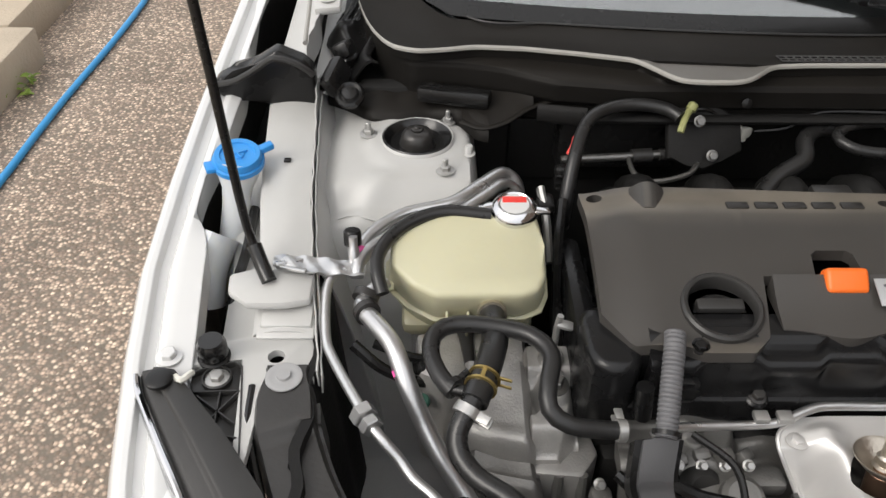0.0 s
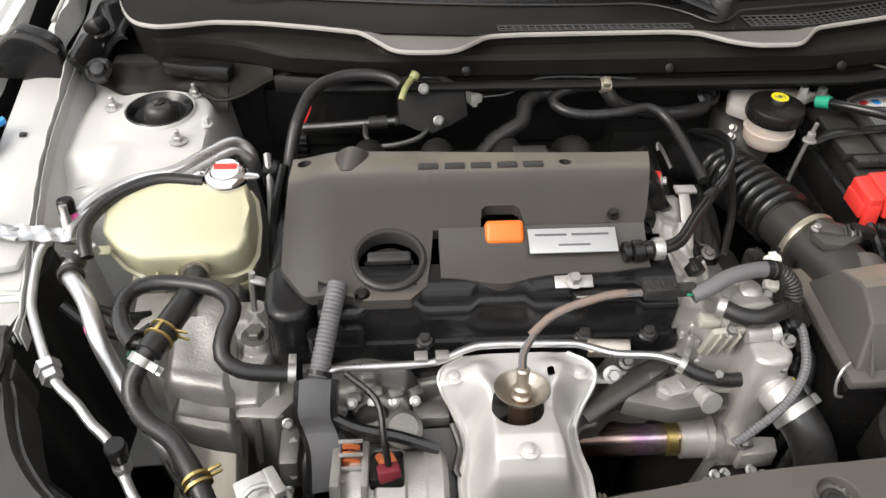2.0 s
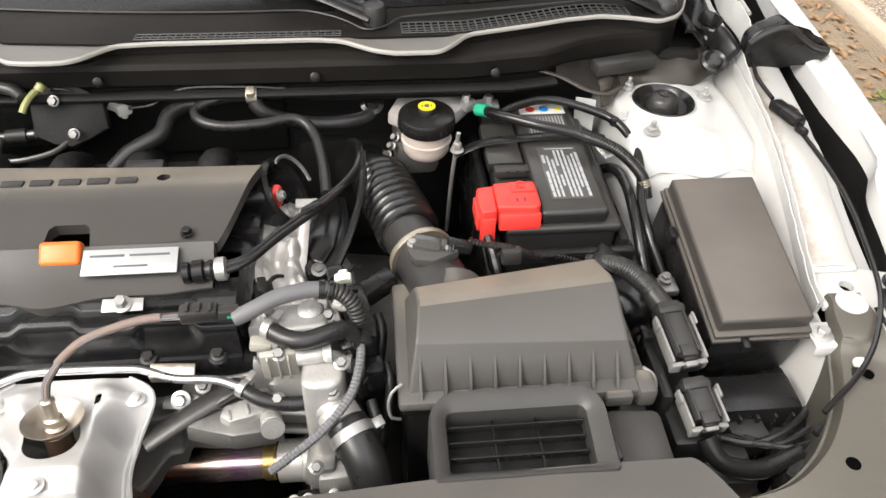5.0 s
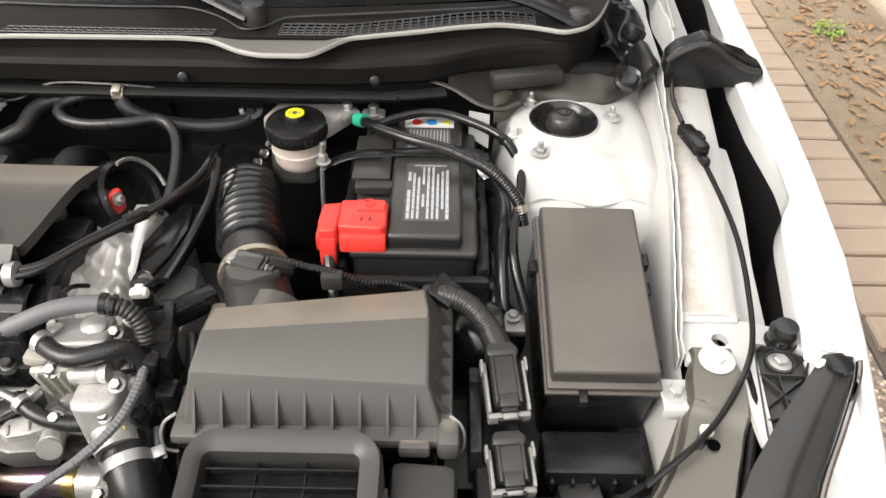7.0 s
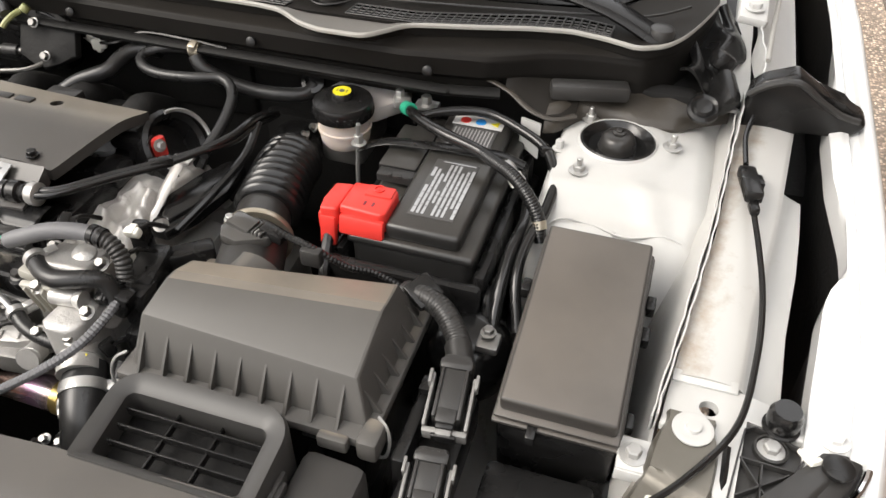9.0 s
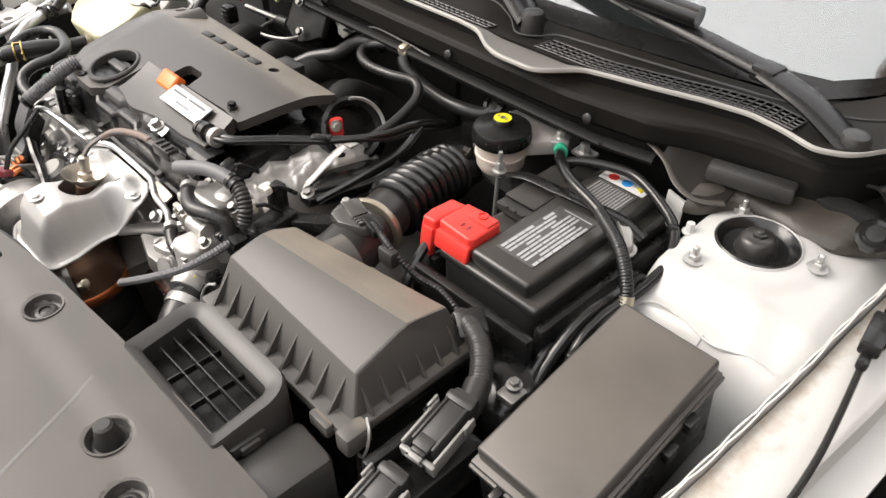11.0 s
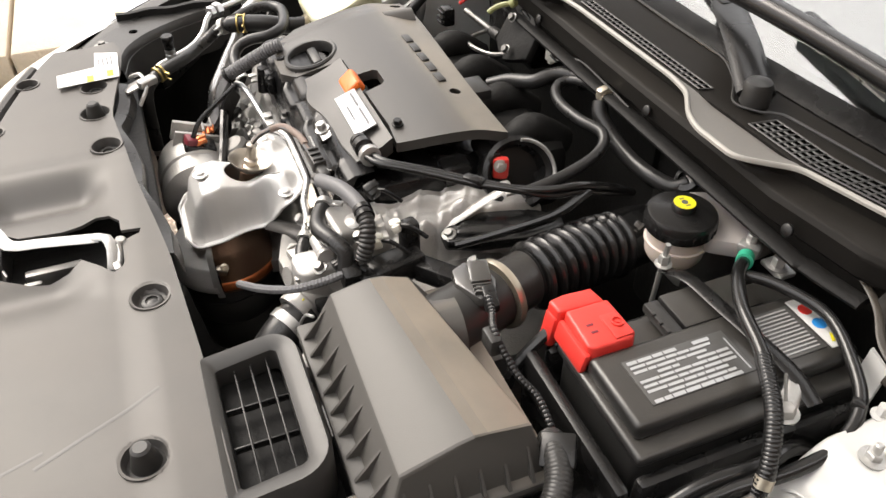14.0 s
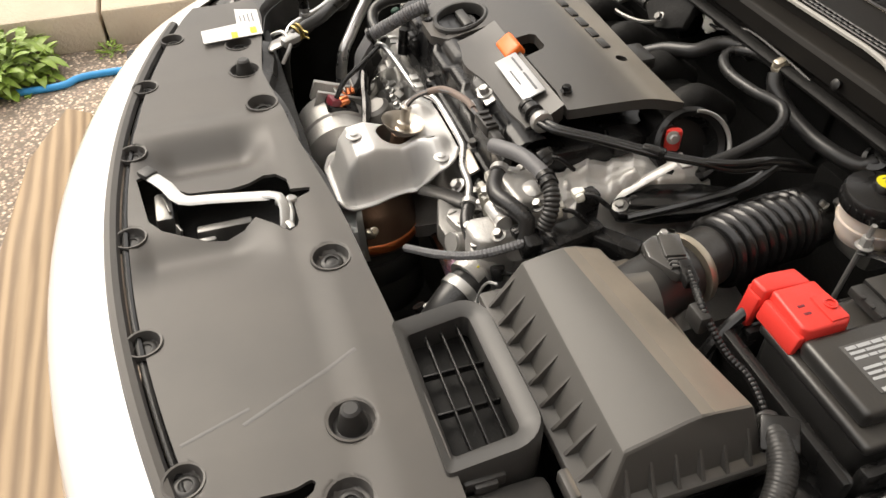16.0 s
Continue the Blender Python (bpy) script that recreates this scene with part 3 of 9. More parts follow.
def fender(sx):
    t = thing("fender", "glossy white front fender with a stepped inner flange", "fender", (sx * 0.84, 0, 0.85), "fenders")
    prof = [(0, 0), (0.004, 0.0015), (0.010, 0.0005), (0.013, -0.008), (0.022, -0.011), (0.026, -0.004), (0.034, -0.003)]

    def skin(u, v):
        yy = -0.47 + 1.25 * u
        ex, ez, gx = interp(yy, FEND_X), interp(yy, FEND_Z), interp(yy, GAP_X)
        k = v * 13
        if k <= 5:
            s = 1 - k / 5
            return (sx * (ex + 0.05 * math.sin(s * 1.5) ** 0.7 * min(1, s * 1.3) + 0.012 * min(1, s * 8)), yy, ez - 0.52 * s ** 1.5 - 0.004 * min(1, s * 8))
        i = int(min(5, k - 5))
        f = min(1, k - 5 - i)
        if k <= 11:
            a, b = prof[i], prof[i + 1]
            return (sx * (ex - a[0] - (b[0] - a[0]) * f), yy, ez + a[1] + (b[1] - a[1]) * f)
        xi = ex - prof[-1][0]
        if k <= 12:
            f = k - 11
            return (sx * (xi + (gx - xi) * f), yy, ez - 0.003 - 0.004 * f)
        return (sx * gx, yy, ez - 0.007 - 0.03 * (k - 12))

    b = B()
    sheet(b, skin, 90, 52, 0.0015, (-sx * 0.5, 0, -0.5))
    part("panel", b, WHITE, t)
    for yy in (-0.316,):
        nb = B()
        hexnut(nb, (sx * 0.803, yy, interp(yy, FEND_Z) - 0.005), 0.008, 0.006, 0.013)
        part("bolt", nb, WHITE, t, "white painted fender bolt")
    return t


def inner_rail(sx):
    t = thing("inner_rail", "white painted upper rail with a wavy welded flange", "rail", (sx * 0.71, -0.1, 0.85), "inner rails")

    def skin(u, v):
        yy = -0.282 + 0.387 * u
        xo, xp, z = interp(yy, RAIL_OUT), interp(yy, PINCH), interp(yy, RAIL_Z)
        if v < 0.25:
            # outward flange at the foot of a short wall
            k, drop = v / 0.25 * 3, step01(yy, -0.012, 0.002)
            w = (0.022 - 0.06 * yy) * (1 - drop)
            if k < 1:
                return (sx * (xo + 0.002 + w), yy, z - 0.038 - (0.01 + 0.16 * drop) * (1 - k))
            if k < 2:
                return (sx * (xo + 0.002 + w * (2 - k)), yy, z - 0.038 + 0.002 * (k - 1))
            return (sx * (xo + 0.002 * (3 - k)), yy, z - 0.036 + 0.033 * (k - 2))
        if v < 0.32:
            f = (v - 0.25) / 0.07
            return (sx * (xo - 0.004 * f), yy, z - 0.003 + 0.003 * f)
        f = (v - 0.32) / 0.68
        return (sx * (xo - 0.004 + (xp - xo + 0.004) * f), yy, z + 0.004 * math.sin(f * math.pi))

    b = B()
    sheet(b, skin, 60, 40, 0.002, (0, 0, -1))
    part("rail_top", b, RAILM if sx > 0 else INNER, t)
    # welded flange standing up, rippled by the spot welds
    fb = B()

    def fl(u, v):
        yy = -0.335 + 0.43 * u
        w = 0.0013 * abs(math.sin(yy * 70)) + 0.0008 * math.sin(yy * 23)
        top = 0.012 + 0.012 * step01(yy, -0.02, 0.085)
        return (sx * (interp(yy, PINCH) - 0.002 + w * v), yy, interp(yy, RAIL_Z) - 0.01 + (0.01 + top) * v)

    sheet(fb, fl, 160, 3, 0.0016, (-sx, 0, 0))
    part("flange", fb, INNER, t, "wavy spot-welded flange")
    fb = B()

    def fl2(u, v):
        yy = -0.335 + 0.42 * u
        w = -0.0013 * abs(math.sin(yy * 70 + 0.2))
        return (sx * (interp(yy, PINCH) - 0.0045 + w * v), yy, interp(yy, RAIL_Z) - 0.02 + 0.026 * v)

    sheet(fb, fl2, 160, 3, 0.0016, (-sx, 0, 0))
    part("flange", fb, INNER, t, "wavy spot-welded flange")
    # black square laid on for the shade in the square hole, and drop bracket
    hb = B()
    rbox(hb, (sx * 0.72, -0.063, 0.9035), (0.008, 0.007, 0.003), 0.0006)
    part("square_hole_shade", hb, PLAST, t, "small black square for the shade in a hole")
    if sx < 0:
        rb = B()
        rbox(rb, (sx * 0.697, -0.25, 0.8505), (0.052, 0.056, 0.010), 0.003, rot=(13, 0, 0))
        part("doubler_plate", rb, INNER, t)
    rb = B()
    rbox(rb, (sx * 0.697, -0.281, 0.8395), (0.058, 0.012, 0.008), 0.002, rot=(20, 0, 0))
    part("lap_edge", rb, INNER, t)
    return t


def front_plate(sx):
    b = B()
    outer = B()
    prism(outer, [(sx * 0.662, -0.338), (sx * 0.668, -0.278), (sx * 0.73, -0.283), (sx * 0.79, -0.296), (sx * 0.79, -0.322), (sx * 0.765, -0.318), (sx * 0.733, -0.311), (sx * 0.722, -0.43), (sx * 0.71, -0.43), (sx * 0.708, -0.338)], 0.829, 0.838, 0.0015)
    cutb = B()
    lathe(cutb, [(0.0085, -0.02), (0.0085, 0.03)], (sx * 0.702, -0.309, 0.83), seg=20)
    b = carved(outer, cutb)
    return solo("corner_gusset", b, INNER, "white painted steel gusset plate with a round hole", "gusset", (sx * 0.72, -0.32, 0.83), "corner gussets")


def strut_tower(sx):
    t = thing("strut_tower", "white painted strut tower with zinc nuts round a black top mount", "strut tower", (sx * 0.57, 0, 0.6), "strut towers")

    def zt(x, yv):
        """x outward from the centre line."""
        dx, dy = x - 0.585, yv - 0.0
        outer = step01(dx, 0.075, 0.115)
        back = step01(dy, 0.075, 0.13)
        z = 0.893 - 0.008 * (dx * dx + dy * dy) / 0.01
        z -= 0.024 * step01(-dy, 0.07, 0.11) + 0.30 * step01(-dy, 0.115, 0.22) + 0.34 * step01(-dx, 0.078, 0.13)
        z += -0.02 * outer + 0.03 * back
        # pressed ribs and the raised seat of the mount
        r = math.hypot(dx + 0.015, dy)
        z += 0.004 * (1 - step01(r, 0.055, 0.075))
        z += 0.006 * math.exp(-((dx + 0.02 + dy * 0.6) / 0.018) ** 2) * step01(-dy, 0.05, 0.09) * (1 - step01(-dy, 0.13, 0.16))
        return z

    b = B()
    sheet(b, lambda u, v: (sx * (0.43 + 0.255 * u), -0.28 + 0.40 * v, max(0.5, zt(0.43 + 0.255 * u, -0.28 + 0.40 * v))), 70, 90, 0.003)
    cb = B()
    lathe(cb, [(0.0435, -0.1), (0.0435, 0.1)], (sx * 0.57, 0, 0.89), seg=40)
    part("tower", carved(b, cb), INNER, t, angle=50)
    mb = B()
    lathe(mb, [(0.043, -0.02), (0.043, 0.0045), (0.041, 0.0062), (0.037, 0.003), (0.033, -0.003), (0.022, -0.005)], (sx * 0.57, 0, 0.893), seg=44)
    part("top_mount", mb, RUBBER, t, "black rubber top mount")
    mb = B()
    hoop(mb, [(0.043, -0.004), (0.0432, 0.0048), (0.044, 0.0056), (0.045, 0.0046), (0.0463, 0.001), (0.047, -0.005)], (sx * 0.57, 0, 0.893), seg=44)
    part("rim", mb, INNER, t)
    mb = B()
    lathe(mb, [(0.0225, -0.006), (0.0215, -0.001), (0.0195, 0.007), (0.0165, 0.0115), (0.011, 0.0135), (0, 0.0135)], (sx * 0.57, 0, 0.893), seg=36)
    part("mount_dome", mb, DARKPAINT, t, "dark satin steel dome")
    nb = B()
    hexnut(nb, (sx * 0.57, 0, 0.9055), 0.008, 0.004, 0, stud=0.001)
    part("centre_nut", nb, DARKPAINT, t, "dark centre nut")
    for x, yv, r in ((0.536, -0.063, 1), (0.631, 0.008, 1), (0.532, 0.039, 0.9)):
        nb = B()
        hexnut(nb, (sx * x, yv, zt(x, yv) + 0.001), 0.0068 * r, 0.006, 0.0112 * r, stud=0.008)
        part("nut", nb, STEEL, t, "zinc-plated flange nut on a stud")
    for x, yv in ((0.507, -0.026),):
        nb = B()
        hexnut(nb, (sx * x, yv, zt(x, yv)), 0.005, 0.01, 0.008)
        part("stud", nb, INNER, t)
    # seam where the front panel laps
    sb = B()
    tube(sb, [(sx * x, -0.118 + 0.006 * math.sin(x * 60), zt(x, -0.118) + 0.001) for x in (0.49, 0.52, 0.56, 0.6, 0.64, 0.66)], 0.0013, 8, 0.006)
    tube(sb, [(sx * (0.588 - 0.1 * (k / 6) ** 2 * 0.3), -0.118 - 0.012 * k, zt(0.588, -0.118 - 0.012 * k) + 0.001) for k in range(7)], 0.0018, 6)
    part("sealed_seam", sb, INNER, t)
    return t


def apron(sx):
    """The white inner wall between tower and front."""
    y0 = -0.44 if sx > 0 else -0.2

    def skin(u, v):
        yy = y0 + (0.12 - y0) * u
        xp, z = interp(yy, PINCH), interp(yy, RAIL_Z)
        return (sx * (xp - 0.004 - 0.06 * v ** 0.7 - 0.03 * step01(yy, -0.28, -0.18) * v), yy, z - 0.012 - 0.5 * v ** 1.3)

    b = B()
    sheet(b, skin, 50, 24, 0.003, (sx, 0, 0))
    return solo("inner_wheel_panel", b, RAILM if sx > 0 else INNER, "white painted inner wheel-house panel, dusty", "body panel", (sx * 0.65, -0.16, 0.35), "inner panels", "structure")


for s in (-1, 1):
    fender(s), inner_rail(s), front_plate(s), strut_tower(s), apron(s)
# black sheet added along the left wall for the shade of the cavity
lw = B()
sheet(lw, lambda u, v: (-0.66 + 0.004 * math.sin(u * 30) + 0.03 * v, -0.55 + 0.36 * u, 0.84 + 0.0 * u - 0.5 * v), 30, 20, 0.01, (-1, 0, 0))
solo("cavity_shade_sheet", lw, DARK, "black sheet added for the shade below the air-conditioning lines", "panel", (-0.65, -0.36, 0.34), kind="structure")


def corner_flap(sx):
    """Moulded rubber filler at the back of the fender gap."""
    t = thing("fender_filler", "black moulded foam filler in the corner below the hood hinge", "filler", (sx * 0.76, 0.08, 0.92), "corner fillers")
    b = B()
    out = [(0.698, 0.905), (0.70, 0.955), (0.712, 0.968), (0.745, 0.982), (0.775, 0.962), (0.80, 0.948), (0.822, 0.944), (0.832, 0.93), (0.822, 0.915), (0.795, 0.912), (0.76, 0.905)]
    m = Matrix(((sx, 0, 0, 0), (0, 0, -1, 0.1), (0, 1, 0, 0), (0, 0, 0, 1)))
    prism(b, out, 0.014, 0.04, 0.006, 0.985, m, 3)
    part("body", b, PLAST, t)
    lb = B()
    tube(lb, [(sx * 0.70, 0.056, 0.951), (sx * 0.716, 0.053, 0.966), (sx * 0.745, 0.051, 0.976), (sx * 0.775, 0.052, 0.957), (sx * 0.8, 0.054, 0.943), (sx * 0.82, 0.056, 0.938)], 0.004, 8)
    part("lip", lb, PLASTG, t)
    return t


def hinge(sx):
    """Curved hood hinge on its plate."""
    b = B()
    rbox(b, (sx * 0.695, 0.235, 0.985), (0.036, 0.1, 0.012), 0.004, rot=(8, sx * 6, 0))
    t = part("hinge", b, INNER, hd, "white painted hinge plate")
    for yy in (0.205, 0.262):
        nb = B()
        hexnut(nb, (sx * 0.695, yy, 0.988 + (yy - 0.205) * 0.12), 0.008, 0.006, 0.012)
        part("bolt", nb, INNER, t)
    cb = B()
    tube(cb, [(sx * 0.69, 0.24, 0.99), (sx * 0.695, 0.28, 1.03), (sx * 0.69, 0.27, 1.09), (sx * 0.68, 0.2, 1.16), (sx * 0.67, 0.125, 1.21)], 0.016, 10, 0.01, flat=0.4)
    part("hinge_arm", cb, INNER, t, "white painted curved hinge arm")


def hinge_pillar(sx):
    """White body behind the filler: two sloping panels and the pinch flange between them."""
    t = thing("hinge_pillar", "white painted body panel under the hood hinge with a wavy pinch flange", "body panel", (sx * 0.71, 0.2, 0.93), "hinge pillars")
    b = B()
    sheet(b, lambda u, v: (sx * (0.662 + 0.046 * v - 0.012 * u), 0.085 + 0.4 * u, 0.93 + 0.05 * u - 0.018 * math.sin(v * 2.6) + 0.006 * step01(u, 0.3, 0.36)), 40, 14, 0.004)
    part("inner_panel", b, INNER, t)
    b = B()
    sheet(b, lambda u, v: (sx * (0.714 + 0.052 * v - 0.008 * u), 0.085 + 0.4 * u, 0.935 + 0.045 * u - 0.03 * v), 40, 10, 0.004)
    part("outer_panel", b, INNER, t)
    b = B()
    sheet(b, lambda u, v: (sx * (0.711 - 0.006 * u + 0.003 * math.sin(u * 21) + 0.002 * v * abs(math.sin(u * 40))), 0.085 + 0.4 * u, 0.925 + 0.05 * u + (0.034 + 0.006 * math.sin(u * 9)) * v), 120, 4, 0.0018, (-sx, 0, 0))
    part("pinch_flange", b, INNER, t, "wavy pinch flange")
    b = B()
    tube(b, [(sx * 0.735, 0.42, 0.985), (sx * 0.73, 0.3, 0.975), (sx * 0.722, 0.2, 0.972), (sx * 0.716, 0.11, 0.968)], 0.003, 8)
    part("cable", b, SEALG, t)


hd = thing("hood", "open white hood standing up on its prop rod", "hood", (0, 0.14, 0.99))
for s in (-1, 1):
    corner_flap(s), hinge(s), hinge_pillar(s)
    gb_ = B()
    rbox(gb_, (s * 0.785, 0.43, 0.70), (0.06, 0.66, 0.2), 0.01)
    rbox(gb_, (s * 0.775, -0.1, 0.60), (0.055, 0.42, 0.02), 0.004)
    rbox(gb_, (s * 0.775, -0.08, 0.7), (0.03, 0.12, 0.05), 0.012, rot=(20, 0, 0))
    wa = thing("wheel_arch_liner", "black plastic wheel arch liner seen down the fender gap", "liner", (s * 0.78, 0.2, 0.5), "arch liners")
    part("arch", gb_, DARK, wa)
    gb_ = B()
    sheet(gb_, lambda u, v: (s * (interp(-0.33 + 1.1 * u, GAP_X) + 0.004 + 0.01 * v), -0.33 + 1.1 * u, interp(-0.33 + 1.1 * u, FEND_Z) - 0.03 - 0.3 * v), 60, 6, 0.004, (s, 0, 0))
    part("side_wall", gb_, DARK, wa)

# firewall, floor and front wall of the bay
fb = B()
rbox(fb, (0, 0.10, 0.62), (1.3, 0.03, 0.6), 0.01)
rbox(fb, (-0.2, 0.085, 0.83), (0.5, 0.02, 0.1), 0.01)
rbox(fb, (0.18, 0.085, 0.70), (0.24, 0.03, 0.2), 0.02)
solo("firewall", fb, DARK, "black firewall behind the engine", "firewall", (0, 0.1, 0.32), kind="structure")
# black blocks added behind the end covers so the open gap stays dark
for s in (-1, 1):
    sb_ = B()
    rbox(sb_, (s * 0.66, 0.26, 0.76), (0.15, 0.3, 0.3), 0.02)
    solo("gap_shade_block", sb_, DARK, "black block added to keep the gap below the hood hinge dark", "bulkhead", (s * 0.66, 0.26, 0.61), "bulkhead sides", "structure")
fb = B()
rbox(fb, (0, -0.22, 0.28), (1.4, 0.72, 0.02), 0.005)
solo("undertray", fb, DARK, "dark undertray below the engine", "undertray", (0, -0.22, 0.27), kind="structure")
fb = B()
rbox(fb, (0, -0.6, 0.55), (1.2, 0.06, 0.5), 0.01)
# wide black plate added so the cover's slots read as shade
rbox(fb, (0, -0.65, 0.80), (1.0, 0.22, 0.02), 0.006)
solo("radiator_support", fb, DARK, "dark radiator support with a black plate added under the cover's slots", "radiator support", (0, -0.6, 0.3), kind="structure")

# ---- cowl, windscreen, wipers, hood ----
SEAL_Y = [(-0.665, 0.27), (-0.655, 0.22), (-0.64, 0.155), (-0.62, 0.105), (-0.6, 0.078), (-0.57, 0.067), (-0.54, 0.07), (-0.5, 0.078), (-0.44, 0.072), (-0.37, 0.056), (-0.305, 0.039), (-0.265, -0.011), (-0.24, -0.016), (-0.2, -0.016), (-0.18, -0.010), (-0.143, 0.024), (-0.1, 0.028), (0.1, 0.031), (0.136, 0.026), (0.175, 0.0), (0.203, -0.009), (0.26, -0.008), (0.28, 0.012), (0.3, 0.037), (0.39, 0.061), (0.44, 0.077), (0.49, 0.087), (0.53, 0.082), (0.57, 0.07), (0.6, 0.085), (0.62, 0.115), (0.64, 0.17), (0.655, 0.225), (0.665, 0.27)]
SEAL_B = [(-0.665, 0.276), (-0.655, 0.226), (-0.64, 0.161), (-0.62, 0.111), (-0.6, 0.085), (-0.57, 0.074), (-0.54, 0.077), (-0.5, 0.084), (-0.44, 0.078), (-0.37, 0.062), (-0.305, 0.045), (-0.14, 0.032), (0.12, 0.038), (0.3, 0.043), (0.39, 0.067), (0.44, 0.083), (0.49, 0.093), (0.53, 0.088), (0.57, 0.077), (0.6, 0.091), (0.62, 0.121), (0.64, 0.176), (0.655, 0.231), (0.665, 0.276)]
CREST = 0.981


def smooth_y(x, table):
    return sum(interp(x + d, table) for d in (-0.008, -0.004, 0, 0.004, 0.008)) / 5


def crest(x):
    return CREST - 0.003 * step01(abs(x), 0.3, 0.62)


cowl = thing("cowl_panel", "black plastic cowl panel with pale edged weather seal and square mesh vents", "cowl", (0, 0.1, 0.93), kind="structure")


def lip_y(x, v):
    """The pale bead along the edge (v up to 0.5), then the dark web behind it."""
    a, c = smooth_y(x, SEAL_Y), smooth_y(x, SEAL_B) + 0.001
    m = min(a + 0.0055, c - 0.0005)
    return a + (m - a) * v * 2 if v < 0.5 else m + (c - m) * (v * 2 - 1)


XE = 0.655
web = B()
sheet(web, lambda u, v: (-XE + 2 * XE * u, lip_y(-XE + 2 * XE * u, 0.5 + 0.5 * v), crest(-XE + 2 * XE * u) - 0.0015 - 0.004 * v * step01(0.03 - smooth_y(-XE + 2 * XE * u, SEAL_Y), 0.0, 0.03)), 300, 5, 0.004)
part("seal_web", web, DRAIN, cowl)
lip = B()
sheet(lip, lambda u, v: (-XE + 2 * XE * u, lip_y(-XE + 2 * XE * u, 0.5 * v), crest(-XE + 2 * XE * u) + 0.002 * math.sin(v * 3.1)), 300, 5, 0.003)
part("seal_lip", lip, SEALG, cowl, "pale grey rubber seal lip")


def rear_y(x):
    return 0.112 + 0.2 * x * x + 0.25 * step01(abs(x), 0.52, 0.68)


def ptop(x, y):
    """Height of the cowl's upper face."""
    v = min(1, max(0, (y - smooth_y(x, SEAL_B)) / max(0.01, rear_y(x) - smooth_y(x, SEAL_B))))
    return crest(x) - 0.009 * math.sin(v * math.pi * 0.8) - 0.002 + 0.006 * v


def deck(u, v):
    x = -XE + 2 * XE * u
    a = smooth_y(x, SEAL_B) + 0.001
    y = a + (max(rear_y(x), a + 0.004) - a) * v
    return (x, y, ptop(x, y))


tb = B()
sheet(tb, deck, 160, 18, 0.014)
part("top_panel", tb, COWLPL, cowl)
fr = B()
# under the lip: a dark undercut, a dusty shelf, a face and a tucked lower edge
prof = [(0.004, -0.003), (0.016, -0.009), (0.016, -0.016), (-0.002, -0.022), (-0.006, -0.028), (-0.004, -0.05), (0.004, -0.058), (0.006, -0.085)]


def front(u, v):
    x = -XE + 2 * XE * u
    ys = smooth_y(x, SEAL_Y)
    ystr = interp(abs(x), [(0.0, 0.018), (0.3, 0.02), (0.4, 0.036), (0.46, 0.06), (0.52, 0.074), (0.58, 0.078), (0.61, 0.105), (0.64, 0.17), (0.66, 0.25)])
    k = v * 7
    i = int(min(6, k))
    f = k - i
    dy = prof[i][0] + (prof[i + 1][0] - prof[i][0]) * f
    dz = prof[i][1] + (prof[i + 1][1] - prof[i][1]) * f
    out = step01(abs(x), 0.4, 0.5)
    w = step01(v, 0.2, 0.45)
    # the outer thirds fall as one hollow sheet
    dy = dy * (1 - 0.6 * out) + 0.008 * out * math.sin(v * 3.1)
    return (x, ys * (1 - w) + ystr * w + dy, crest(x) + dz)


sheet(fr, front, 200, 42, 0.004, (0, 1, 0))
part("front_wall", fr, COWLPL, cowl, "dusty black front wall")
bar = B()
tube(bar, [(-0.42, 0.03, 0.914), (-0.36, 0.016, 0.916), (-0.3, 0.012, 0.917), (0.3, 0.012, 0.917), (0.36, 0.016, 0.916), (0.42, 0.03, 0.914)], 0.006, 12, 0.02, flat=2.2)
part("foam_strip", bar, DARK, cowl, "black foam strip")
for x in (-0.17, 0.1, 0.335):
    gb_ = B()
    lathe(gb_, [(0.0065, 0), (0.0065, 0.003), (0.004, 0.0045), (0, 0.0045)], (x, 0.0105, 0.94), (0, -0.95, 0.3), 16)
    part("push_pin", gb_, PLAST, cowl)
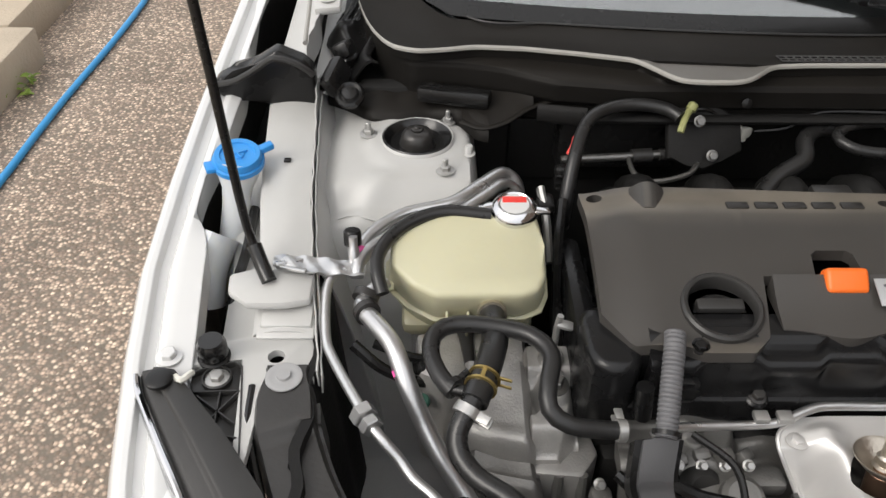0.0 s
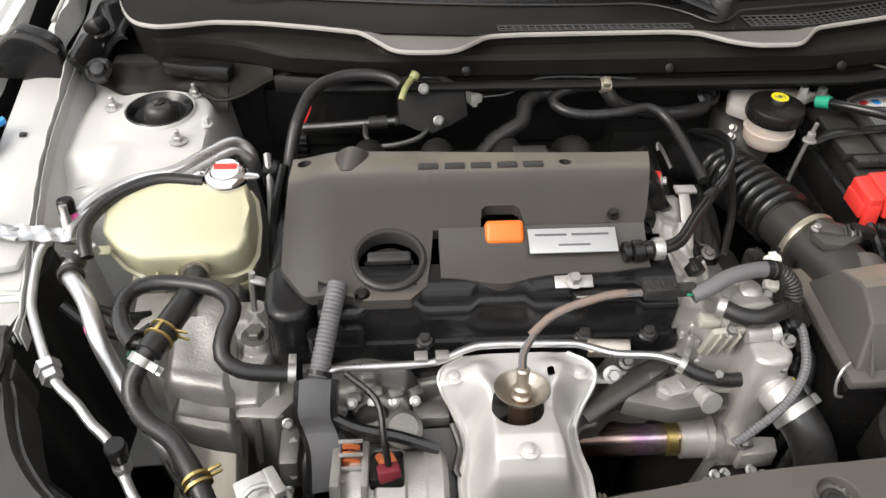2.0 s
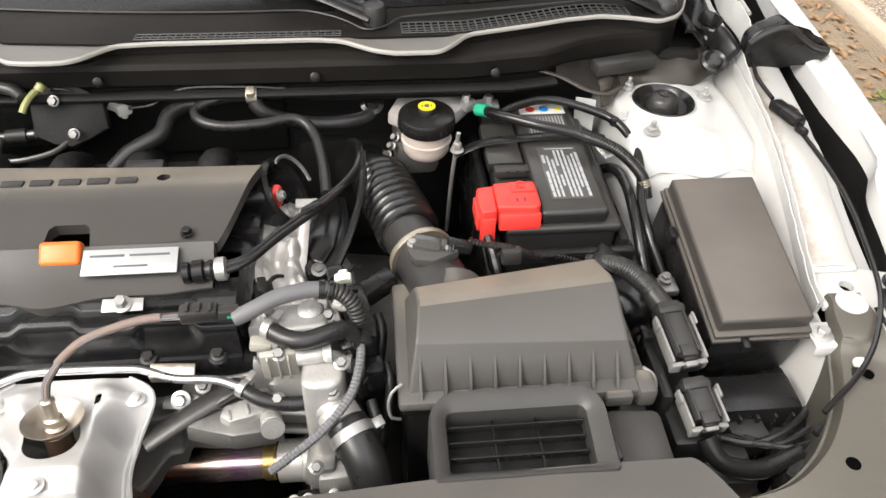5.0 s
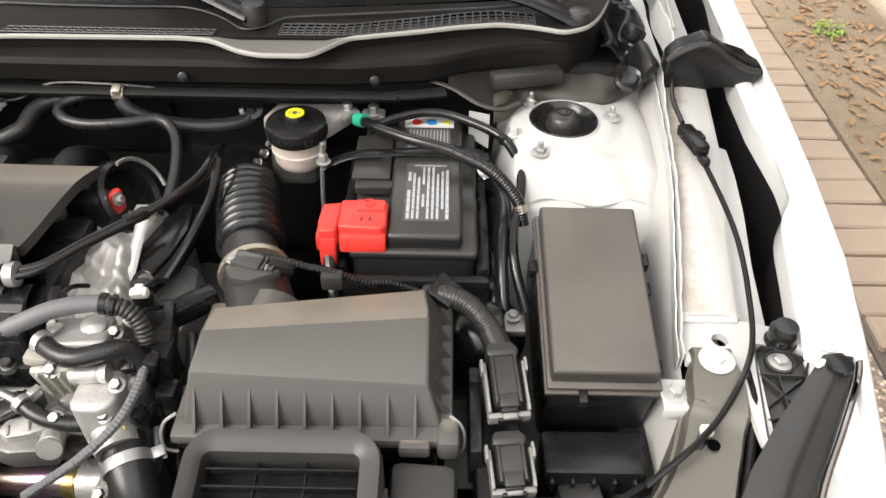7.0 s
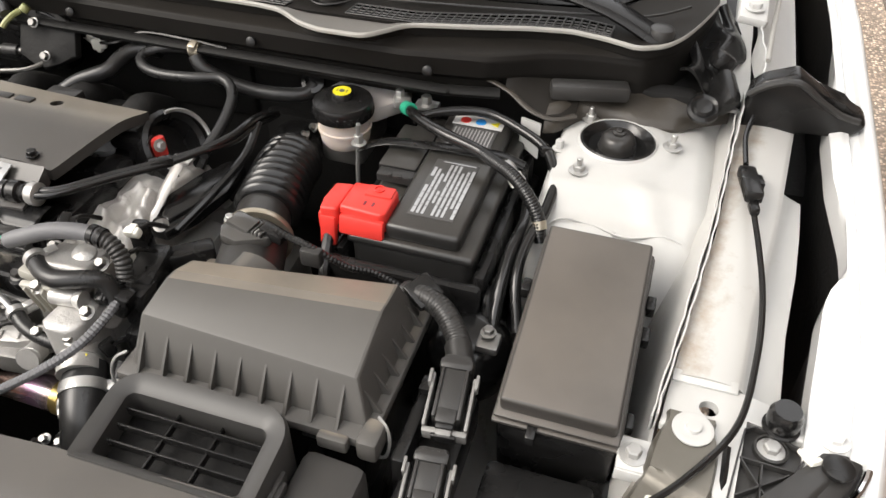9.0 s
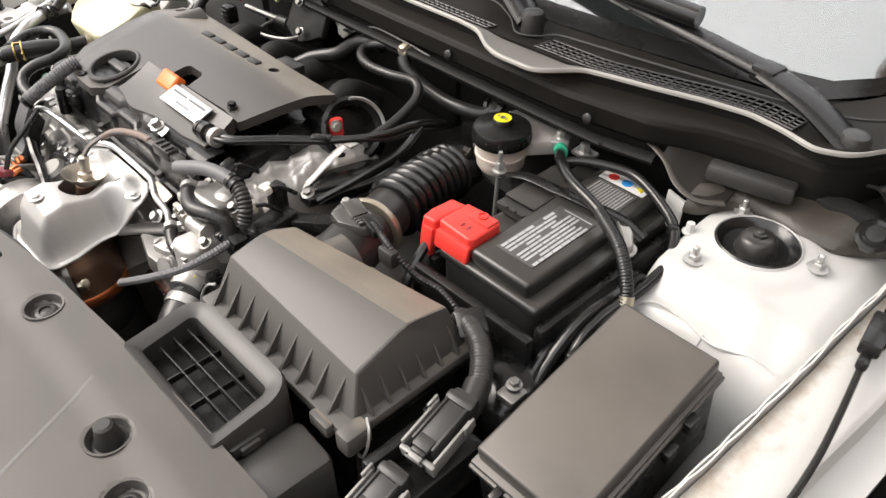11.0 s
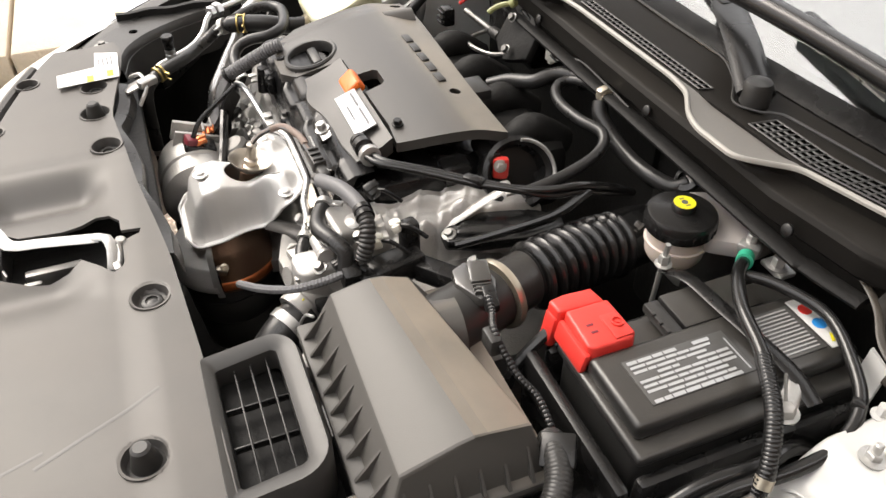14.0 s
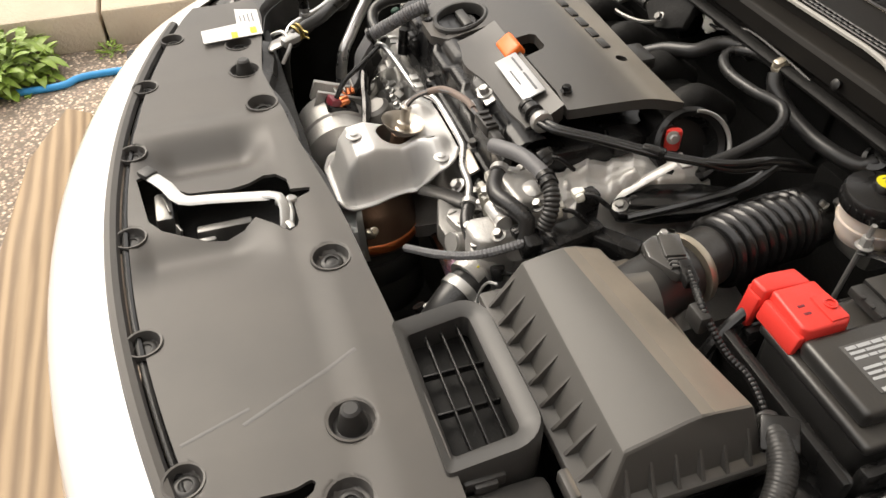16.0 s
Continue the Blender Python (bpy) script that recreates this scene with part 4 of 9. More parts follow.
for s in (-1, 1):
    gb_ = B()
    rbox(gb_, (s * 0.524, 0.055, 0.924), (0.094, 0.026, 0.02), 0.005, rot=(-4, 0, s * 14))
    part("foam_block", gb_, PLASTG if s > 0 else PLAST, cowl, "grey foam block" if s > 0 else "")
    # grimy painted flange behind the strut tower and the white plate under its inner end
    FLF = [(0.37, 0.034), (0.44, 0.004), (0.48, -0.004), (0.502, 0.006), (0.513, 0.034), (0.554, 0.049), (0.592, 0.042), (0.634, 0.048), (0.658, 0.07), (0.70, 0.096)]
    FLB = [(0.37, 0.054), (0.44, 0.028), (0.48, 0.024), (0.51, 0.05), (0.55, 0.09), (0.6, 0.1), (0.7, 0.125)]
    gb_ = B()

    def flange(u, v):
        x = 0.482 + 0.208 * u
        a, c = smooth_y(x, FLF), smooth_y(x, FLB)
        return (s * x, a + (c - a) * v, 0.899 + 0.014 * math.sin(min(1, v * 1.2) * 1.57) + 0.012 * (1 - step01(x, 0.4, 0.5)) * v + 0.002 * math.sin(u * 31) * v - 0.005 * (1 - step01(v, 0, 0.12)))

    sheet(gb_, flange, 80, 14, 0.004)
    part("sealed_flange", gb_, SEALANT if s > 0 else COWLPL, cowl, "grimy grey-brown seam flange" if s > 0 else "")
    gb_ = B()

    def corner(u, v):
        x = 0.425 + 0.09 * u
        a = interp(x, [(0.425, 0.036), (0.43, 0.034), (0.462, 0.012), (0.49, 0.008), (0.515, 0.024)])
        c = interp(x, [(0.425, 0.05), (0.46, 0.066), (0.515, 0.082)])
        return (s * x, a + (c - a) * v, interp(x, [(0.425, 0.919), (0.462, 0.91), (0.515, 0.906)]) + 0.016 * v)

    sheet(gb_, corner, 24, 10, 0.003)
    part("corner_shelf", gb_, COWLPL, cowl, "dusty black corner shelf")
    gb_ = B()
    tube(gb_, [(s * 0.515, 0.024, 0.905), (s * 0.49, 0.008, 0.905), (s * 0.462, 0.012, 0.91), (s * 0.43, 0.034, 0.918), (s * 0.39, 0.046, 0.924), (s * 0.34, 0.05, 0.926)], 0.005, 12, flat=0.5, r2=0.004)
    part("sealant_bead", gb_, SEALANT if s > 0 else COWLPL, cowl, "smeared grey-brown seam sealant")
    if s > 0:
        gb_ = B()
        sheet(gb_, lambda u, v: (s * (0.452 + 0.026 * u), 0.016 - 0.008 * u - 0.004 * v, 0.895 - 0.035 * v - 0.012 * v * u), 10, 6, 0.003, (0, 1, 0))
        part("end_plate", gb_, INNER, cowl, "white painted plate")
    gb_ = B()
    lathe(gb_, [(0.019, -0.002), (0.019, 0.003), (0.0155, 0.006), (0.012, 0.0035), (0.009, 0.007), (0, 0.008)], (s * 0.657, 0.06, 0.921), (0, -0.5, 0.85))
    part("grommet", gb_, RUBBER, cowl)
    # crumpled black cover between the cowl's end and the hinge
    gb_ = B()
    sheet(gb_, lambda u, v: (s * (0.622 + 0.07 * u + 0.012 * math.sin(v * 9 + u * 2)), 0.1 + 0.19 * v - 0.03 * u + 0.010 * math.sin(u * 8), 0.948 - 0.022 * u + 0.03 * v - 0.012 * abs(math.sin(v * 7 + u * 3)) + 0.006 * math.sin(u * 11)), 22, 34, 0.004)
    rbox(gb_, (s * 0.676, 0.082, 0.935), (0.02, 0.05, 0.034), 0.008, rot=(20, s * 20, s * 25))
    rbox(gb_, (s * 0.668, 0.125, 0.952), (0.026, 0.03, 0.022), 0.007, rot=(-15, s * 30, s * 10))
    part("end_cover", gb_, PLAST, cowl, "crumpled black end cover")
# mesh vents: square holes between thin bars
for x0, x1, rows in ((-0.125, 0.135, 2), (0.215, 0.535, 4)):
    n = int((x1 - x0) / 0.0098)
    mg, hole = B(), B()

    def yv(x, r):
        return (smooth_y(x, SEAL_B) + 0.009 if x > 0.15 else 0.047) + 0.0092 * r

    def zv(x, r):
        return ptop(x, yv(x, r)) + 0.0016

    for r in range(rows + 1):
        tube(mg, [(x0 + (x1 - x0) * k / 16, yv(x0 + (x1 - x0) * k / 16, r), zv(x0 + (x1 - x0) * k / 16, r)) for k in range(17)], 0.0014, 6, 0.02, flat=0.6)
    for k in range(n + 1):
        x = x0 + (x1 - x0) * k / n
        tube(mg, [(x, yv(x, 0), zv(x, 0)), (x, yv(x, rows), zv(x, rows))], 0.0012, 6, 0.05, flat=0.6)
    part("mesh_vent", mg, VENTM, cowl, "dark grey square mesh")
    # black sheet laid on the panel for the shade inside the mesh holes
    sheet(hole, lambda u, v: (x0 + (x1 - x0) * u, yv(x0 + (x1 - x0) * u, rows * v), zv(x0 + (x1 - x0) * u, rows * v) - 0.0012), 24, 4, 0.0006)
    part("vent_shade", hole, HOLE_SHADE, cowl)
# crease that carries the pale edge behind the vents
ed = B()
tube(ed, [(x, rear_y(x) + 0.001, ptop(x, rear_y(x)) + 0.002) for x in (-0.6, -0.5, -0.4, -0.3, -0.2, -0.1, 0, 0.08)] + [(0.12, 0.1, 0.981), (0.145, 0.085, 0.979), (0.162, 0.07, 0.977), (0.178, 0.066, 0.977), (0.2, 0.078, 0.978), (0.215, 0.092, 0.98), (0.26, 0.099, 0.981), (0.35, 0.112, 0.981), (0.45, 0.128, 0.981), (0.53, 0.142, 0.981), (0.58, 0.16, 0.981), (0.62, 0.2, 0.981)], 0.0016, 6)
part("panel_crease", ed, PLASTG, cowl)


def glass_at(x, v):
    return Vector((x * (1 - 0.1 * v), rear_y(x) + 0.004 + 0.9 * v, 0.978 + 0.49 * v))


bm = B()
sheet(bm, lambda u, v: glass_at(-0.68 + 1.36 * u, v), 24, 24, 0.005)
ws = solo("windscreen", bm, GLASS, "sloping windscreen glass reflecting a pale sky", "windscreen", (0, 0.5, 0.98), kind="structure")
bm = B()
sheet(bm, lambda u, v: glass_at(-0.66 + 1.32 * u, 0.028 * v) + Vector((0, -0.001, 0.002)), 40, 3, 0.001)
part("black_band", bm, PLAST, ws)
bm = B()
sheet(bm, lambda u, v: (-0.68 + 1.36 * u, 0.24 + 0.8 * v, 0.945 + 0.02 * math.sin(v * 5) + 0.08 * v * v), 20, 20, 0.02)
solo("dashboard", bm, SCREENP, "black dashboard top behind the windscreen", "dashboard", (0, 0.6, 0.93))
bm = B()
rbox(bm, (0, 1.1, 0.8), (1.4, 0.2, 1.1), 0.02)
for s in (-1, 1):
    rbox(bm, (s * 0.72, 0.85, 1.1), (0.06, 0.7, 0.5), 0.02)
solo("cabin_shell", bm, SCREENP, "dark cabin behind the windscreen", "car cabin", (0, 1.1, 0.25), kind="structure")


def wiper(pivot, elbow, tip, b0, b1):
    t = thing("wiper", "black wiper arm with a round cap and rubber blade at rest", "wiper", pivot, "wipers")
    ab = B()
    tube(ab, [pivot, Vector(pivot).lerp(Vector(elbow), 0.5) + Vector((0, 0, 0.006)), elbow], 0.021, 12, 0.01, flat=0.4)
    tube(ab, [elbow, Vector(elbow).lerp(Vector(tip), 0.5), tip], 0.016, 12, 0.01, flat=0.6)
    part("arm", ab, PLAST, t)
    cb = B()
    lathe(cb, [(0.016, -0.01), (0.016, 0.010), (0.0135, 0.015), (0.007, 0.0175), (0, 0.018)], pivot)
    part("cap", cb, PLASTG, t, "dark grey round pivot cap")
    bb = B()
    mid = Vector(b0).lerp(Vector(b1), 0.5) + Vector((0, 0, 0.012))
    tube(bb, [b0, mid, b1], 0.013, 12, 0.02, flat=1.0)
    part("blade", bb, RUBBER, t)
    eb = B()
    rbox(eb, Vector(elbow), (0.03, 0.03, 0.018), 0.004, rot=(0, 0, math.degrees(math.atan2(tip[1] - elbow[1], tip[0] - elbow[0]))))
    part("joint", eb, PLAST, t)


wiper((0.18, 0.084, 0.988), (0.02, 0.163, 1.012), (-0.26, 0.235, 1.045), (0.02, 0.23, 1.02), (-0.56, 0.235, 1.03))
wiper((0.592, 0.115, 0.972), (0.475, 0.14, 1.005), (0.12, 0.185, 1.03), (0.375, 0.150, 1.035), (-0.20, 0.115, 1.04))

# open hood above the bay and the rod that holds it
hs, hc = math.sin(radians(63)), math.cos(radians(63))
hb = B()
sheet(hb, lambda u, v: ((-0.74 + 1.48 * u) * (1 - 0.1 * v * v), 0.13 - 0.98 * v * hc - 0.05 * v * v, 1.2 + 0.98 * v * hs), 20, 20, 0.012, (0, 1, 0.5))
part("skin", hb, WHITE, hd)
hb = B()
for s in (-1, 1):
    tube(hb, [(s * 0.66, 0.11, 1.205), (s * 0.63, 0.11 - 0.5 * hc, 1.205 + 0.5 * hs), (s * 0.56, 0.11 - 0.93 * hc, 1.195 + 0.93 * hs)], 0.03, 8, 0.05, flat=0.5)
tube(hb, [(-0.62, -0.35, 2.045), (0, -0.37, 2.065), (0.62, -0.35, 2.045)], 0.03, 8, 0.05, flat=0.5)
part("inner_frame", hb, INNER, hd)
rod = thing("prop_rod", "black steel hood prop rod in a white bracket", "prop rod", (-0.735, -0.205, 0.86))
rb = B()
tube(rb, [(-0.722, -0.228, 0.878), (-0.731, -0.212, 0.892), (-0.7385, -0.204, 0.915), (-0.742, -0.203, 1.0), (-0.746, -0.203, 1.14), (-0.755, -0.205, 1.42), (-0.762, -0.2, 1.63), (-0.72, -0.2, 1.8)], 0.0048, 10, 0.02)
part("rod", rb, PLAST, rod)
rb = B()
tube(rb, [(-0.716, -0.238, 0.872), (-0.724, -0.225, 0.881), (-0.733, -0.210, 0.897)], 0.008, 10, 0.005)
part("rubber_foot", rb, RUBBER, rod)
sb = B()
prism(sb, [(-0.76, -0.225), (-0.757, -0.25), (-0.735, -0.268), (-0.70, -0.268), (-0.672, -0.262), (-0.672, -0.222), (-0.70, -0.218), (-0.735, -0.215)], 0.860, 0.871, 0.004)
part("bracket", sb, INNER, rod, "white painted bracket")

# front bumper and its seal strip
FRONT = lambda x: -0.776 + 0.36 * x * x + 1.2 * max(0, abs(x) - 0.48) ** 2
bumper = thing("front_bumper", "glossy white front bumper with a grey rubber strip along its top", "bumper", (0, -0.78, 0.4))
bb = B()


def bskin(u, v):
    x = -0.86 + 1.72 * u
    yf = max(FRONT(x), -0.8)
    if abs(x) > 0.7:
        yf += 3.0 * (abs(x) - 0.7) ** 2
    if v < 0.4:
        f = v / 0.4
        return (x, yf - 0.075 * math.sin(f * math.pi / 2), 0.845 - 0.06 * abs(x) ** 2 - 0.055 * (1 - math.cos(f * math.pi / 2)))
    f = (v - 0.4) / 0.6
    return (x, yf - 0.075 - 0.05 * math.sin(f * 2.2), 0.79 - 0.06 * abs(x) ** 2 - 0.42 * f)


sheet(bb, bskin, 70, 24, 0.003, (0, 1, -0.3))
part("panel", bb, WHITE, bumper)
bb = B()
tube(bb, [(x, FRONT(x) + 0.003, 0.848 - 0.05 * x * x) for x in [-0.5 + k * 0.0625 for k in range(17)]], 0.008, 8, 0.02, flat=1.0)
part("seal_strip", bb, RADPL, bumper, "dark grey rubber strip")
bb = B()
tube(bb, [(x, FRONT(x) + 0.016, 0.845 - 0.05 * x * x) for x in [-0.5 + k * 0.0625 for k in range(17)]], 0.004, 8, 0.02)
part("seal_groove", bb, RUBBER, bumper)
# ---- front cover over the radiator ----
REAR = [(-0.56, -0.565), (-0.5, -0.552), (-0.455, -0.552), (-0.41, -0.558), (-0.345, -0.568), (-0.288, -0.575), (-0.199, -0.566), (-0.113, -0.558), (-0.008, -0.543), (0.051, -0.536), (0.199, -0.526), (0.329, -0.522), (0.47, -0.52), (0.56, -0.53)]


def zr(x, y):
    """Height of the front cover with its folds and dished seats."""
    z = 0.851 - 0.03 * max(0, abs(x) - 0.3)
    z -= 0.020 * math.exp(-(((x + 0.118) / 0.03) ** 2)) * step01(y, -0.75, -0.70) * (1 - step01(y, -0.63, -0.585))
    z -= 0.012 * math.exp(-(((x - 0.05) / 0.028) ** 2)) * step01(y, -0.76, -0.73) * (1 - step01(y, -0.66, -0.60))
    z += 0.004 * math.exp(-(((x + 0.175) / 0.02) ** 2))
    z -= 0.0012 * step01(x - 0.6 * (y + 0.65), 0.03, 0.06) * (1 - step01(x - 0.6 * (y + 0.65), 0.2, 0.26))
    z += 0.003 * step01(y, -0.60, -0.56)
    for cx, cy, r in DISH:
        d = math.hypot(x - cx, y - cy)
        z -= 0.010 * (1 - step01(d, r * 0.90, r * 1.06))
    return z


CLIPS = [(0.103, -0.563), (0.366, -0.604), (-0.204, -0.587), (-0.384, -0.595)]
EDGE_CLIPS = [(0.007, -0.754), (0.161, -0.746), (0.313, -0.722), (-0.146, -0.748), (-0.297, -0.728), (-0.43, -0.686), (0.43, -0.686)]
BUMPS = [(0.299, -0.587), (-0.303, -0.597)]
DISH = [(x, y, 0.0175) for x, y in CLIPS] + [(x, y, 0.0145) for x, y in EDGE_CLIPS] + [(x, y, 0.0185) for x, y in BUMPS]
rc = thing("radiator_cover", "scuffed matt grey plastic cover with push clips and slots", "radiator cover", (0, -0.65, 0.83))
b = B()


def pan(u, v):
    x = -0.535 + 1.035 * u
    a, c = FRONT(x) + 0.02, smooth_y(x, REAR) - (0.08 * step01(x, 0.44, 0.5))
    y = a + (c - a) * v
    return (x, y, zr(x, y))


sheet(b, pan, 300, 96, 0.004)
cut = B()
# latch bay
prism(cut, [(-0.1, -0.735), (-0.092, -0.745), (-0.012, -0.735), (0.006, -0.722), (0.018, -0.702), (0.03, -0.678), (0.034, -0.66), (0.028, -0.64), (0.014, -0.626), (0.03, -0.61), (0.049, -0.595), (0.044, -0.586), (0.036, -0.583), (0.0, -0.583), (-0.006, -0.564), (-0.014, -0.562), (-0.02, -0.583), (-0.04, -0.584), (-0.054, -0.594), (-0.056, -0.608), (-0.046, -0.625), (-0.042, -0.645), (-0.048, -0.69), (-0.072, -0.718)], 0.7, 0.9)
for k in range(6):
    x0 = 0.345 + 0.0175 * k
    mid = [(x0 + 0.012 * f + 0.003 * math.sin(f * 6.3), -0.626 - 0.062 * f - 0.001 * k) for f in [j / 26 for j in range(27)]]
    wide = [0.0058 * math.sqrt(max(0.0, 1 - (abs(2 * j / 26 - 1)) ** 9)) + 0.0003 for j in range(27)]
    prism(cut, [(x - w, y) for (x, y), w in zip(mid, wide)] + [(x + w, y) for (x, y), w in reversed(list(zip(mid, wide)))], 0.78, 0.92)
part("panel", carved(b, cut), RADPL, rc, angle=60)
for x, y in CLIPS:
    cb = B()
    lathe(cb, [(0.0115, 0), (0.0115, 0.003), (0.009, 0.0045), (0.0065, 0.0045), (0.006, 0.0025), (0.004, 0.003), (0, 0.0035)], (x, y, zr(x, y)))
    part("push_clip", cb, PLASTG, rc)
for x, y in EDGE_CLIPS:
    cb = B()
    lathe(cb, [(0.0105, 0), (0.0105, 0.0025), (0.0085, 0.004), (0.006, 0.004), (0.005, 0.0025), (0, 0.003)], (x, y, zr(x, y)))
    part("push_clip", cb, PLASTG, rc)
for x, y, r in DISH:
    cb = B()
    zc = zr(x + r * 1.3, y)
    hoop(cb, [(r * 1.2, -0.002), (r * 1.16, 0.0013), (r * 1.03, 0.0009), (r * 0.95, -0.003), (r * 0.88, -0.0098), (r * 1.05, -0.011)], (x, y, zc), seg=40)
    part("clip_seat", cb, RADPL, rc)
for x, y in BUMPS:
    cb = B()
    lathe(cb, [(0.0175, 0), (0.0175, 0.001), (0.013, 0.003), (0.010, 0.016), (0.0085, 0.024), (0.006, 0.026), (0, 0.026)], (x, y, zr(x, y)))
    part("rubber_stop", cb, PLASTG, rc, "dark rubber hood stop")
for (xa, ya), (xb, yb), w in (((0.277, -0.672), (0.227, -0.567), 0.0022), ((0.281, -0.722), (0.262, -0.665), 0.0018)):
    cb = B()
    tube(cb, [(xa + (xb - xa) * k / 10, ya + (yb - ya) * k / 10, zr(xa + (xb - xa) * k / 10, ya + (yb - ya) * k / 10) + 0.0001) for k in range(11)], w, 6, 0.004, flat=0.1)
    part("scratch", cb, SCUFF, rc, "pale scratch in the plastic")
sb = B()
prism(sb, [(-0.429, -0.644), (-0.389, -0.643), (-0.396, -0.558), (-0.477, -0.556), (-0.488, -0.589), (-0.438, -0.591)], 0.8535, 0.8545)
lab = part("label", sb, LABELW, rc, "white printed L-shaped sticker")
sb = B()
for dx, dy in ((-0.402, -0.598), (-0.41, -0.57)):
    rbox(sb, (dx, dy, 0.8549), (0.018, 0.009, 0.0006), 0)
part("print", sb, YELLOW, lab, "yellow printed mark")
sb = B()
for k in range(4):
    rbox(sb, (-0.452 + 0.0, -0.566 - 0.006 * k, 0.8549), (0.03 - 0.004 * k, 0.0015, 0.0004), 0)
part("print", sb, INK, lab, "dark printed lines")
# steel edge of the tie bar showing behind the cover
tbar = thing("tie_bar", "dark steel radiator tie bar edge behind the front cover", "tie bar", (-0.2, -0.55, 0.78))
sb = B()
sheet(sb, lambda u, v: (-0.4 + 0.42 * u, smooth_y(-0.4 + 0.42 * u, REAR) - 0.004 + 0.02 * v + 0.004 * math.sin(u * 17), 0.842 - 0.008 * v - 0.03 * step01(v, 0.7, 1.0) - 0.01 * math.sin(u * 9) ** 2), 80, 10, 0.003)
part("rolled_edge", sb, DARKPAINT, tbar)
sb = B()
rbox(sb, (-0.392, -0.535, 0.838), (0.03, 0.05, 0.004), 0.0015, rot=(8, -10, 20))
rbox(sb, (-0.378, -0.522, 0.846), (0.012, 0.03, 0.012), 0.003, rot=(0, 12, 30))
tube(sb, [(-0.41, -0.545, 0.842), (-0.395, -0.53, 0.852), (-0.37, -0.525, 0.842), (-0.36, -0.54, 0.82)], 0.003, 8)
part("cable_bracket", sb, STEEL, tbar, "bright cable bracket")

lt = thing("hood_latch", "bare steel hood latch with a white lever in the cover's opening", "hood latch", (-0.02, -0.65, 0.78))
lb = B()
tube(lb, [(-0.084, -0.727, 0.857), (-0.062, -0.713, 0.857), (-0.036, -0.698, 0.853), (-0.029, -0.665, 0.852), (-0.014, -0.606, 0.853)], 0.0078, 10, 0.01, flat=0.3)
part("lever", lb, LABELW, lt, "white painted lever")
lb = B()
rbox(lb, (-0.09, -0.731, 0.858), (0.018, 0.016, 0.008), 0.002, rot=(0, 0, 35))
part("lever_tip", lb, PLASTG, lt, "dark rubber lever tip")
lb = B()
tube(lb, [(-0.016, -0.612, 0.853), (-0.004, -0.598, 0.858), (0.012, -0.594, 0.852), (0.028, -0.598, 0.838)], 0.006, 8, flat=0.5)
tube(lb, [(-0.01, -0.6, 0.845), (0.006, -0.588, 0.85), (0.024, -0.59, 0.84), (0.034, -0.6, 0.825)], 0.004, 8)
lathe(lb, [(0.006, 0), (0.006, 0.02), (0.004, 0.022)], (-0.004, -0.588, 0.835), (0.2, 0.2, 1), 14)
rbox(lb, (0.022, -0.594, 0.83), (0.03, 0.008, 0.03), 0.002, rot=(0, 0, 12))
part("catch", lb, STEEL, lt)
lb = B()
rbox(lb, (-0.01, -0.66, 0.80), (0.012, 0.06, 0.06), 0.003)
rbox(lb, (-0.045, -0.722, 0.815), (0.03, 0.003, 0.06), 0.001, rot=(-12, 0, 12))
rbox(lb, (-0.005, -0.712, 0.81), (0.014, 0.003, 0.06), 0.001, rot=(-12, 0, 20))
rbox(lb, (0.015, -0.68, 0.80), (0.008, 0.02, 0.07), 0.003)
rbox(lb, (-0.05, -0.72, 0.815), (0.05, 0.02, 0.05), 0.004)
rbox(lb, (-0.02, -0.69, 0.775), (0.16, 0.12, 0.008), 0.003)
part("mounting_plate", lb, BOLTM, lt)

# ---- lamps and brackets at the two front corners ----


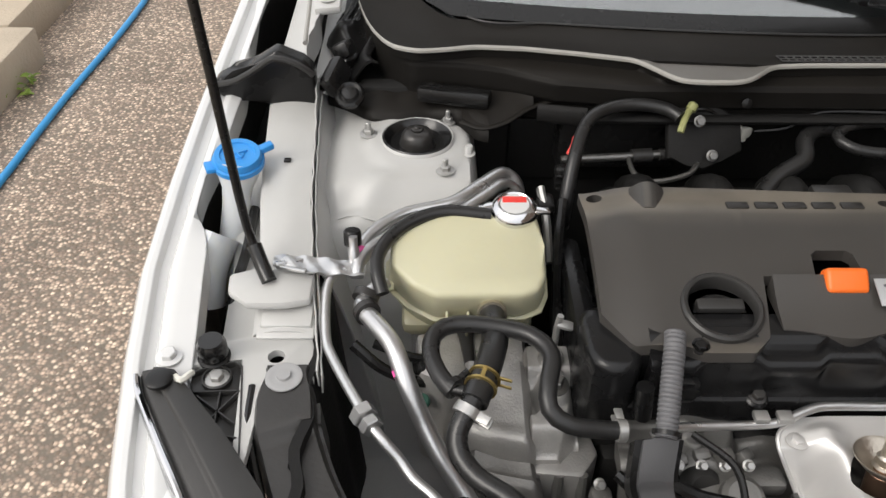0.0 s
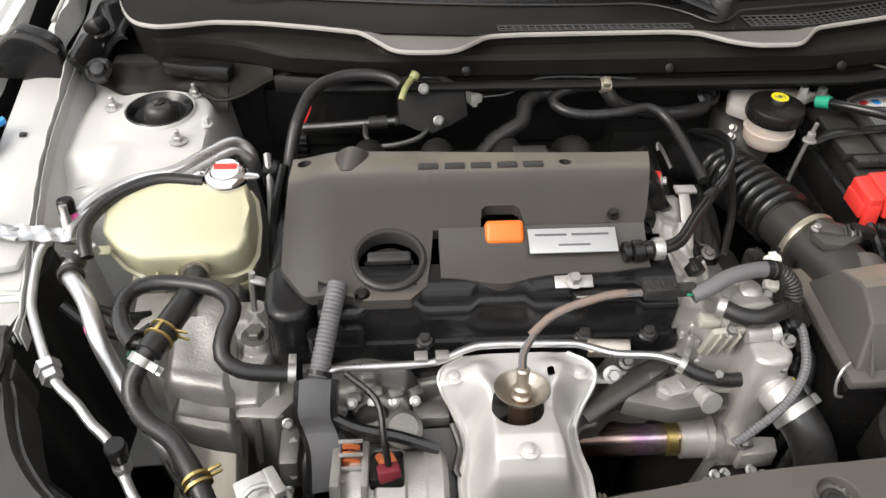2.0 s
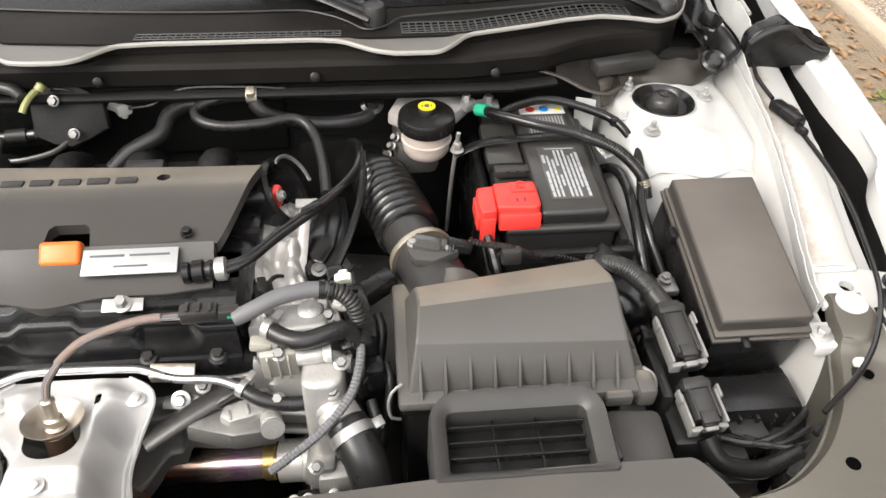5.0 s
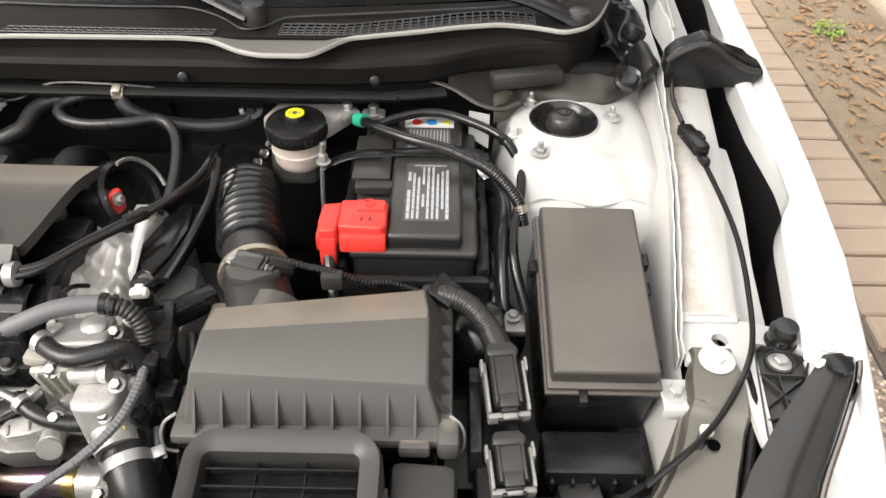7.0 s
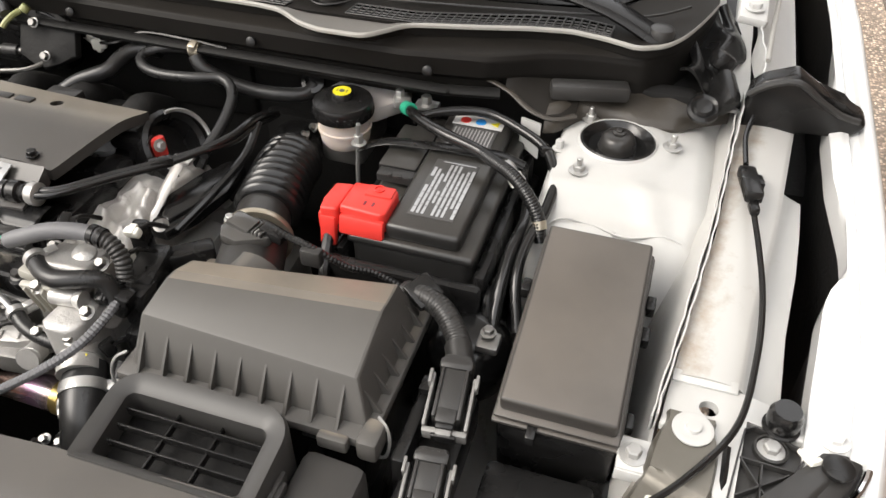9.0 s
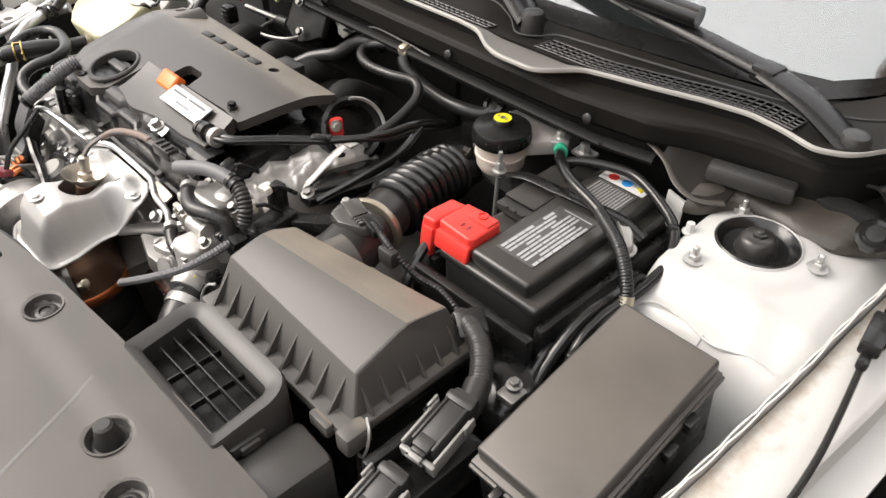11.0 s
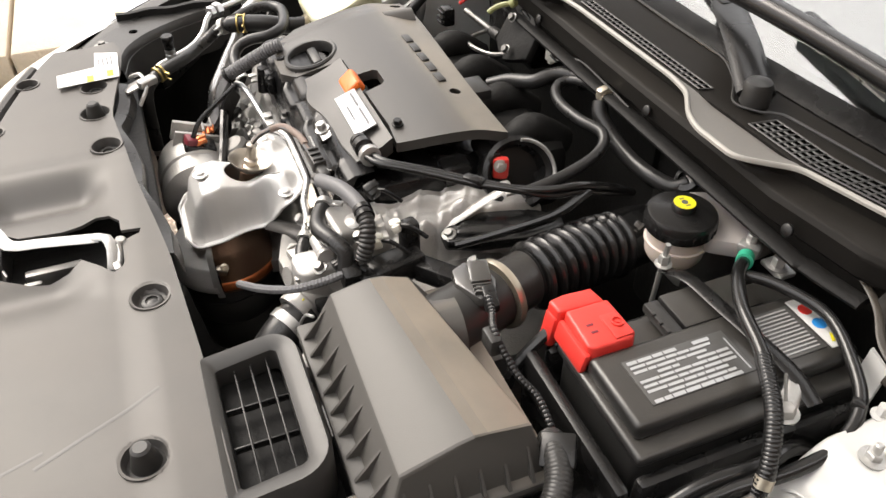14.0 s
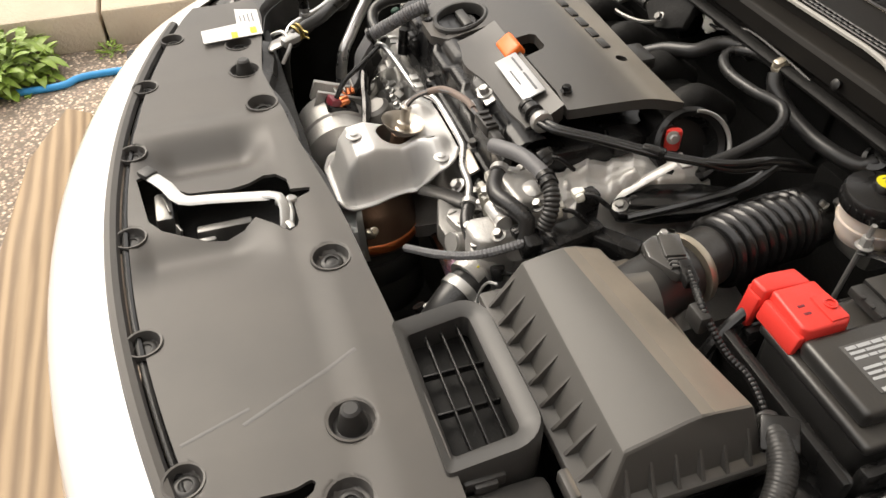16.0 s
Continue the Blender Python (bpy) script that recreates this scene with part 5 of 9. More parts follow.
def corner_set(sx):
    """Headlamp top, its ribbed bracket, the rubber stop and the fender stay."""
    t = thing("headlamp", "headlamp with a black housing, chrome strip and clear lens", "headlamp", (sx * 0.76, -0.45, 0.6), "headlamps")
    inner_e = [(0.791, -0.337, 0.851), (0.772, -0.359, 0.849), (0.728, -0.409, 0.846), (0.69, -0.459, 0.840), (0.662, -0.51, 0.832), (0.625, -0.555, 0.826), (0.57, -0.6, 0.82)]
    outer_e = [(0.825, -0.337, 0.850), (0.818, -0.356, 0.847), (0.785, -0.411, 0.842), (0.752, -0.464, 0.834), (0.722, -0.522, 0.824), (0.68, -0.577, 0.816), (0.62, -0.625, 0.81)]

    def deck(u, v):
        p = [interp(u * 6, [(k, e[j]) for k, e in enumerate(inner_e)]) for j in range(3)]
        q = [interp(u * 6, [(k, e[j]) for k, e in enumerate(outer_e)]) for j in range(3)]
        lift = 0.004 * math.sin(v * math.pi) - 0.003 * step01(v, 0.55, 0.62) - 0.006 * step01(v, 0.9, 1.0)
        return (sx * (p[0] + (q[0] - p[0]) * v), p[1] + (q[1] - p[1]) * v, p[2] + (q[2] - p[2]) * v + lift)

    b = B()
    sheet(b, deck, 40, 26, 0.045)
    part("housing", b, PLASTG, t)
    b = B()
    tube(b, [(sx * (e[0] + 0.003), e[1] - 0.002, e[2] - 0.006) for e in outer_e], 0.0032, 8, 0.01, flat=1.5)
    part("trim_strip", b, CHROME, t, "chrome trim strip")
    b = B()
    sheet(b, lambda u, v: (sx * (interp(u * 6, [(k, e[0]) for k, e in enumerate(outer_e)]) + 0.006 + 0.012 * v), interp(u * 6, [(k, e[1]) for k, e in enumerate(outer_e)]) - 0.004 - 0.012 * v, interp(u * 6, [(k, e[2]) for k, e in enumerate(outer_e)]) - 0.010 - 0.13 * v), 24, 10, 0.003, (-sx, 0.6, 0))
    part("lens", b, LENS, t, "clear lens")
    b = B()
    sheet(b, lambda u, v: (sx * (interp(u * 6, [(k, e[0]) for k, e in enumerate(outer_e)]) - 0.002 + 0.010 * v), interp(u * 6, [(k, e[1]) for k, e in enumerate(outer_e)]) + 0.003 - 0.010 * v, interp(u * 6, [(k, e[2]) for k, e in enumerate(outer_e)]) - 0.012 - 0.12 * v), 24, 10, 0.003, (-sx, 0.6, 0))
    part("reflector", b, OLIVE, t, "dull bronze reflector")
    b = B()
    lathe(b, [(0.0125, 0), (0.0125, 0.004), (0.010, 0.0055), (0, 0.006)], (sx * 0.801, -0.3515, 0.8525))
    part("blanking_cap", b, PLAST, t)

    t = thing("headlamp_bracket", "dark grey plastic headlamp bracket with crossed ribs and a steel bolt", "bracket", (sx * 0.755, -0.36, 0.8), "headlamp brackets")
    rimp = [(0.783, -0.333), (0.765, -0.324), (0.741, -0.317), (0.733, -0.322), (0.728, -0.35), (0.716, -0.424), (0.727, -0.43), (0.745, -0.40), (0.762, -0.376), (0.775, -0.352)]
    b = B()
    prism(b, [(sx * x, y) for x, y in rimp], 0.826, 0.833, 0.001)
    part("plate", b, PLASTG, t)
    b = B()
    for p, q in list(zip(rimp, rimp[1:] + rimp[:1])) + [((0.774, -0.354), (0.729, -0.352)), ((0.768, -0.358), (0.726, -0.39)), ((0.73, -0.353), (0.752, -0.388)), ((0.747, -0.354), (0.744, -0.4)), ((0.745, -0.40), (0.722, -0.405))]:
        tube(b, [(sx * p[0], p[1], 0.836), (sx * q[0], q[1], 0.836)], 0.0013, 6, 0.05, flat=3.0)
    part("ribs", b, PLASTG, t)
    b = B()
    lathe(b, [(0.0145, 0), (0.0145, 0.006), (0.0125, 0.007), (0.0125, 0.003), (0, 0.003)], (sx * 0.7545, -0.335, 0.832), seg=24)
    part("boss", b, PLASTG, t)
    b = B()
    hexnut(b, (sx * 0.7545, -0.335, 0.835), 0.007, 0.006, 0.0118)
    part("bolt", b, STEEL, t, "steel flange bolt")
    b = B()
    tube(b, [(sx * 0.788, -0.346, 0.852), (sx * 0.781, -0.352, 0.853), (sx * 0.776, -0.346, 0.853), (sx * 0.774, -0.340, 0.850)], 0.0032, 6)
    part("clip", b, CLIPW, t, "pale nylon clip")

    t = thing("hood_stop", "black rubber hood stop standing on the white gusset", "hood stop", (sx * 0.762, -0.31, 0.838), "hood stops")
    b = B()
    lathe(b, [(0.0125, 0), (0.0145, 0.006), (0.0145, 0.018), (0.012, 0.022), (0.0115, 0.024), (0, 0.0245)], (sx * 0.762, -0.31, 0.838), seg=24)
    part("rubber", b, RUBBER, t)
    b = B()
    lathe(b, [(0.016, -0.0005), (0.016, 0.002), (0.013, 0.0035)], (sx * 0.762, -0.31, 0.838), seg=24)
    part("foot", b, PLAST, t)

    stay = DARKPAINT if sx < 0 else OLIVE
    t = thing("fender_stay", "dark painted steel fender stay" if sx < 0 else "olive grey steel fender stay", "bracket", (sx * 0.685, -0.34, 0.75), "fender stays")
    b = B()
    mid = [(0.688, -0.325, 0.844), (0.687, -0.35, 0.844), (0.683, -0.385, 0.842), (0.681, -0.394, 0.838), (0.677, -0.404, 0.830), (0.663, -0.44, 0.829), (0.640, -0.488, 0.829), (0.603, -0.534, 0.831), (0.545, -0.572, 0.833), (0.475, -0.588, 0.834)]
    line = spline(mid, 0.006)

    def strip(u, v):
        k = u * (len(line) - 1)
        i = min(len(line) - 2, int(k))
        q = line[i].lerp(line[i + 1], k - i)
        d = (line[i + 1] - line[i]).normalized()
        s = Vector((-d.y, d.x, 0)).normalized()
        w = (v - 0.5) * 2
        q = q + s * (w * (0.029 + 0.006 * step01(u, 0.3, 0.6)) * (1 - 0.25 * math.exp(-((u - 0.02) / 0.05) ** 2)))
        q.z -= 0.012 * step01(abs(w), 0.86, 1.0)
        return (sx * q.x, q.y, q.z)

    sheet(b, strip, 90, 24, 0.0025)
    part("strap", b, stay, t)
    b = B()
    sheet(b, lambda u, v: (strip(0.1 + 0.9 * u, 0.0)[0] - sx * 0.003 * v, strip(0.1 + 0.9 * u, 0.0)[1] + 0.004 * v, strip(0.1 + 0.9 * u, 0.0)[2] - 0.002 - 0.06 * v), 60, 6, 0.003, (-sx, 0.3, 0))
    part("inner_flange", b, stay, t)
    # flat black discs laid on the strap for the shade in its holes
    for hx, hy, hr in ((0.668, -0.428, 0.006), (0.6, -0.528, 0.007), (0.578, -0.556, 0.004)):
        b = B()
        lathe(b, [(hr, 0), (hr, 0.0012), (0, 0.0012)], (sx * hx, hy, 0.8305), seg=16)
        part("hole", b, HOLE_SHADE, t)
    b = B()
    hexnut(b, (sx * 0.557, -0.579, 0.834), 0.006, 0.005, 0.012)
    part("bolt", b, BOLTM, t)
    b = B()
    lathe(b, [(0.0175, 0), (0.0175, 0.0015), (0.014, 0.0025), (0.012, 0.0018), (0.007, 0.0022), (0.0065, 0.005), (0, 0.005)], (sx * 0.689, -0.341, 0.8445), seg=30)
    part("washer", b, LABELG if sx < 0 else INNER, t, "round pale washer")
    b = B()
    rbox(b, (sx * 0.6605, -0.432, 0.8262), (0.008, 0.008, 0.003), 0.0006, rot=(10, 0, 30))
    part("slot", b, DARK, t)
    b = B()
    tube(b, [(sx * 0.719, -0.345, 0.836), (sx * 0.716, -0.388, 0.834), (sx * 0.71, -0.41, 0.824), (sx * 0.697, -0.446, 0.82), (sx * 0.675, -0.495, 0.818), (sx * 0.64, -0.545, 0.816), (sx * 0.58, -0.595, 0.814)], 0.0042, 8)
    part("edge_strip", b, RUBBER, t, "black rubber edge strip")
    b = B()
    rbox(b, (sx * 0.655, -0.50, 0.75), (0.16, 0.12, 0.05), 0.015, rot=(8, 0, sx * 35))
    rbox(b, (sx * 0.73, -0.47, 0.75), (0.06, 0.1, 0.06), 0.012)
    part("lower_mount", b, PLAST, t)


corner_set(-1)
corner_set(1)

# ---- washer filler ----
wf = thing("washer_filler", "milky washer filler neck with a bright blue snap cap", "washer filler", (-0.775, -0.085, 0.7))
b = B()
lathe(b, [(0.026, 0.0), (0.024, -0.012), (0.017, -0.03), (0.016, -0.05), (0.018, -0.09), (0.026, -0.16)], (-0.772, -0.082, 0.913), (0.12, 0.45, 1))
part("neck", b, WASHW, wf)
b = B()
lathe(b, [(0.0295, -0.004), (0.0295, 0.002), (0.027, 0.003), (0.027, 0.008), (0.0255, 0.0105), (0.020, 0.0105), (0.019, 0.0085), (0.008, 0.0085), (0.007, 0.0095), (0, 0.0095)], (-0.772, -0.081, 0.915), (0.06, -0.15, 1), 36)
cap = part("cap", b, BLUE, wf, "bright blue snap cap")
b = B()
rbox(b, (-0.744, -0.066, 0.922), (0.022, 0.012, 0.008), 0.003, rot=(0, -10, 30))
rbox(b, (-0.80, -0.094, 0.914), (0.014, 0.02, 0.006), 0.002, rot=(0, 8, 25))
for a in (0.5, -0.9):
    rbox(b, (-0.772, -0.081, 0.925), (0.024, 0.003, 0.002), 0.0008, rot=(-8, 0, math.degrees(a)))
part("tab", b, BLUE, cap)
b = B()
tube(b, [(-0.802, -0.2, 0.80), (-0.797, -0.175, 0.835), (-0.785, -0.15, 0.86)], 0.018, 12, flat=1.6)
part("lower_tank", b, WASHW, wf)
b = B()
tube(b, [(-0.758, -0.1, 0.86), (-0.757, -0.16, 0.85), (-0.765, -0.2, 0.83), (-0.775, -0.24, 0.79)], 0.006, 8)
part("hose", b, RUBBER, wf)

# ---- air conditioning lines ----


def pipe_thing(name, label, pts, r, material, category="pipe", seg=12, **kw):
    b = B()
    tube(b, pts, r, seg, 0.006, **kw)
    return solo(name, b, material, label, category, pts[0])


ac = thing("ac_line_thin", "thin bare aluminium air-conditioning line with a hexagonal union", "pipe", (-0.655, -0.24, 0.8))
b = B()
tube(b, [(-0.648, -0.215, 0.872), (-0.658, -0.24, 0.864), (-0.655, -0.29, 0.848), (-0.645, -0.318, 0.844), (-0.61, -0.384, 0.843), (-0.594, -0.404, 0.836), (-0.580, -0.414, 0.824), (-0.566, -0.429, 0.813), (-0.544, -0.45, 0.81), (-0.523, -0.485, 0.806), (-0.508, -0.508, 0.80), (-0.49, -0.525, 0.77), (-0.48, -0.54, 0.66)], 0.0052, 12, 0.006)
part("tube", b, PIPE, ac)
d = Vector((0.018, -0.028, 0)).normalized()
for k, (w, L) in enumerate(((0.0125, 0.012), (0.0105, 0.010))):
    b = B()
    lathe(b, [(w * 0.9, 0), (w, 0.001), (w, L - 0.001), (w * 0.9, L)], Vector((-0.6145, -0.378, 0.843)) + d * (0.0145 * k), d, 6)
    part("union_nut", b, PIPE, ac, "bright hexagonal union nut")
b = B()
lathe(b, [(0.0045, -0.012), (0.0045, 0.0), (0.009, 0.001), (0.009, 0.006), (0.0075, 0.008), (0.0085, 0.010), (0.0085, 0.016), (0.006, 0.017)], (-0.5245, -0.478, 0.81), (0.05, 0, 1), 18)
part("valve_stem", b, PIPE, ac, "bright valve stem")
b = B()
lathe(b, [(0.0085, 0.0), (0.0085, 0.012), (0.0098, 0.014), (0.0098, 0.021), (0.0085, 0.023), (0, 0.023)], (-0.5238, -0.478, 0.826), (0.05, 0, 1), 18)
part("valve_cap", b, PLAST, ac, "black valve cap")

ac2 = thing("ac_line_thick", "thick bare aluminium air-conditioning line with a pink paint mark", "pipe", (-0.62, -0.25, 0.8))
b = B()
tube(b, [(-0.60, -0.232, 0.868), (-0.62, -0.262, 0.862), (-0.609, -0.282, 0.862), (-0.588, -0.313, 0.86), (-0.573, -0.346, 0.841), (-0.557, -0.367, 0.808), (-0.541, -0.388, 0.785), (-0.525, -0.405, 0.766), (-0.507, -0.424, 0.742), (-0.495, -0.435, 0.69), (-0.49, -0.44, 0.6)], 0.0095, 14, 0.006)
part("tube", b, PIPE, ac2)
b = B()
d = (Vector((-0.573, -0.346, 0.841)) - Vector((-0.588, -0.313, 0.86))).normalized()
lathe(b, [(0.0098, -0.003), (0.0098, 0.003)], (-0.578, -0.336, 0.8475), d, 14)
part("paint_ring", b, PINK, ac2, "pink paint ring")
b = B()
for p, ax in (((-0.617, -0.253, 0.866), (-0.3, -0.9, -0.3)), ((-0.615, -0.272, 0.8625), (0.4, -0.8, 0.1))):
    lathe(b, [(0.0095, -0.004), (0.0135, -0.004), (0.0135, 0.004), (0.0095, 0.004)], p, ax, 20)
part("collar", b, DARKPAINT, ac2, "dark rubber collar")
b = B()
lathe(b, [(0.006, 0), (0.006, 0.022), (0.0045, 0.024), (0.0045, 0.036)], (-0.632, -0.212, 0.868), (0, 0.25, 1), 14)
part("service_port", b, PIPE, ac2)
b = B()
lathe(b, [(0.0095, 0), (0.0095, 0.014), (0.008, 0.016), (0, 0.016)], (-0.634, -0.194, 0.886), (0, 0.25, 1), 18)
part("valve_cap", b, PLAST, ac2, "black valve cap")

ac3 = thing("ac_line_upper", "pair of dull aluminium lines looping past the strut tower", "pipe", (-0.58, -0.13, 0.85))
for dz, dy in ((0, 0), (-0.006, -0.018)):
    b = B()
    tube(b, [(-0.628, -0.222 + dy * 0.3, 0.868), (-0.627, -0.195 + dy, 0.876), (-0.612, -0.168 + dy, 0.883 + dz), (-0.579, -0.14 + dy, 0.885 + dz), (-0.53, -0.126 + dy, 0.889 + dz), (-0.495, -0.092 + dy, 0.89 + dz), (-0.468, -0.062 + dy * 0.8, 0.886 + dz), (-0.45, -0.062 + dy * 0.6, 0.87 + dz), (-0.445, -0.07, 0.84)], 0.0075, 12, 0.006)
    part("tube", b, PIPE, ac3)
b = B()
sheet(b, lambda u, v: (-0.715 + 0.095 * u, -0.212 - 0.012 * u + 0.024 * (v - 0.5) * (0.7 + 0.3 * math.sin(u * 3)), 0.879 - 0.003 * u + 0.0025 * math.sin(u * 11) * math.sin(v * 3.1) + 0.0012 * math.sin(u * 27 + v * 5)), 30, 10, 0.002)
rbox(b, (-0.70, -0.212, 0.877), (0.03, 0.012, 0.004), 0.0015, rot=(-20, 8, 24))
rbox(b, (-0.695, -0.225, 0.878), (0.035, 0.006, 0.004), 0.0015, rot=(-10, -6, -20))
part("bracket", b, PIPE, ac3, "crumpled bright foil bracket")
b = B()
lathe(b, [(0.0096, -0.006), (0.0096, 0.006)], (-0.628, -0.2, 0.876), (0, 1, 0.3), 12)
part("paint_ring", b, PINK, ac3, "pink paint ring")

# ---- coolant reservoir ----
ck = thing("coolant_tank", "cream translucent plastic coolant tank with a seam and moulded ribs", "coolant tank", (-0.51, -0.22, 0.76))
tank_out = [(-0.597, -0.006), (-0.598, 0.024), (-0.581, 0.044), (-0.546, 0.060), (-0.488, 0.066), (-0.444, 0.070), (-0.434, 0.055), (-0.429, 0.02), (-0.429, -0.016), (-0.437, -0.034), (-0.455, -0.042), (-0.548, -0.044), (-0.575, -0.029)]
tm = pose(0, -0.203, 0.846, 20, 0, 0)
TM0 = (-0.51, 0.01)


def tank_ring(k, kx=1.0):
    return [(TM0[0] + (x - TM0[0]) * k * kx, TM0[1] + (y - TM0[1]) * k) for x, y in tank_out]


b = B()
prism(b, tank_out, -0.010, 0.037, 0.0062, 0.955, tm, 3)
part("upper_shell", b, TANK, ck, angle=30)
b = B()
prism(b, tank_ring(0.95), -0.05, -0.012, 0.010, 1.0, tm, 3)
rbox(b, tm @ Vector((-0.562, -0.018, -0.058)), (0.045, 0.04, 0.03), 0.01, rot=(20, 0, 0))
rbox(b, tm @ Vector((-0.458, -0.018, -0.054)), (0.036, 0.045, 0.03), 0.01, rot=(20, 0, 0))
part("lower_shell", b, TANK, ck)
b = B()
prism(b, tank_ring(1.045), -0.0135, -0.0095, 0.0012, 1.0, tm)
part("seam", b, TANK, ck)
b = B()
for x in (-0.535, -0.513):
    rbox(b, tm @ Vector((x, -0.049, -0.012)), (0.0032, 0.010, 0.044), 0.0012, rot=(20, 0, 0))
    part("tab", b, TANK, ck)
    b = B()
rbox(b, tm @ Vector((-0.524, -0.051, -0.020)), (0.022, 0.004, 0.006), 0.001, rot=(20, 0, 0))
part("tab", b, TANK, ck)
b = B()
rbox(b, tm @ Vector((-0.603, -0.012, 0.004)), (0.024, 0.012, 0.005), 0.002, rot=(20, 0, 0))
part("tab", b, TANK, ck)
b = B()
lathe(b, [(0.021, -0.02), (0.021, 0.0), (0.024, 0.002), (0.024, 0.008)], (-0.462, -0.153, 0.892), (0, -0.1, 1))
part("neck", b, TANK, ck)
b = B()
lathe(b, [(0.024, -0.006), (0.0255, -0.002), (0.0265, 0.003), (0.0235, 0.009), (0.0185, 0.012), (0.017, 0.0105), (0, 0.0105)], (-0.462, -0.153, 0.898), (0, -0.1, 1), 36)
for s in (-1, 1):
    rbox(b, (-0.462 + s * 0.0295, -0.154 - s * 0.003, 0.9025), (0.018, 0.012, 0.005), 0.0024, rot=(0, s * 10, 8))
cap = part("pressure_cap", b, CHROME, ck, "bright pressure cap")
b = B()
lathe(b, [(0.0155, 0.0105), (0.0155, 0.0112), (0, 0.0112)], (-0.462, -0.153, 0.8985), (0, -0.1, 1), 30)
dec = part("cap_label", b, LABELW, cap, "white and red warning disc")
b = B()
rbox(b, (-0.462, -0.148, 0.9106), (0.026, 0.009, 0.0008), 0.0002, rot=(6, 0, 0))
part("red_band", b, RED, dec, "red printed band")
b = B()
tube(b, [(-0.487, -0.16, 0.898), (-0.54, -0.157, 0.9), (-0.582, -0.178, 0.896), (-0.604, -0.208, 0.889), (-0.606, -0.235, 0.884), (-0.6, -0.256, 0.872)], 0.0075, 12)
part("overflow_hose", b, HOSEM, ck, "black overflow hose")

hz = thing("lower_coolant_hose", "black rubber coolant hose with a yellow spring clamp", "hose", (-0.49, -0.24, 0.82))
b = B()
tube(b, [(-0.489, -0.238, 0.845), (-0.489, -0.268, 0.846), (-0.488, -0.29, 0.849), (-0.492, -0.318, 0.856), (-0.503, -0.356, 0.858), (-0.512, -0.378, 0.855)], 0.0135, 14)
part("hose", b, HOSEM, hz)
b = B()
clampring(b, (-0.489, -0.257, 0.8455), (0, -0.95, 0.3), 0.0138, 0.008, False)
part("clamp", b, TAN, hz, "tan spring clamp")
b = B()
clampring(b, (-0.5015, -0.352, 0.858), (-0.35, -0.95, 0.0), 0.0142, 0.0022)
clampring(b, (-0.5055, -0.363, 0.8575), (-0.35, -0.95, 0.0), 0.0142, 0.0022, False)
rbox(b, (-0.503, -0.358, 0.8725), (0.004, 0.012, 0.0016), 0.0005, rot=(0, 0, -20))
part("clamp", b, GOLD, hz, "yellow spring clamp")
b = B()
tube(b, [(-0.512, -0.376, 0.856), (-0.522, -0.392, 0.848), (-0.527, -0.402, 0.839), (-0.525, -0.416, 0.83), (-0.510, -0.436, 0.825), (-0.481, -0.459, 0.825), (-0.466, -0.479, 0.824), (-0.456, -0.494, 0.822), (-0.444, -0.515, 0.815), (-0.436, -0.53, 0.79), (-0.434, -0.535, 0.7)], 0.0098, 14)
part("branch_hose", b, HOSEM, hz)
b = B()
clampring(b, (-0.518, -0.386, 0.8515), (-0.5, -0.75, -0.4), 0.0118, 0.009)
part("clamp", b, STEEL, hz, "bright spring clamp")
b = B()
clampring(b, (-0.452, -0.5, 0.8215), (0.5, -0.86, -0.1), 0.0116, 0.003)
clampring(b, (-0.449, -0.506, 0.82), (0.5, -0.86, -0.2), 0.0116, 0.003, False)
part("clamp", b, GOLD, hz, "yellow spring clamp")
b = B()
lathe(b, [(0.006, 0), (0.006, 0.03)], (-0.51, -0.37, 0.857), (-0.9, 0.3, -0.1), 10)
part("joint", b, PLAST, hz)
hl = thing("loop_hose", "looped black rubber heater hose", "hose", (-0.5, -0.3, 0.82))
b = B()
tube(b, [(-0.53, -0.366, 0.855), (-0.542, -0.35, 0.857), (-0.551, -0.325, 0.86), (-0.547, -0.3, 0.861), (-0.528, -0.288, 0.862), (-0.493, -0.29, 0.862), (-0.455, -0.302, 0.862), (-0.437, -0.326, 0.86), (-0.443, -0.358, 0.855), (-0.443, -0.378, 0.845), (-0.425, -0.388, 0.835), (-0.39, -0.386, 0.825), (-0.372, -0.384, 0.822)], 0.0088, 12)
part("hose", b, HOSEM, hl)
b = B()
clampring(b, (-0.53, -0.361, 0.855), (0.8, -0.7, 0), 0.009, 0.006)
part("clamp", b, PLAST, hl)
b = B()
clampring(b, (-0.376, -0.385, 0.823), (1, 0.05, -0.1), 0.009, 0.008)
part("clamp", b, STEEL, hl, "bright spring clamp")

# ---- engine mount ----
em = thing("engine_mount", "cast aluminium engine mount with a dark bracket and steel bolts", "engine mount", (-0.47, -0.35, 0.5))
b = B()
prism(b, [(-0.57, -0.24), (-0.52, -0.235), (-0.512, -0.295), (-0.535, -0.318), (-0.565, -0.30)], 0.66, 0.803, 0.007, 0.94)
part("pillar", b, ALU, em)
b = B()
rbox(b, (-0.475, -0.243, 0.765), (0.056, 0.06, 0.05), 0.01, rot=(14, -8, 0))
part("rear_boss", b, CAST, em)


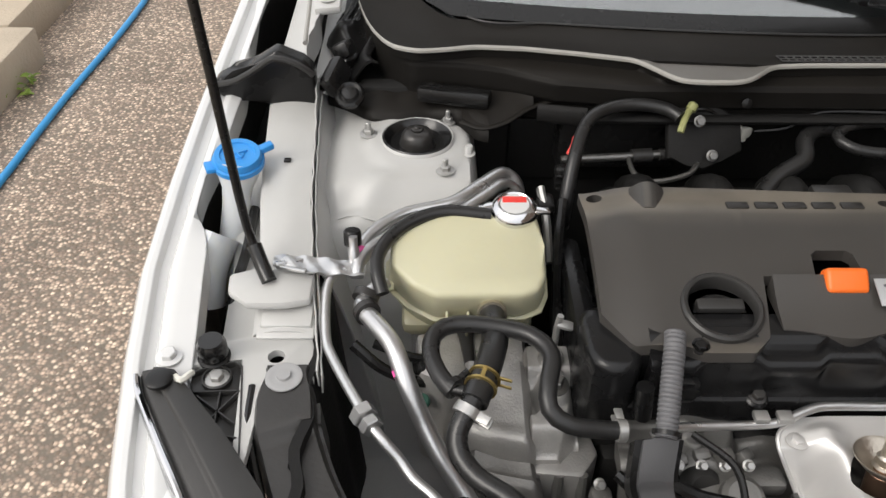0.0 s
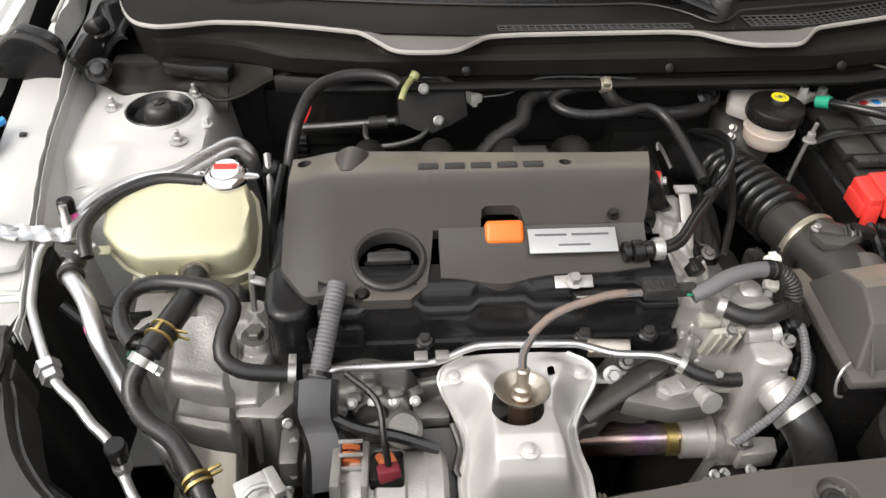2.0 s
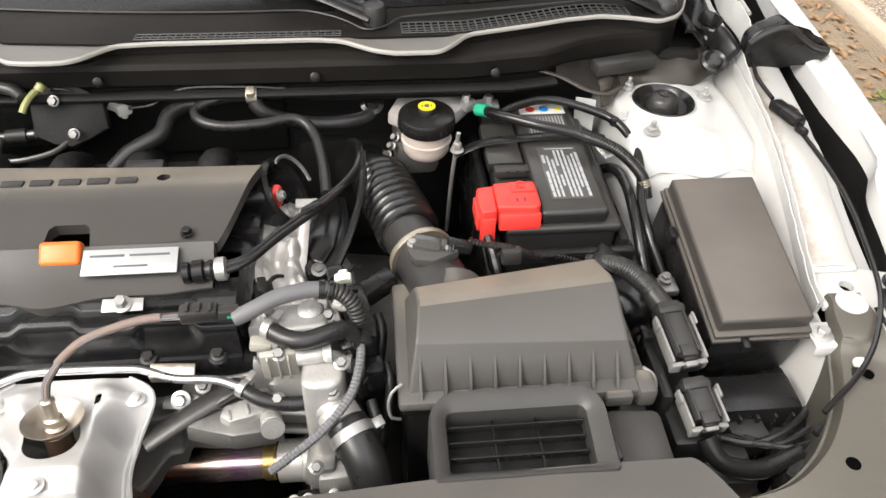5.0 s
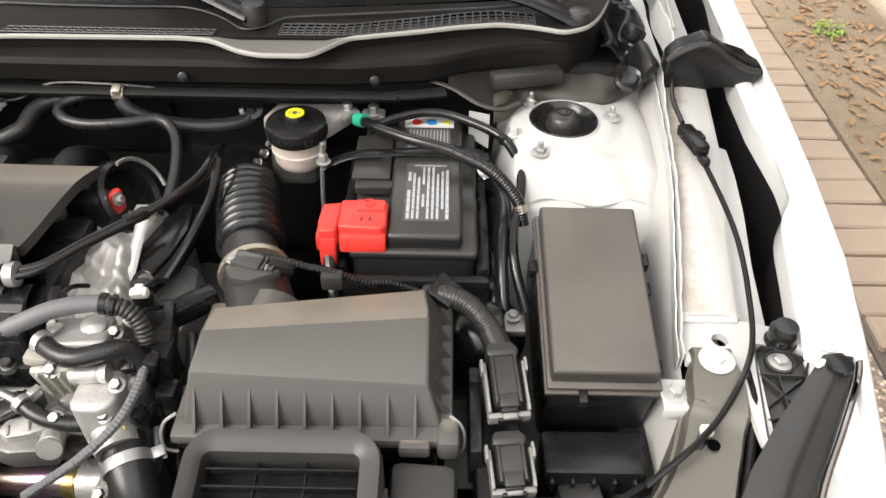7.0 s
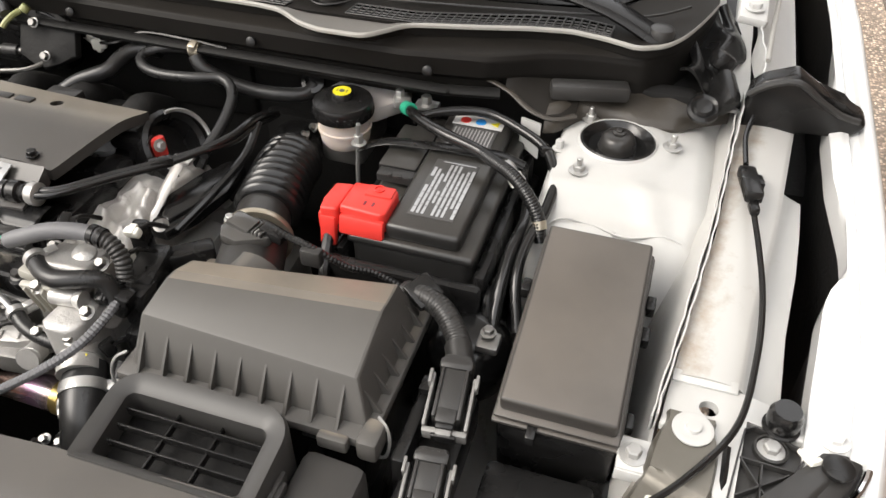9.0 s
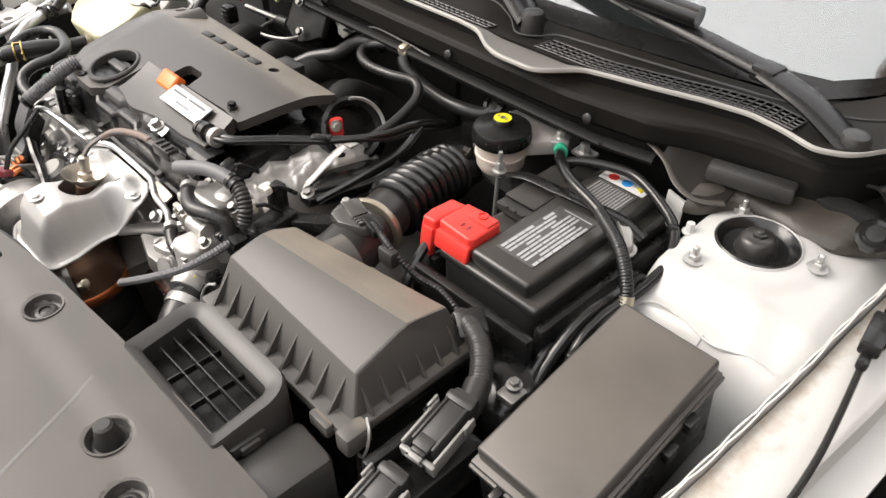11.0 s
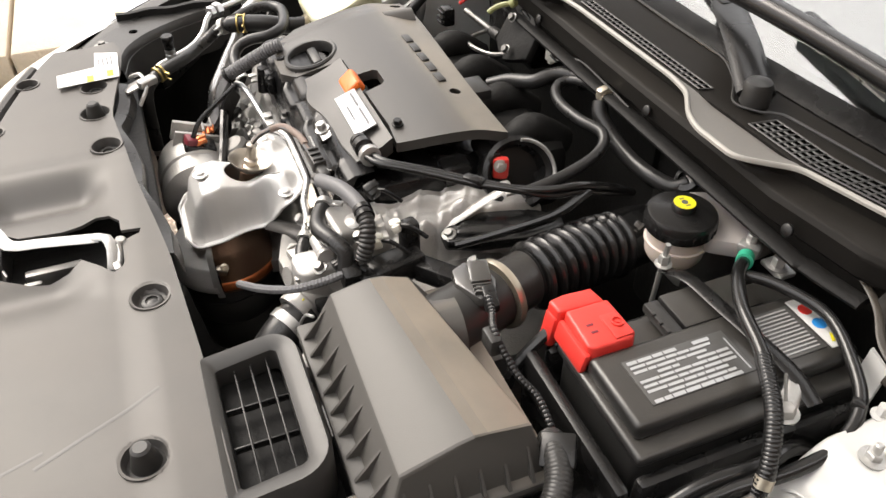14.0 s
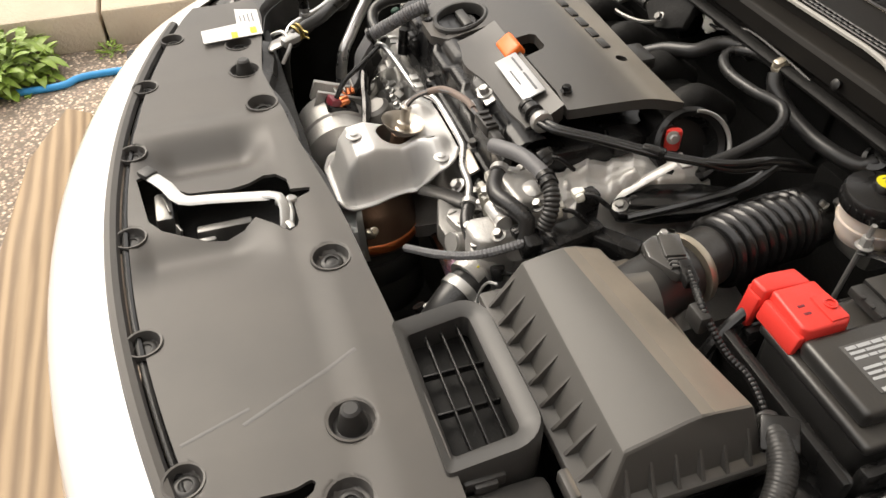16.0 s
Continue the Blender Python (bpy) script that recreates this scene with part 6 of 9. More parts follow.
def step_block(y0, z0, y1, z1, w0, w1, cx, drop):
    """One cast tier: a sloping top that narrows and a rolled front edge."""
    def fn(u, v):
        f = min(1, u / 0.7)
        g = max(0, (u - 0.7) / 0.3)
        w = w0 + (w1 - w0) * f
        s = 2 * v - 1
        z = z0 + (z1 - z0) * f - drop * (1 - math.cos(g * 1.57)) - 0.016 * step01(abs(s), 0.75, 1.0)
        z += 0.003 * math.exp(-((f - 0.96) / 0.06) ** 2) - 0.004 * math.exp(-(s / 0.5) ** 2) * math.sin(f * 3.1)
        return (cx + w * s + 0.008 * s * f, y0 + (y1 - y0) * f - 0.012 * math.sin(g * 1.57) - 0.010 * f * s, z)
    return fn


b = B()
sheet(b, step_block(-0.285, 0.805, -0.352, 0.776, 0.036, 0.031, -0.486, 0.03), 26, 22, 0.05)
part("upper_arm", b, CAST, em)
b = B()
sheet(b, step_block(-0.34, 0.765, -0.385, 0.745, 0.034, 0.032, -0.48, 0.03), 24, 22, 0.05)
part("middle_arm", b, ALUD, em)
b = B()
sheet(b, step_block(-0.365, 0.735, -0.47, 0.68, 0.037, 0.034, -0.475, 0.12), 30, 22, 0.08)
part("bush_body", b, OLIVE, em)
b = B()


def mount_arm(u, v):
    """Cast arm with a raised seat round the bolt and cut-away flanks."""
    x, y = -0.458 + 0.064 * u, -0.368 + 0.108 * v
    z = 0.782 + 0.018 * step01(v, 0.62, 0.75) - 0.03 * step01(u - 0.5 * v, 0.5, 0.75) - 0.03 * (1 - step01(v, 0.0, 0.2))
    z += 0.012 * (1 - step01(math.hypot(x + 0.426, y + 0.308), 0.015, 0.020))
    z += 0.012 * (1 - step01(math.hypot(x + 0.426, y + 0.279), 0.010, 0.014))
    z -= 0.018 * (1 - step01(math.hypot((x + 0.452) * 1.2, y + 0.318), 0.012, 0.018))
    return (x, y, z - 0.05 * (1 - step01(min(u, 1 - u), 0, 0.12)))


sheet(b, mount_arm, 60, 70, 0.06)
part("bracket", b, ALU, em, angle=50)
b = B()
prism(b, [(-0.465, -0.325), (-0.385, -0.325), (-0.378, -0.355), (-0.40, -0.385), (-0.45, -0.38), (-0.465, -0.355)], 0.55, 0.745, 0.006, 0.95)
part("front_bracket", b, CAST, em)
for k in range(3):
    b = B()
    tube(b, [(-0.452 + 0.026 * k, -0.392, 0.68), (-0.448 + 0.024 * k, -0.378, 0.742)], 0.0055, 8)
    part("rib", b, ALUD, em)
b = B()
hexnut(b, (-0.426, -0.308, 0.795), 0.010, 0.009, 0.0155)
part("bolt", b, BOLTM, em, "large grey flange bolt")
b = B()
lathe(b, [(0.012, 0), (0.012, 0.012), (0.009, 0.015)], (-0.426, -0.279, 0.79), (0, -0.1, 1), 20)
part("stud_boss", b, LABELG, em)
b = B()
tube(b, [(-0.427, -0.285, 0.81), (-0.425, -0.28, 0.85), (-0.423, -0.279, 0.865)], 0.0035, 8)
rbox(b, (-0.418, -0.28, 0.853), (0.018, 0.01, 0.006), 0.002, rot=(20, 20, 0))
part("ground_stud", b, STEEL, em)
b = B()
rbox(b, (-0.385, -0.415, 0.72), (0.022, 0.05, 0.05), 0.006)
part("tensioner", b, ALUD, em)
for k in range(6):
    b = B()
    hexnut(b, (-0.388 + 0.005 * (k % 2), -0.395 - 0.013 * k, 0.752 - 0.012 * k), 0.0045, 0.006, 0.006, (0.2, -0.7, 0.7))
    part("bolt", b, STEEL, em)
b = B()
lathe(b, [(0.055, -0.01), (0.058, -0.006), (0.058, 0.006), (0.055, 0.01)], (-0.44, -0.47, 0.62), (1, 0, 0), 30)
part("belt_pulley", b, DARK, em)
# dark bundle under the tank
b = B()
tube(b, [(-0.63, -0.285, 0.83), (-0.60, -0.30, 0.81), (-0.565, -0.30, 0.79), (-0.545, -0.29, 0.78)], 0.006, 8)
tube(b, [(-0.61, -0.275, 0.82), (-0.57, -0.285, 0.81), (-0.545, -0.275, 0.80)], 0.005, 8)
rbox(b, (-0.555, -0.283, 0.795), (0.03, 0.02, 0.016), 0.004, rot=(20, 30, 20))
solo("loom_clip", b, PLAST, "dark wire bundle with a clip beside the coolant tank", "wiring", (-0.58, -0.29, 0.78))
b = B()
lathe(b, [(0.008, 0), (0.008, 0.006), (0.006, 0.008), (0, 0.008)], (-0.56, -0.315, 0.775), (0, -0.3, 1))
solo("plug_cap", b, GREEND, "dull green plastic cap deep beside the mount", "cap", (-0.56, -0.315, 0.785))

# ---- engine block and valve cover ----
en = thing("engine", "black cylinder head and grimy engine block", "engine", (-0.17, -0.25, 0.3))
b = B()
rbox(b, (-0.18, -0.24, 0.55), (0.42, 0.2, 0.46), 0.02)
rbox(b, (-0.18, -0.30, 0.66), (0.40, 0.12, 0.16), 0.015)
part("block", b, DARK, en)
b = B()
prism(b, [(-0.385, -0.345), (-0.36, -0.352), (0.035, -0.352), (0.045, -0.33), (0.045, -0.13), (-0.385, -0.13)], 0.76, 0.815, 0.006)
part("cover_flange", b, VALVEC, en)
b = B()
prism(b, [(-0.375, -0.325), (-0.355, -0.333), (0.025, -0.333), (0.035, -0.315), (0.035, -0.14), (-0.375, -0.14)], 0.81, 0.868, 0.012, 0.985)
part("valve_cover", b, VALVEC, en)
b = B()
VC = [(-0.27, 0.886), (-0.322, 0.886), (-0.328, 0.884), (-0.331, 0.879), (-0.333, 0.874), (-0.340, 0.8735), (-0.3445, 0.871), (-0.3465, 0.866), (-0.3465, 0.855), (-0.347, 0.83), (-0.348, 0.8255), (-0.352, 0.824), (-0.353, 0.806)]


def vc_front(u, v):
    """Stepped front of the valve cover: two wavy ledges, a plain face and a flange."""
    x = -0.348 + 0.372 * u
    k = v * (len(VC) - 1)
    i = min(len(VC) - 2, int(k))
    f = k - i
    y, z = VC[i][0] + (VC[i + 1][0] - VC[i][0]) * f, VC[i][1] + (VC[i + 1][1] - VC[i][1]) * f
    w = step01(math.sin(x * 55 + 0.9), -0.35, 0.35) - 0.5
    g = step01(k, 0.9, 2) * (1 - step01(k, 7.5, 9))
    return (x, y - 0.006 * w * g, z - 0.005 * w * g)


sheet(b, vc_front, 130, 48, 0.012, (0, 1, 0))
part("stepped_front", b, VALVEC, en, angle=50)
for x in (-0.24, -0.07, 0.0):
    b = B()
    lathe(b, [(0.0115, -0.006), (0.0115, 0.003), (0.009, 0.005), (0, 0.005)], (x, -0.347, 0.822), (0, -0.25, 1), 20)
    part("bolt_boss", b, VALVEC, en)
    b = B()
    hexnut(b, (x, -0.348, 0.8265), 0.0062, 0.006, 0.0085, (0, -0.25, 1))
    part("bolt", b, DARKPAINT, en)
b = B()
prism(b, [(-0.408, -0.285), (-0.406, -0.335), (-0.395, -0.352), (-0.372, -0.356), (-0.352, -0.345), (-0.352, -0.27), (-0.4, -0.265)], 0.76, 0.872, 0.012, 0.97, None, 4)
rbox(b, (-0.396, -0.22, 0.79), (0.024, 0.16, 0.13), 0.01)
part("timing_cover", b, VALVEC, en)
b = B()
tube(b, [(-0.352, -0.356, 0.85), (-0.35, -0.36, 0.812)], 0.009, 10)
rbox(b, (-0.318, -0.352, 0.842), (0.034, 0.014, 0.03), 0.006)
part("front_lug", b, VALVEC, en)
b = B()


def head_end(u, v):
    """Bright cast end of the cylinder head, falling away from the cover."""
    y, s = -0.335 + 0.225 * u, v
    x = 0.032 + 0.076 * s + 0.006 * math.sin(u * 9)
    z = 0.846 - 0.012 * s - 0.05 * step01(s, 0.62, 1.0) - 0.012 * step01(u, 0.8, 1.0)
    z += 0.007 * abs(math.sin(u * 11 + s * 2)) ** 4 - 0.010 * math.exp(-((s - 0.35) / 0.12) ** 2 - ((u - 0.4) / 0.15) ** 2)
    z += 0.004 * (step01(math.sin(u * 23 + s * 4), -0.2, 0.1) - 0.5) + 0.003 * step01(math.sin(s * 19 - u * 6), 0.3, 0.5) - 0.012 * step01(s, 0.4, 0.6) * step01(0.3 - u, 0, 0.1)
    for cy, cs in ((0.2, 0.3), (0.55, 0.62), (0.8, 0.3), (0.35, 0.75)):
        z += 0.007 * (1 - step01(math.hypot((u - cy) * 0.225, (s - cs) * 0.088), 0.008, 0.012))
    return (x, y, z)


sheet(b, head_end, 80, 34, 0.06)
part("head_end", b, ALU, en, angle=60)
# exhaust side flange below the pipe
b = B()


def head_side(u, v):
    """Cast flank of the cylinder head: shelves, webs and bosses."""
    x = -0.37 + 0.43 * u
    back = step01(x, -0.10, -0.06)
    y = -0.35 - (0.075 - 0.03 * back) * v
    z = 0.795 - 0.02 * step01(v, 0.1, 0.3) - (0.05 - 0.02 * back) * step01(v, 0.55, 0.95)
    z += 0.008 * abs(math.sin(x * 36)) ** 3 + 0.006 * math.sin(x * 90 + y * 60) * step01(v, 0.2, 0.5) * (1 - step01(v, 0.7, 0.9))
    z -= 0.032 * step01(x, -0.262, -0.246) * (1 - step01(x, -0.05, -0.034))
    for cx, cy in ((-0.30, -0.372), (-0.03, -0.378), (0.012, -0.385), (-0.26, -0.392), (0.04, -0.372)):
        z += 0.009 * (1 - step01(math.hypot(x - cx, y - cy), 0.009, 0.013))
    return (x, y, z)


sheet(b, head_side, 130, 26, 0.02)
part("exhaust_side", b, ALUD, en, angle=60)
b = B()
prism(b, [(-0.036, -0.408), (0.016, -0.424), (0.058, -0.42), (0.056, -0.392), (0.026, -0.382), (-0.012, -0.388)], 0.762, 0.787, 0.004, 0.95)
part("web_bracket", b, ALUD, en)
b = B()
tube(b, [(-0.075, -0.412, 0.768), (-0.04, -0.396, 0.782), (0.0, -0.378, 0.795), (0.018, -0.37, 0.8)], 0.0125, 12, flat=0.45)
rbox(b, (0.008, -0.376, 0.797), (0.03, 0.02, 0.012), 0.003, rot=(0, -18, 24))
part("cast_arm", b, DARKPAINT, en)
b = B()
prism(b, [(0.0, -0.405), (0.012, -0.413), (0.034, -0.408), (0.062, -0.392), (0.06, -0.378), (0.03, -0.382), (0.004, -0.39)], 0.772, 0.796, 0.003, 0.93)
for k in range(3):
    rbox(b, (0.012 + 0.018 * k, -0.404 + 0.006 * k, 0.786), (0.003, 0.012, 0.024), 0.001, rot=(0, 0, 20))
part("boss", b, CAST, en)
for p in ((-0.287, -0.36, 0.772), (-0.33, -0.37, 0.765), (-0.04, -0.372, 0.785), (-0.02, -0.36, 0.79), (0.005, -0.385, 0.775), (-0.30, -0.39, 0.75)):
    b = B()
    hexnut(b, p, 0.0055, 0.007, 0.0085, (0, -0.5, 0.85))
    part("bolt", b, BOLTM, en, "grey steel bolt")

# ---- engine cover ----
cv = thing("engine_cover", "matt grey-brown plastic engine cover with an oil cap well", "engine cover", (-0.18, -0.23, 0.86))


def ztop(x, y):
    t = (y + 0.33) / 0.2
    z = 0.884 + 0.034 * math.sin(min(1, max(0, t)) * 1.75) - 0.008 * step01(t, 0.75, 1.02)
    z -= 0.010 * step01(-x, 0.33, 0.388)
    return z


def covfront(x):
    return interp(x, [(-0.388, -0.295), (-0.362, -0.332), (-0.315, -0.337), (-0.30, -0.345), (-0.255, -0.345), (-0.235, -0.325), (-0.228, -0.262), (-0.03, -0.258), (0.025, -0.262)])


b = B()


def covskin(u, v):
    x = -0.388 + 0.413 * u
    yb = -0.122 - 0.014 * step01(x, -0.35, 0.02) * 1.0 + 0.0
    yf = covfront(x)
    xr = x + step01(x, -0.07, 0.025) * (-0.024 + 0.038 * v ** 0.8)
    y = yf + (yb - yf) * v
    return (xr, y, ztop(xr, y))


sheet(b, covskin, 90, 50, 0.013)
cut = B()
lathe(cut, [(0.0345, -0.05), (0.0345, 0.06)], (-0.275, -0.295, 0.89), (0, -0.25, 1), 40)
lathe(cut, [(0.0075, -0.04), (0.0075, 0.06)], (-0.067, -0.160, 0.9), (0, 0, 1), 20)
lathe(cut, [(0.0085, -0.04), (0.0085, 0.06)], (-0.373, -0.135, 0.9), (0, 0, 1), 20)
lathe(cut, [(0.008, -0.006), (0.008, 0.06)], (-0.03, -0.250, 0.914), (0, 0, 1), 20)
lathe(cut, [(0.0085, -0.008), (0.0085, 0.06)], (-0.303, -0.335, 0.886), (0, 0, 1), 20)
prism(cut, [(-0.178, -0.275), (-0.126, -0.275), (-0.131, -0.236), (-0.137, -0.231), (-0.167, -0.231), (-0.173, -0.236)], 0.86, 0.95)
part("shell", carved(b, cut), COVER, cv, angle=45)
# front panel that carries the plate
b = B()


def panel(u, v):
    x = -0.222 + 0.222 * u
    yb, yf = -0.2665, -0.318 - 0.012 * math.exp(-((x + 0.16) / 0.035) ** 2) + 0.006 * step01(x, -0.05, 0.0)
    y = yb + (yf - yb) * v
    return (x, y, 0.9095 + 0.001 * u - 0.0026 * math.sin(v * 3) - 0.022 * v)


sheet(b, panel, 50, 20, 0.02)
part("front_panel", b, COVER, cv)
b = B()
lathe(b, [(0.0318, -0.034), (0.0318, 0.005), (0.0335, 0.0075), (0.0365, 0.008), (0.0390, 0.006), (0.0395, 0.0), (0.0395, -0.032)], (-0.275, -0.295, 0.8905), (0, -0.2, 1), 48)
part("well_ring", b, PLASTG, cv, "dark raised collar round the oil cap")
b = B()
sheet(b, lambda u, v: (-0.335 + 0.038 * u - 0.006 * v, -0.128 - 0.042 * v, 0.921 - 0.003 * v - 0.01 * (2 * u - 1) ** 2), 10, 10, 0.02)
part("corner_bulge", b, COVER, cv)
b = B()
rbox(b, (-0.10, -0.117, 0.893), (0.045, 0.03, 0.016), 0.004)
part("rear_tongue", b, PLASTG, cv)
# five plain raised marks
for k in range(5):
    b = B()
    x = -0.228 + 0.0305 * k
    rbox(b, (x, -0.166, ztop(x, -0.166) + 0.0008), (0.0235, 0.0105, 0.0034), 0.0012)
    part("raised_mark", b, PLASTG, cv)
b = B()
rbox(b, (-0.081, -0.288, 0.9065), (0.094, 0.029, 0.002), 0.0006, rot=(20, 0, 0))
pl = part("name_plate", b, SILVERL, cv, "silver printed plate with dark bars")
b = B()
for k, w in enumerate((0.034, 0.040)):
    rbox(b, (-0.104 + 0.042 * k, -0.282, 0.9096), (w, 0.0026, 0.0008), 0.0002, rot=(20, 0, 0))
rbox(b, (-0.08, -0.2935, 0.9055), (0.034, 0.0022, 0.0008), 0.0002, rot=(20, 0, 0))
part("print", b, INK, pl, "dark printed bars")
b = B()
hexnut(b, (-0.303, -0.335, 0.878), 0.006, 0.006, 0.0075)
part("bolt", b, PLAST, cv)
b = B()
hexnut(b, (-0.03, -0.250, 0.908), 0.0055, 0.005, 0.007)
part("bolt", b, PLAST, cv)

oc = thing("oil_cap", "black oil filler cap with orange printed bars", "oil cap", (-0.275, -0.297, 0.86))
b = B()
lathe(b, [(0.0275, 0), (0.029, 0.006), (0.029, 0.014), (0.0265, 0.017), (0, 0.017)], (-0.275, -0.297, 0.868), (0, -0.25, 1), 36)
part("disc", b, PLAST, oc)
b = B()
rbox(b, (-0.275, -0.29, 0.889), (0.046, 0.013, 0.013), 0.003, rot=(14, 0, 0))
part("grip", b, PLASTG, oc)
b = B()
for k in range(6):
    rbox(b, (-0.288 + 0.0052 * k, -0.311, 0.8826), (0.004, 0.0028, 0.0008), 0.0002, rot=(14, 0, 0))
part("print", b, ORANGE, oc, "orange printed bars")

dp = thing("dipstick_handle", "orange plastic dipstick handle in a dark recess", "dipstick", (-0.152, -0.268, 0.885))
b = B()
rbox(b, (-0.152, -0.271, 0.905), (0.041, 0.025, 0.017), 0.0045, rot=(40, 0, 0), seg=3)
part("handle", b, ORANGE, dp)
b = B()
rbox(b, (-0.152, -0.256, 0.884), (0.03, 0.02, 0.02), 0.005)
part("stem", b, PLAST, dp)

# connector barrel at the panel's end and the bracket bolt
cn = thing("fuel_line_connector", "black and grey quick connector at the end of the engine cover", "connector", (0.0, -0.297, 0.89))
b = B()
lathe(b, [(0.006, 0), (0.011, 0.002), (0.011, 0.008), (0.008, 0.01), (0.012, 0.012), (0.012, 0.022), (0.009, 0.024), (0.011, 0.03), (0.009, 0.034)], (-0.03, -0.3, 0.898), (1, 0.05, 0.05), 20)
part("barrel", b, PLAST, cn)
b = B()
lathe(b, [(0.0115, 0.034), (0.0125, 0.036), (0.0125, 0.044), (0.009, 0.046), (0.005, 0.046)], (-0.03, -0.3, 0.898), (1, 0.05, 0.05), 20)
part("collar", b, STEEL, cn, "bright collar")
bk = thing("harness_bracket", "small zinc-plated bracket and bolt on the valve cover", "bracket", (-0.085, -0.328, 0.875))
b = B()
rbox(b, (-0.085, -0.329, 0.886), (0.04, 0.014, 0.0025), 0.001, rot=(25, 0, 0))
part("plate", b, STEEL, bk)
b = B()
hexnut(b, (-0.085, -0.330, 0.888), 0.0065, 0.008, 0.0095, (0, -0.3, 1))
part("bolt", b, STEEL, bk)
b = B()
rbox(b, (-0.045, -0.342, 0.878), (0.085, 0.008, 0.008), 0.001)
part("slot_rail", b, PLAST, bk)
b = B()
tube(b, [(-0.085, -0.347, 0.8815), (-0.012, -0.347, 0.8815), (-0.004, -0.342, 0.8815)], 0.0012, 6)
part("bright_edge", b, STEEL, bk)
# ---- front of the engine ----
pipe_thing("coolant_pipe", "bright bare steel coolant pipe bent across the engine front", [(-0.352, -0.398, 0.832), (-0.335, -0.393, 0.836), (-0.31, -0.386, 0.83), (-0.25, -0.378, 0.822), (-0.225, -0.374, 0.822), (-0.195, -0.363, 0.826), (-0.17, -0.359, 0.826), (-0.09, -0.359, 0.824), (-0.07, -0.362, 0.822), (-0.04, -0.373, 0.821), (0.0, -0.379, 0.823), (0.025, -0.389, 0.822)], 0.0044, PIPE)
ph = thing("bypass_hose", "short black rubber hose on the coolant pipe", "hose", (0.07, -0.4, 0.79))
b = B()
tube(b, [(0.018, -0.382, 0.819), (0.045, -0.398, 0.812), (0.078, -0.402, 0.806), (0.11, -0.396, 0.806), (0.13, -0.388, 0.808)], 0.0078, 12)
part("hose", b, HOSEM, ph)
b = B()
clampring(b, (0.027, -0.388, 0.818), (0.85, -0.5, -0.2), 0.008, 0.007)
part("clamp", b, STEEL, ph, "bright spring clamp")
b = B()
clampring(b, (0.116, -0.394, 0.806), (0.95, 0.3, 0.05), 0.008, 0.007)
part("clamp", b, STEEL, ph, "bright spring clamp")
b = B()
for k in range(2):
    rbox(b, (-0.245 + 0.022 * k, -0.374, 0.829), (0.014, 0.012, 0.006), 0.001)
solo("pipe_clip", b, STEEL, "small bright clip holding the coolant pipe", "clip", (-0.22, -0.362, 0.82))

hc_ = thing("harness_conduit", "grey corrugated harness conduit leading into a flat grey duct", "conduit", (-0.34, -0.37, 0.76))
b = B()
tube(b, [(-0.327, -0.328, 0.893), (-0.331, -0.347, 0.886), (-0.339, -0.382, 0.867), (-0.346, -0.413, 0.849)], 0.0095, 14, ridge=0.0016, pitch=0.0042)
part("corrugated_tube", b, GREYT, hc_)
b = B()


def duct(u, v):
    line = [(-0.349, -0.412, 0.846), (-0.352, -0.43, 0.815), (-0.348, -0.435, 0.795), (-0.342, -0.45, 0.778), (-0.342, -0.475, 0.745)]
    p = spline(line, 0.004)
    q = p[min(len(p) - 1, int(u * (len(p) - 1)))]
    return (q.x + (v - 0.5) * 0.031, q.y, q.z + 0.003 * math.sin(v * 3.14))


sheet(b, duct, 40, 8, 0.014, (0, 0.5, -0.9))
part("duct", b, DUCTG, hc_)
b = B()
sheet(b, lambda u, v: (duct(u, v)[0] * 1.0 + (v - 0.5) * 0.012, duct(u, v)[1] + 0.004, duct(u, v)[2] - 0.006), 40, 8, 0.02, (0, 0.5, -0.9))
part("duct_edge", b, PLAST, hc_)
b = B()
clampring(b, (-0.345, -0.409, 0.851), (0.2, 0.8, 0.5), 0.0112, 0.004, False)
part("tie", b, PLAST, hc_)

# alternator
al = thing("alternator", "alternator with copper windings showing through its cast case", "alternator", (-0.27, -0.46, 0.62))
b = B()
lathe(b, [(0.05, -0.02), (0.058, -0.014), (0.058, 0.0), (0.055, 0.003), (0.055, 0.02), (0.058, 0.023), (0.058, 0.05), (0.055, 0.053), (0.055, 0.075), (0.045, 0.088), (0.02, 0.092)], (-0.245, -0.484, 0.726), (-1, 0, 0.05), 36)
part("case", b, CAST, al)
b = B()
rbox(b, (-0.331, -0.474, 0.776), (0.009, 0.07, 0.03), 0.002, rot=(-20, 0, 0))
rbox(b, (-0.303, -0.474, 0.774), (0.007, 0.07, 0.03), 0.002, rot=(-20, 0, 0))
for k in range(4):
    rbox(b, (-0.317, -0.45 - 0.012 * k, 0.796 - 0.005 * k), (0.024, 0.003, 0.004), 0.001, rot=(-20, 0, 0))
part("slotted_frame", b, CAST, al)
for k in range(9):
    b = B()
    tube(b, [(-0.325, -0.448 - 0.0065 * k, 0.784 - 0.0027 * k), (-0.317, -0.449 - 0.0065 * k, 0.786 - 0.0027 * k), (-0.309, -0.45 - 0.0065 * k, 0.784 - 0.0027 * k)], 0.003, 6)
    part("winding", b, COPPER, al, "lacquered copper winding")
b = B()
rbox(b, (-0.282, -0.476, 0.772), (0.034, 0.045, 0.03), 0.004, rot=(-20, 0, 0))
part("regulator", b, PLAST, al)
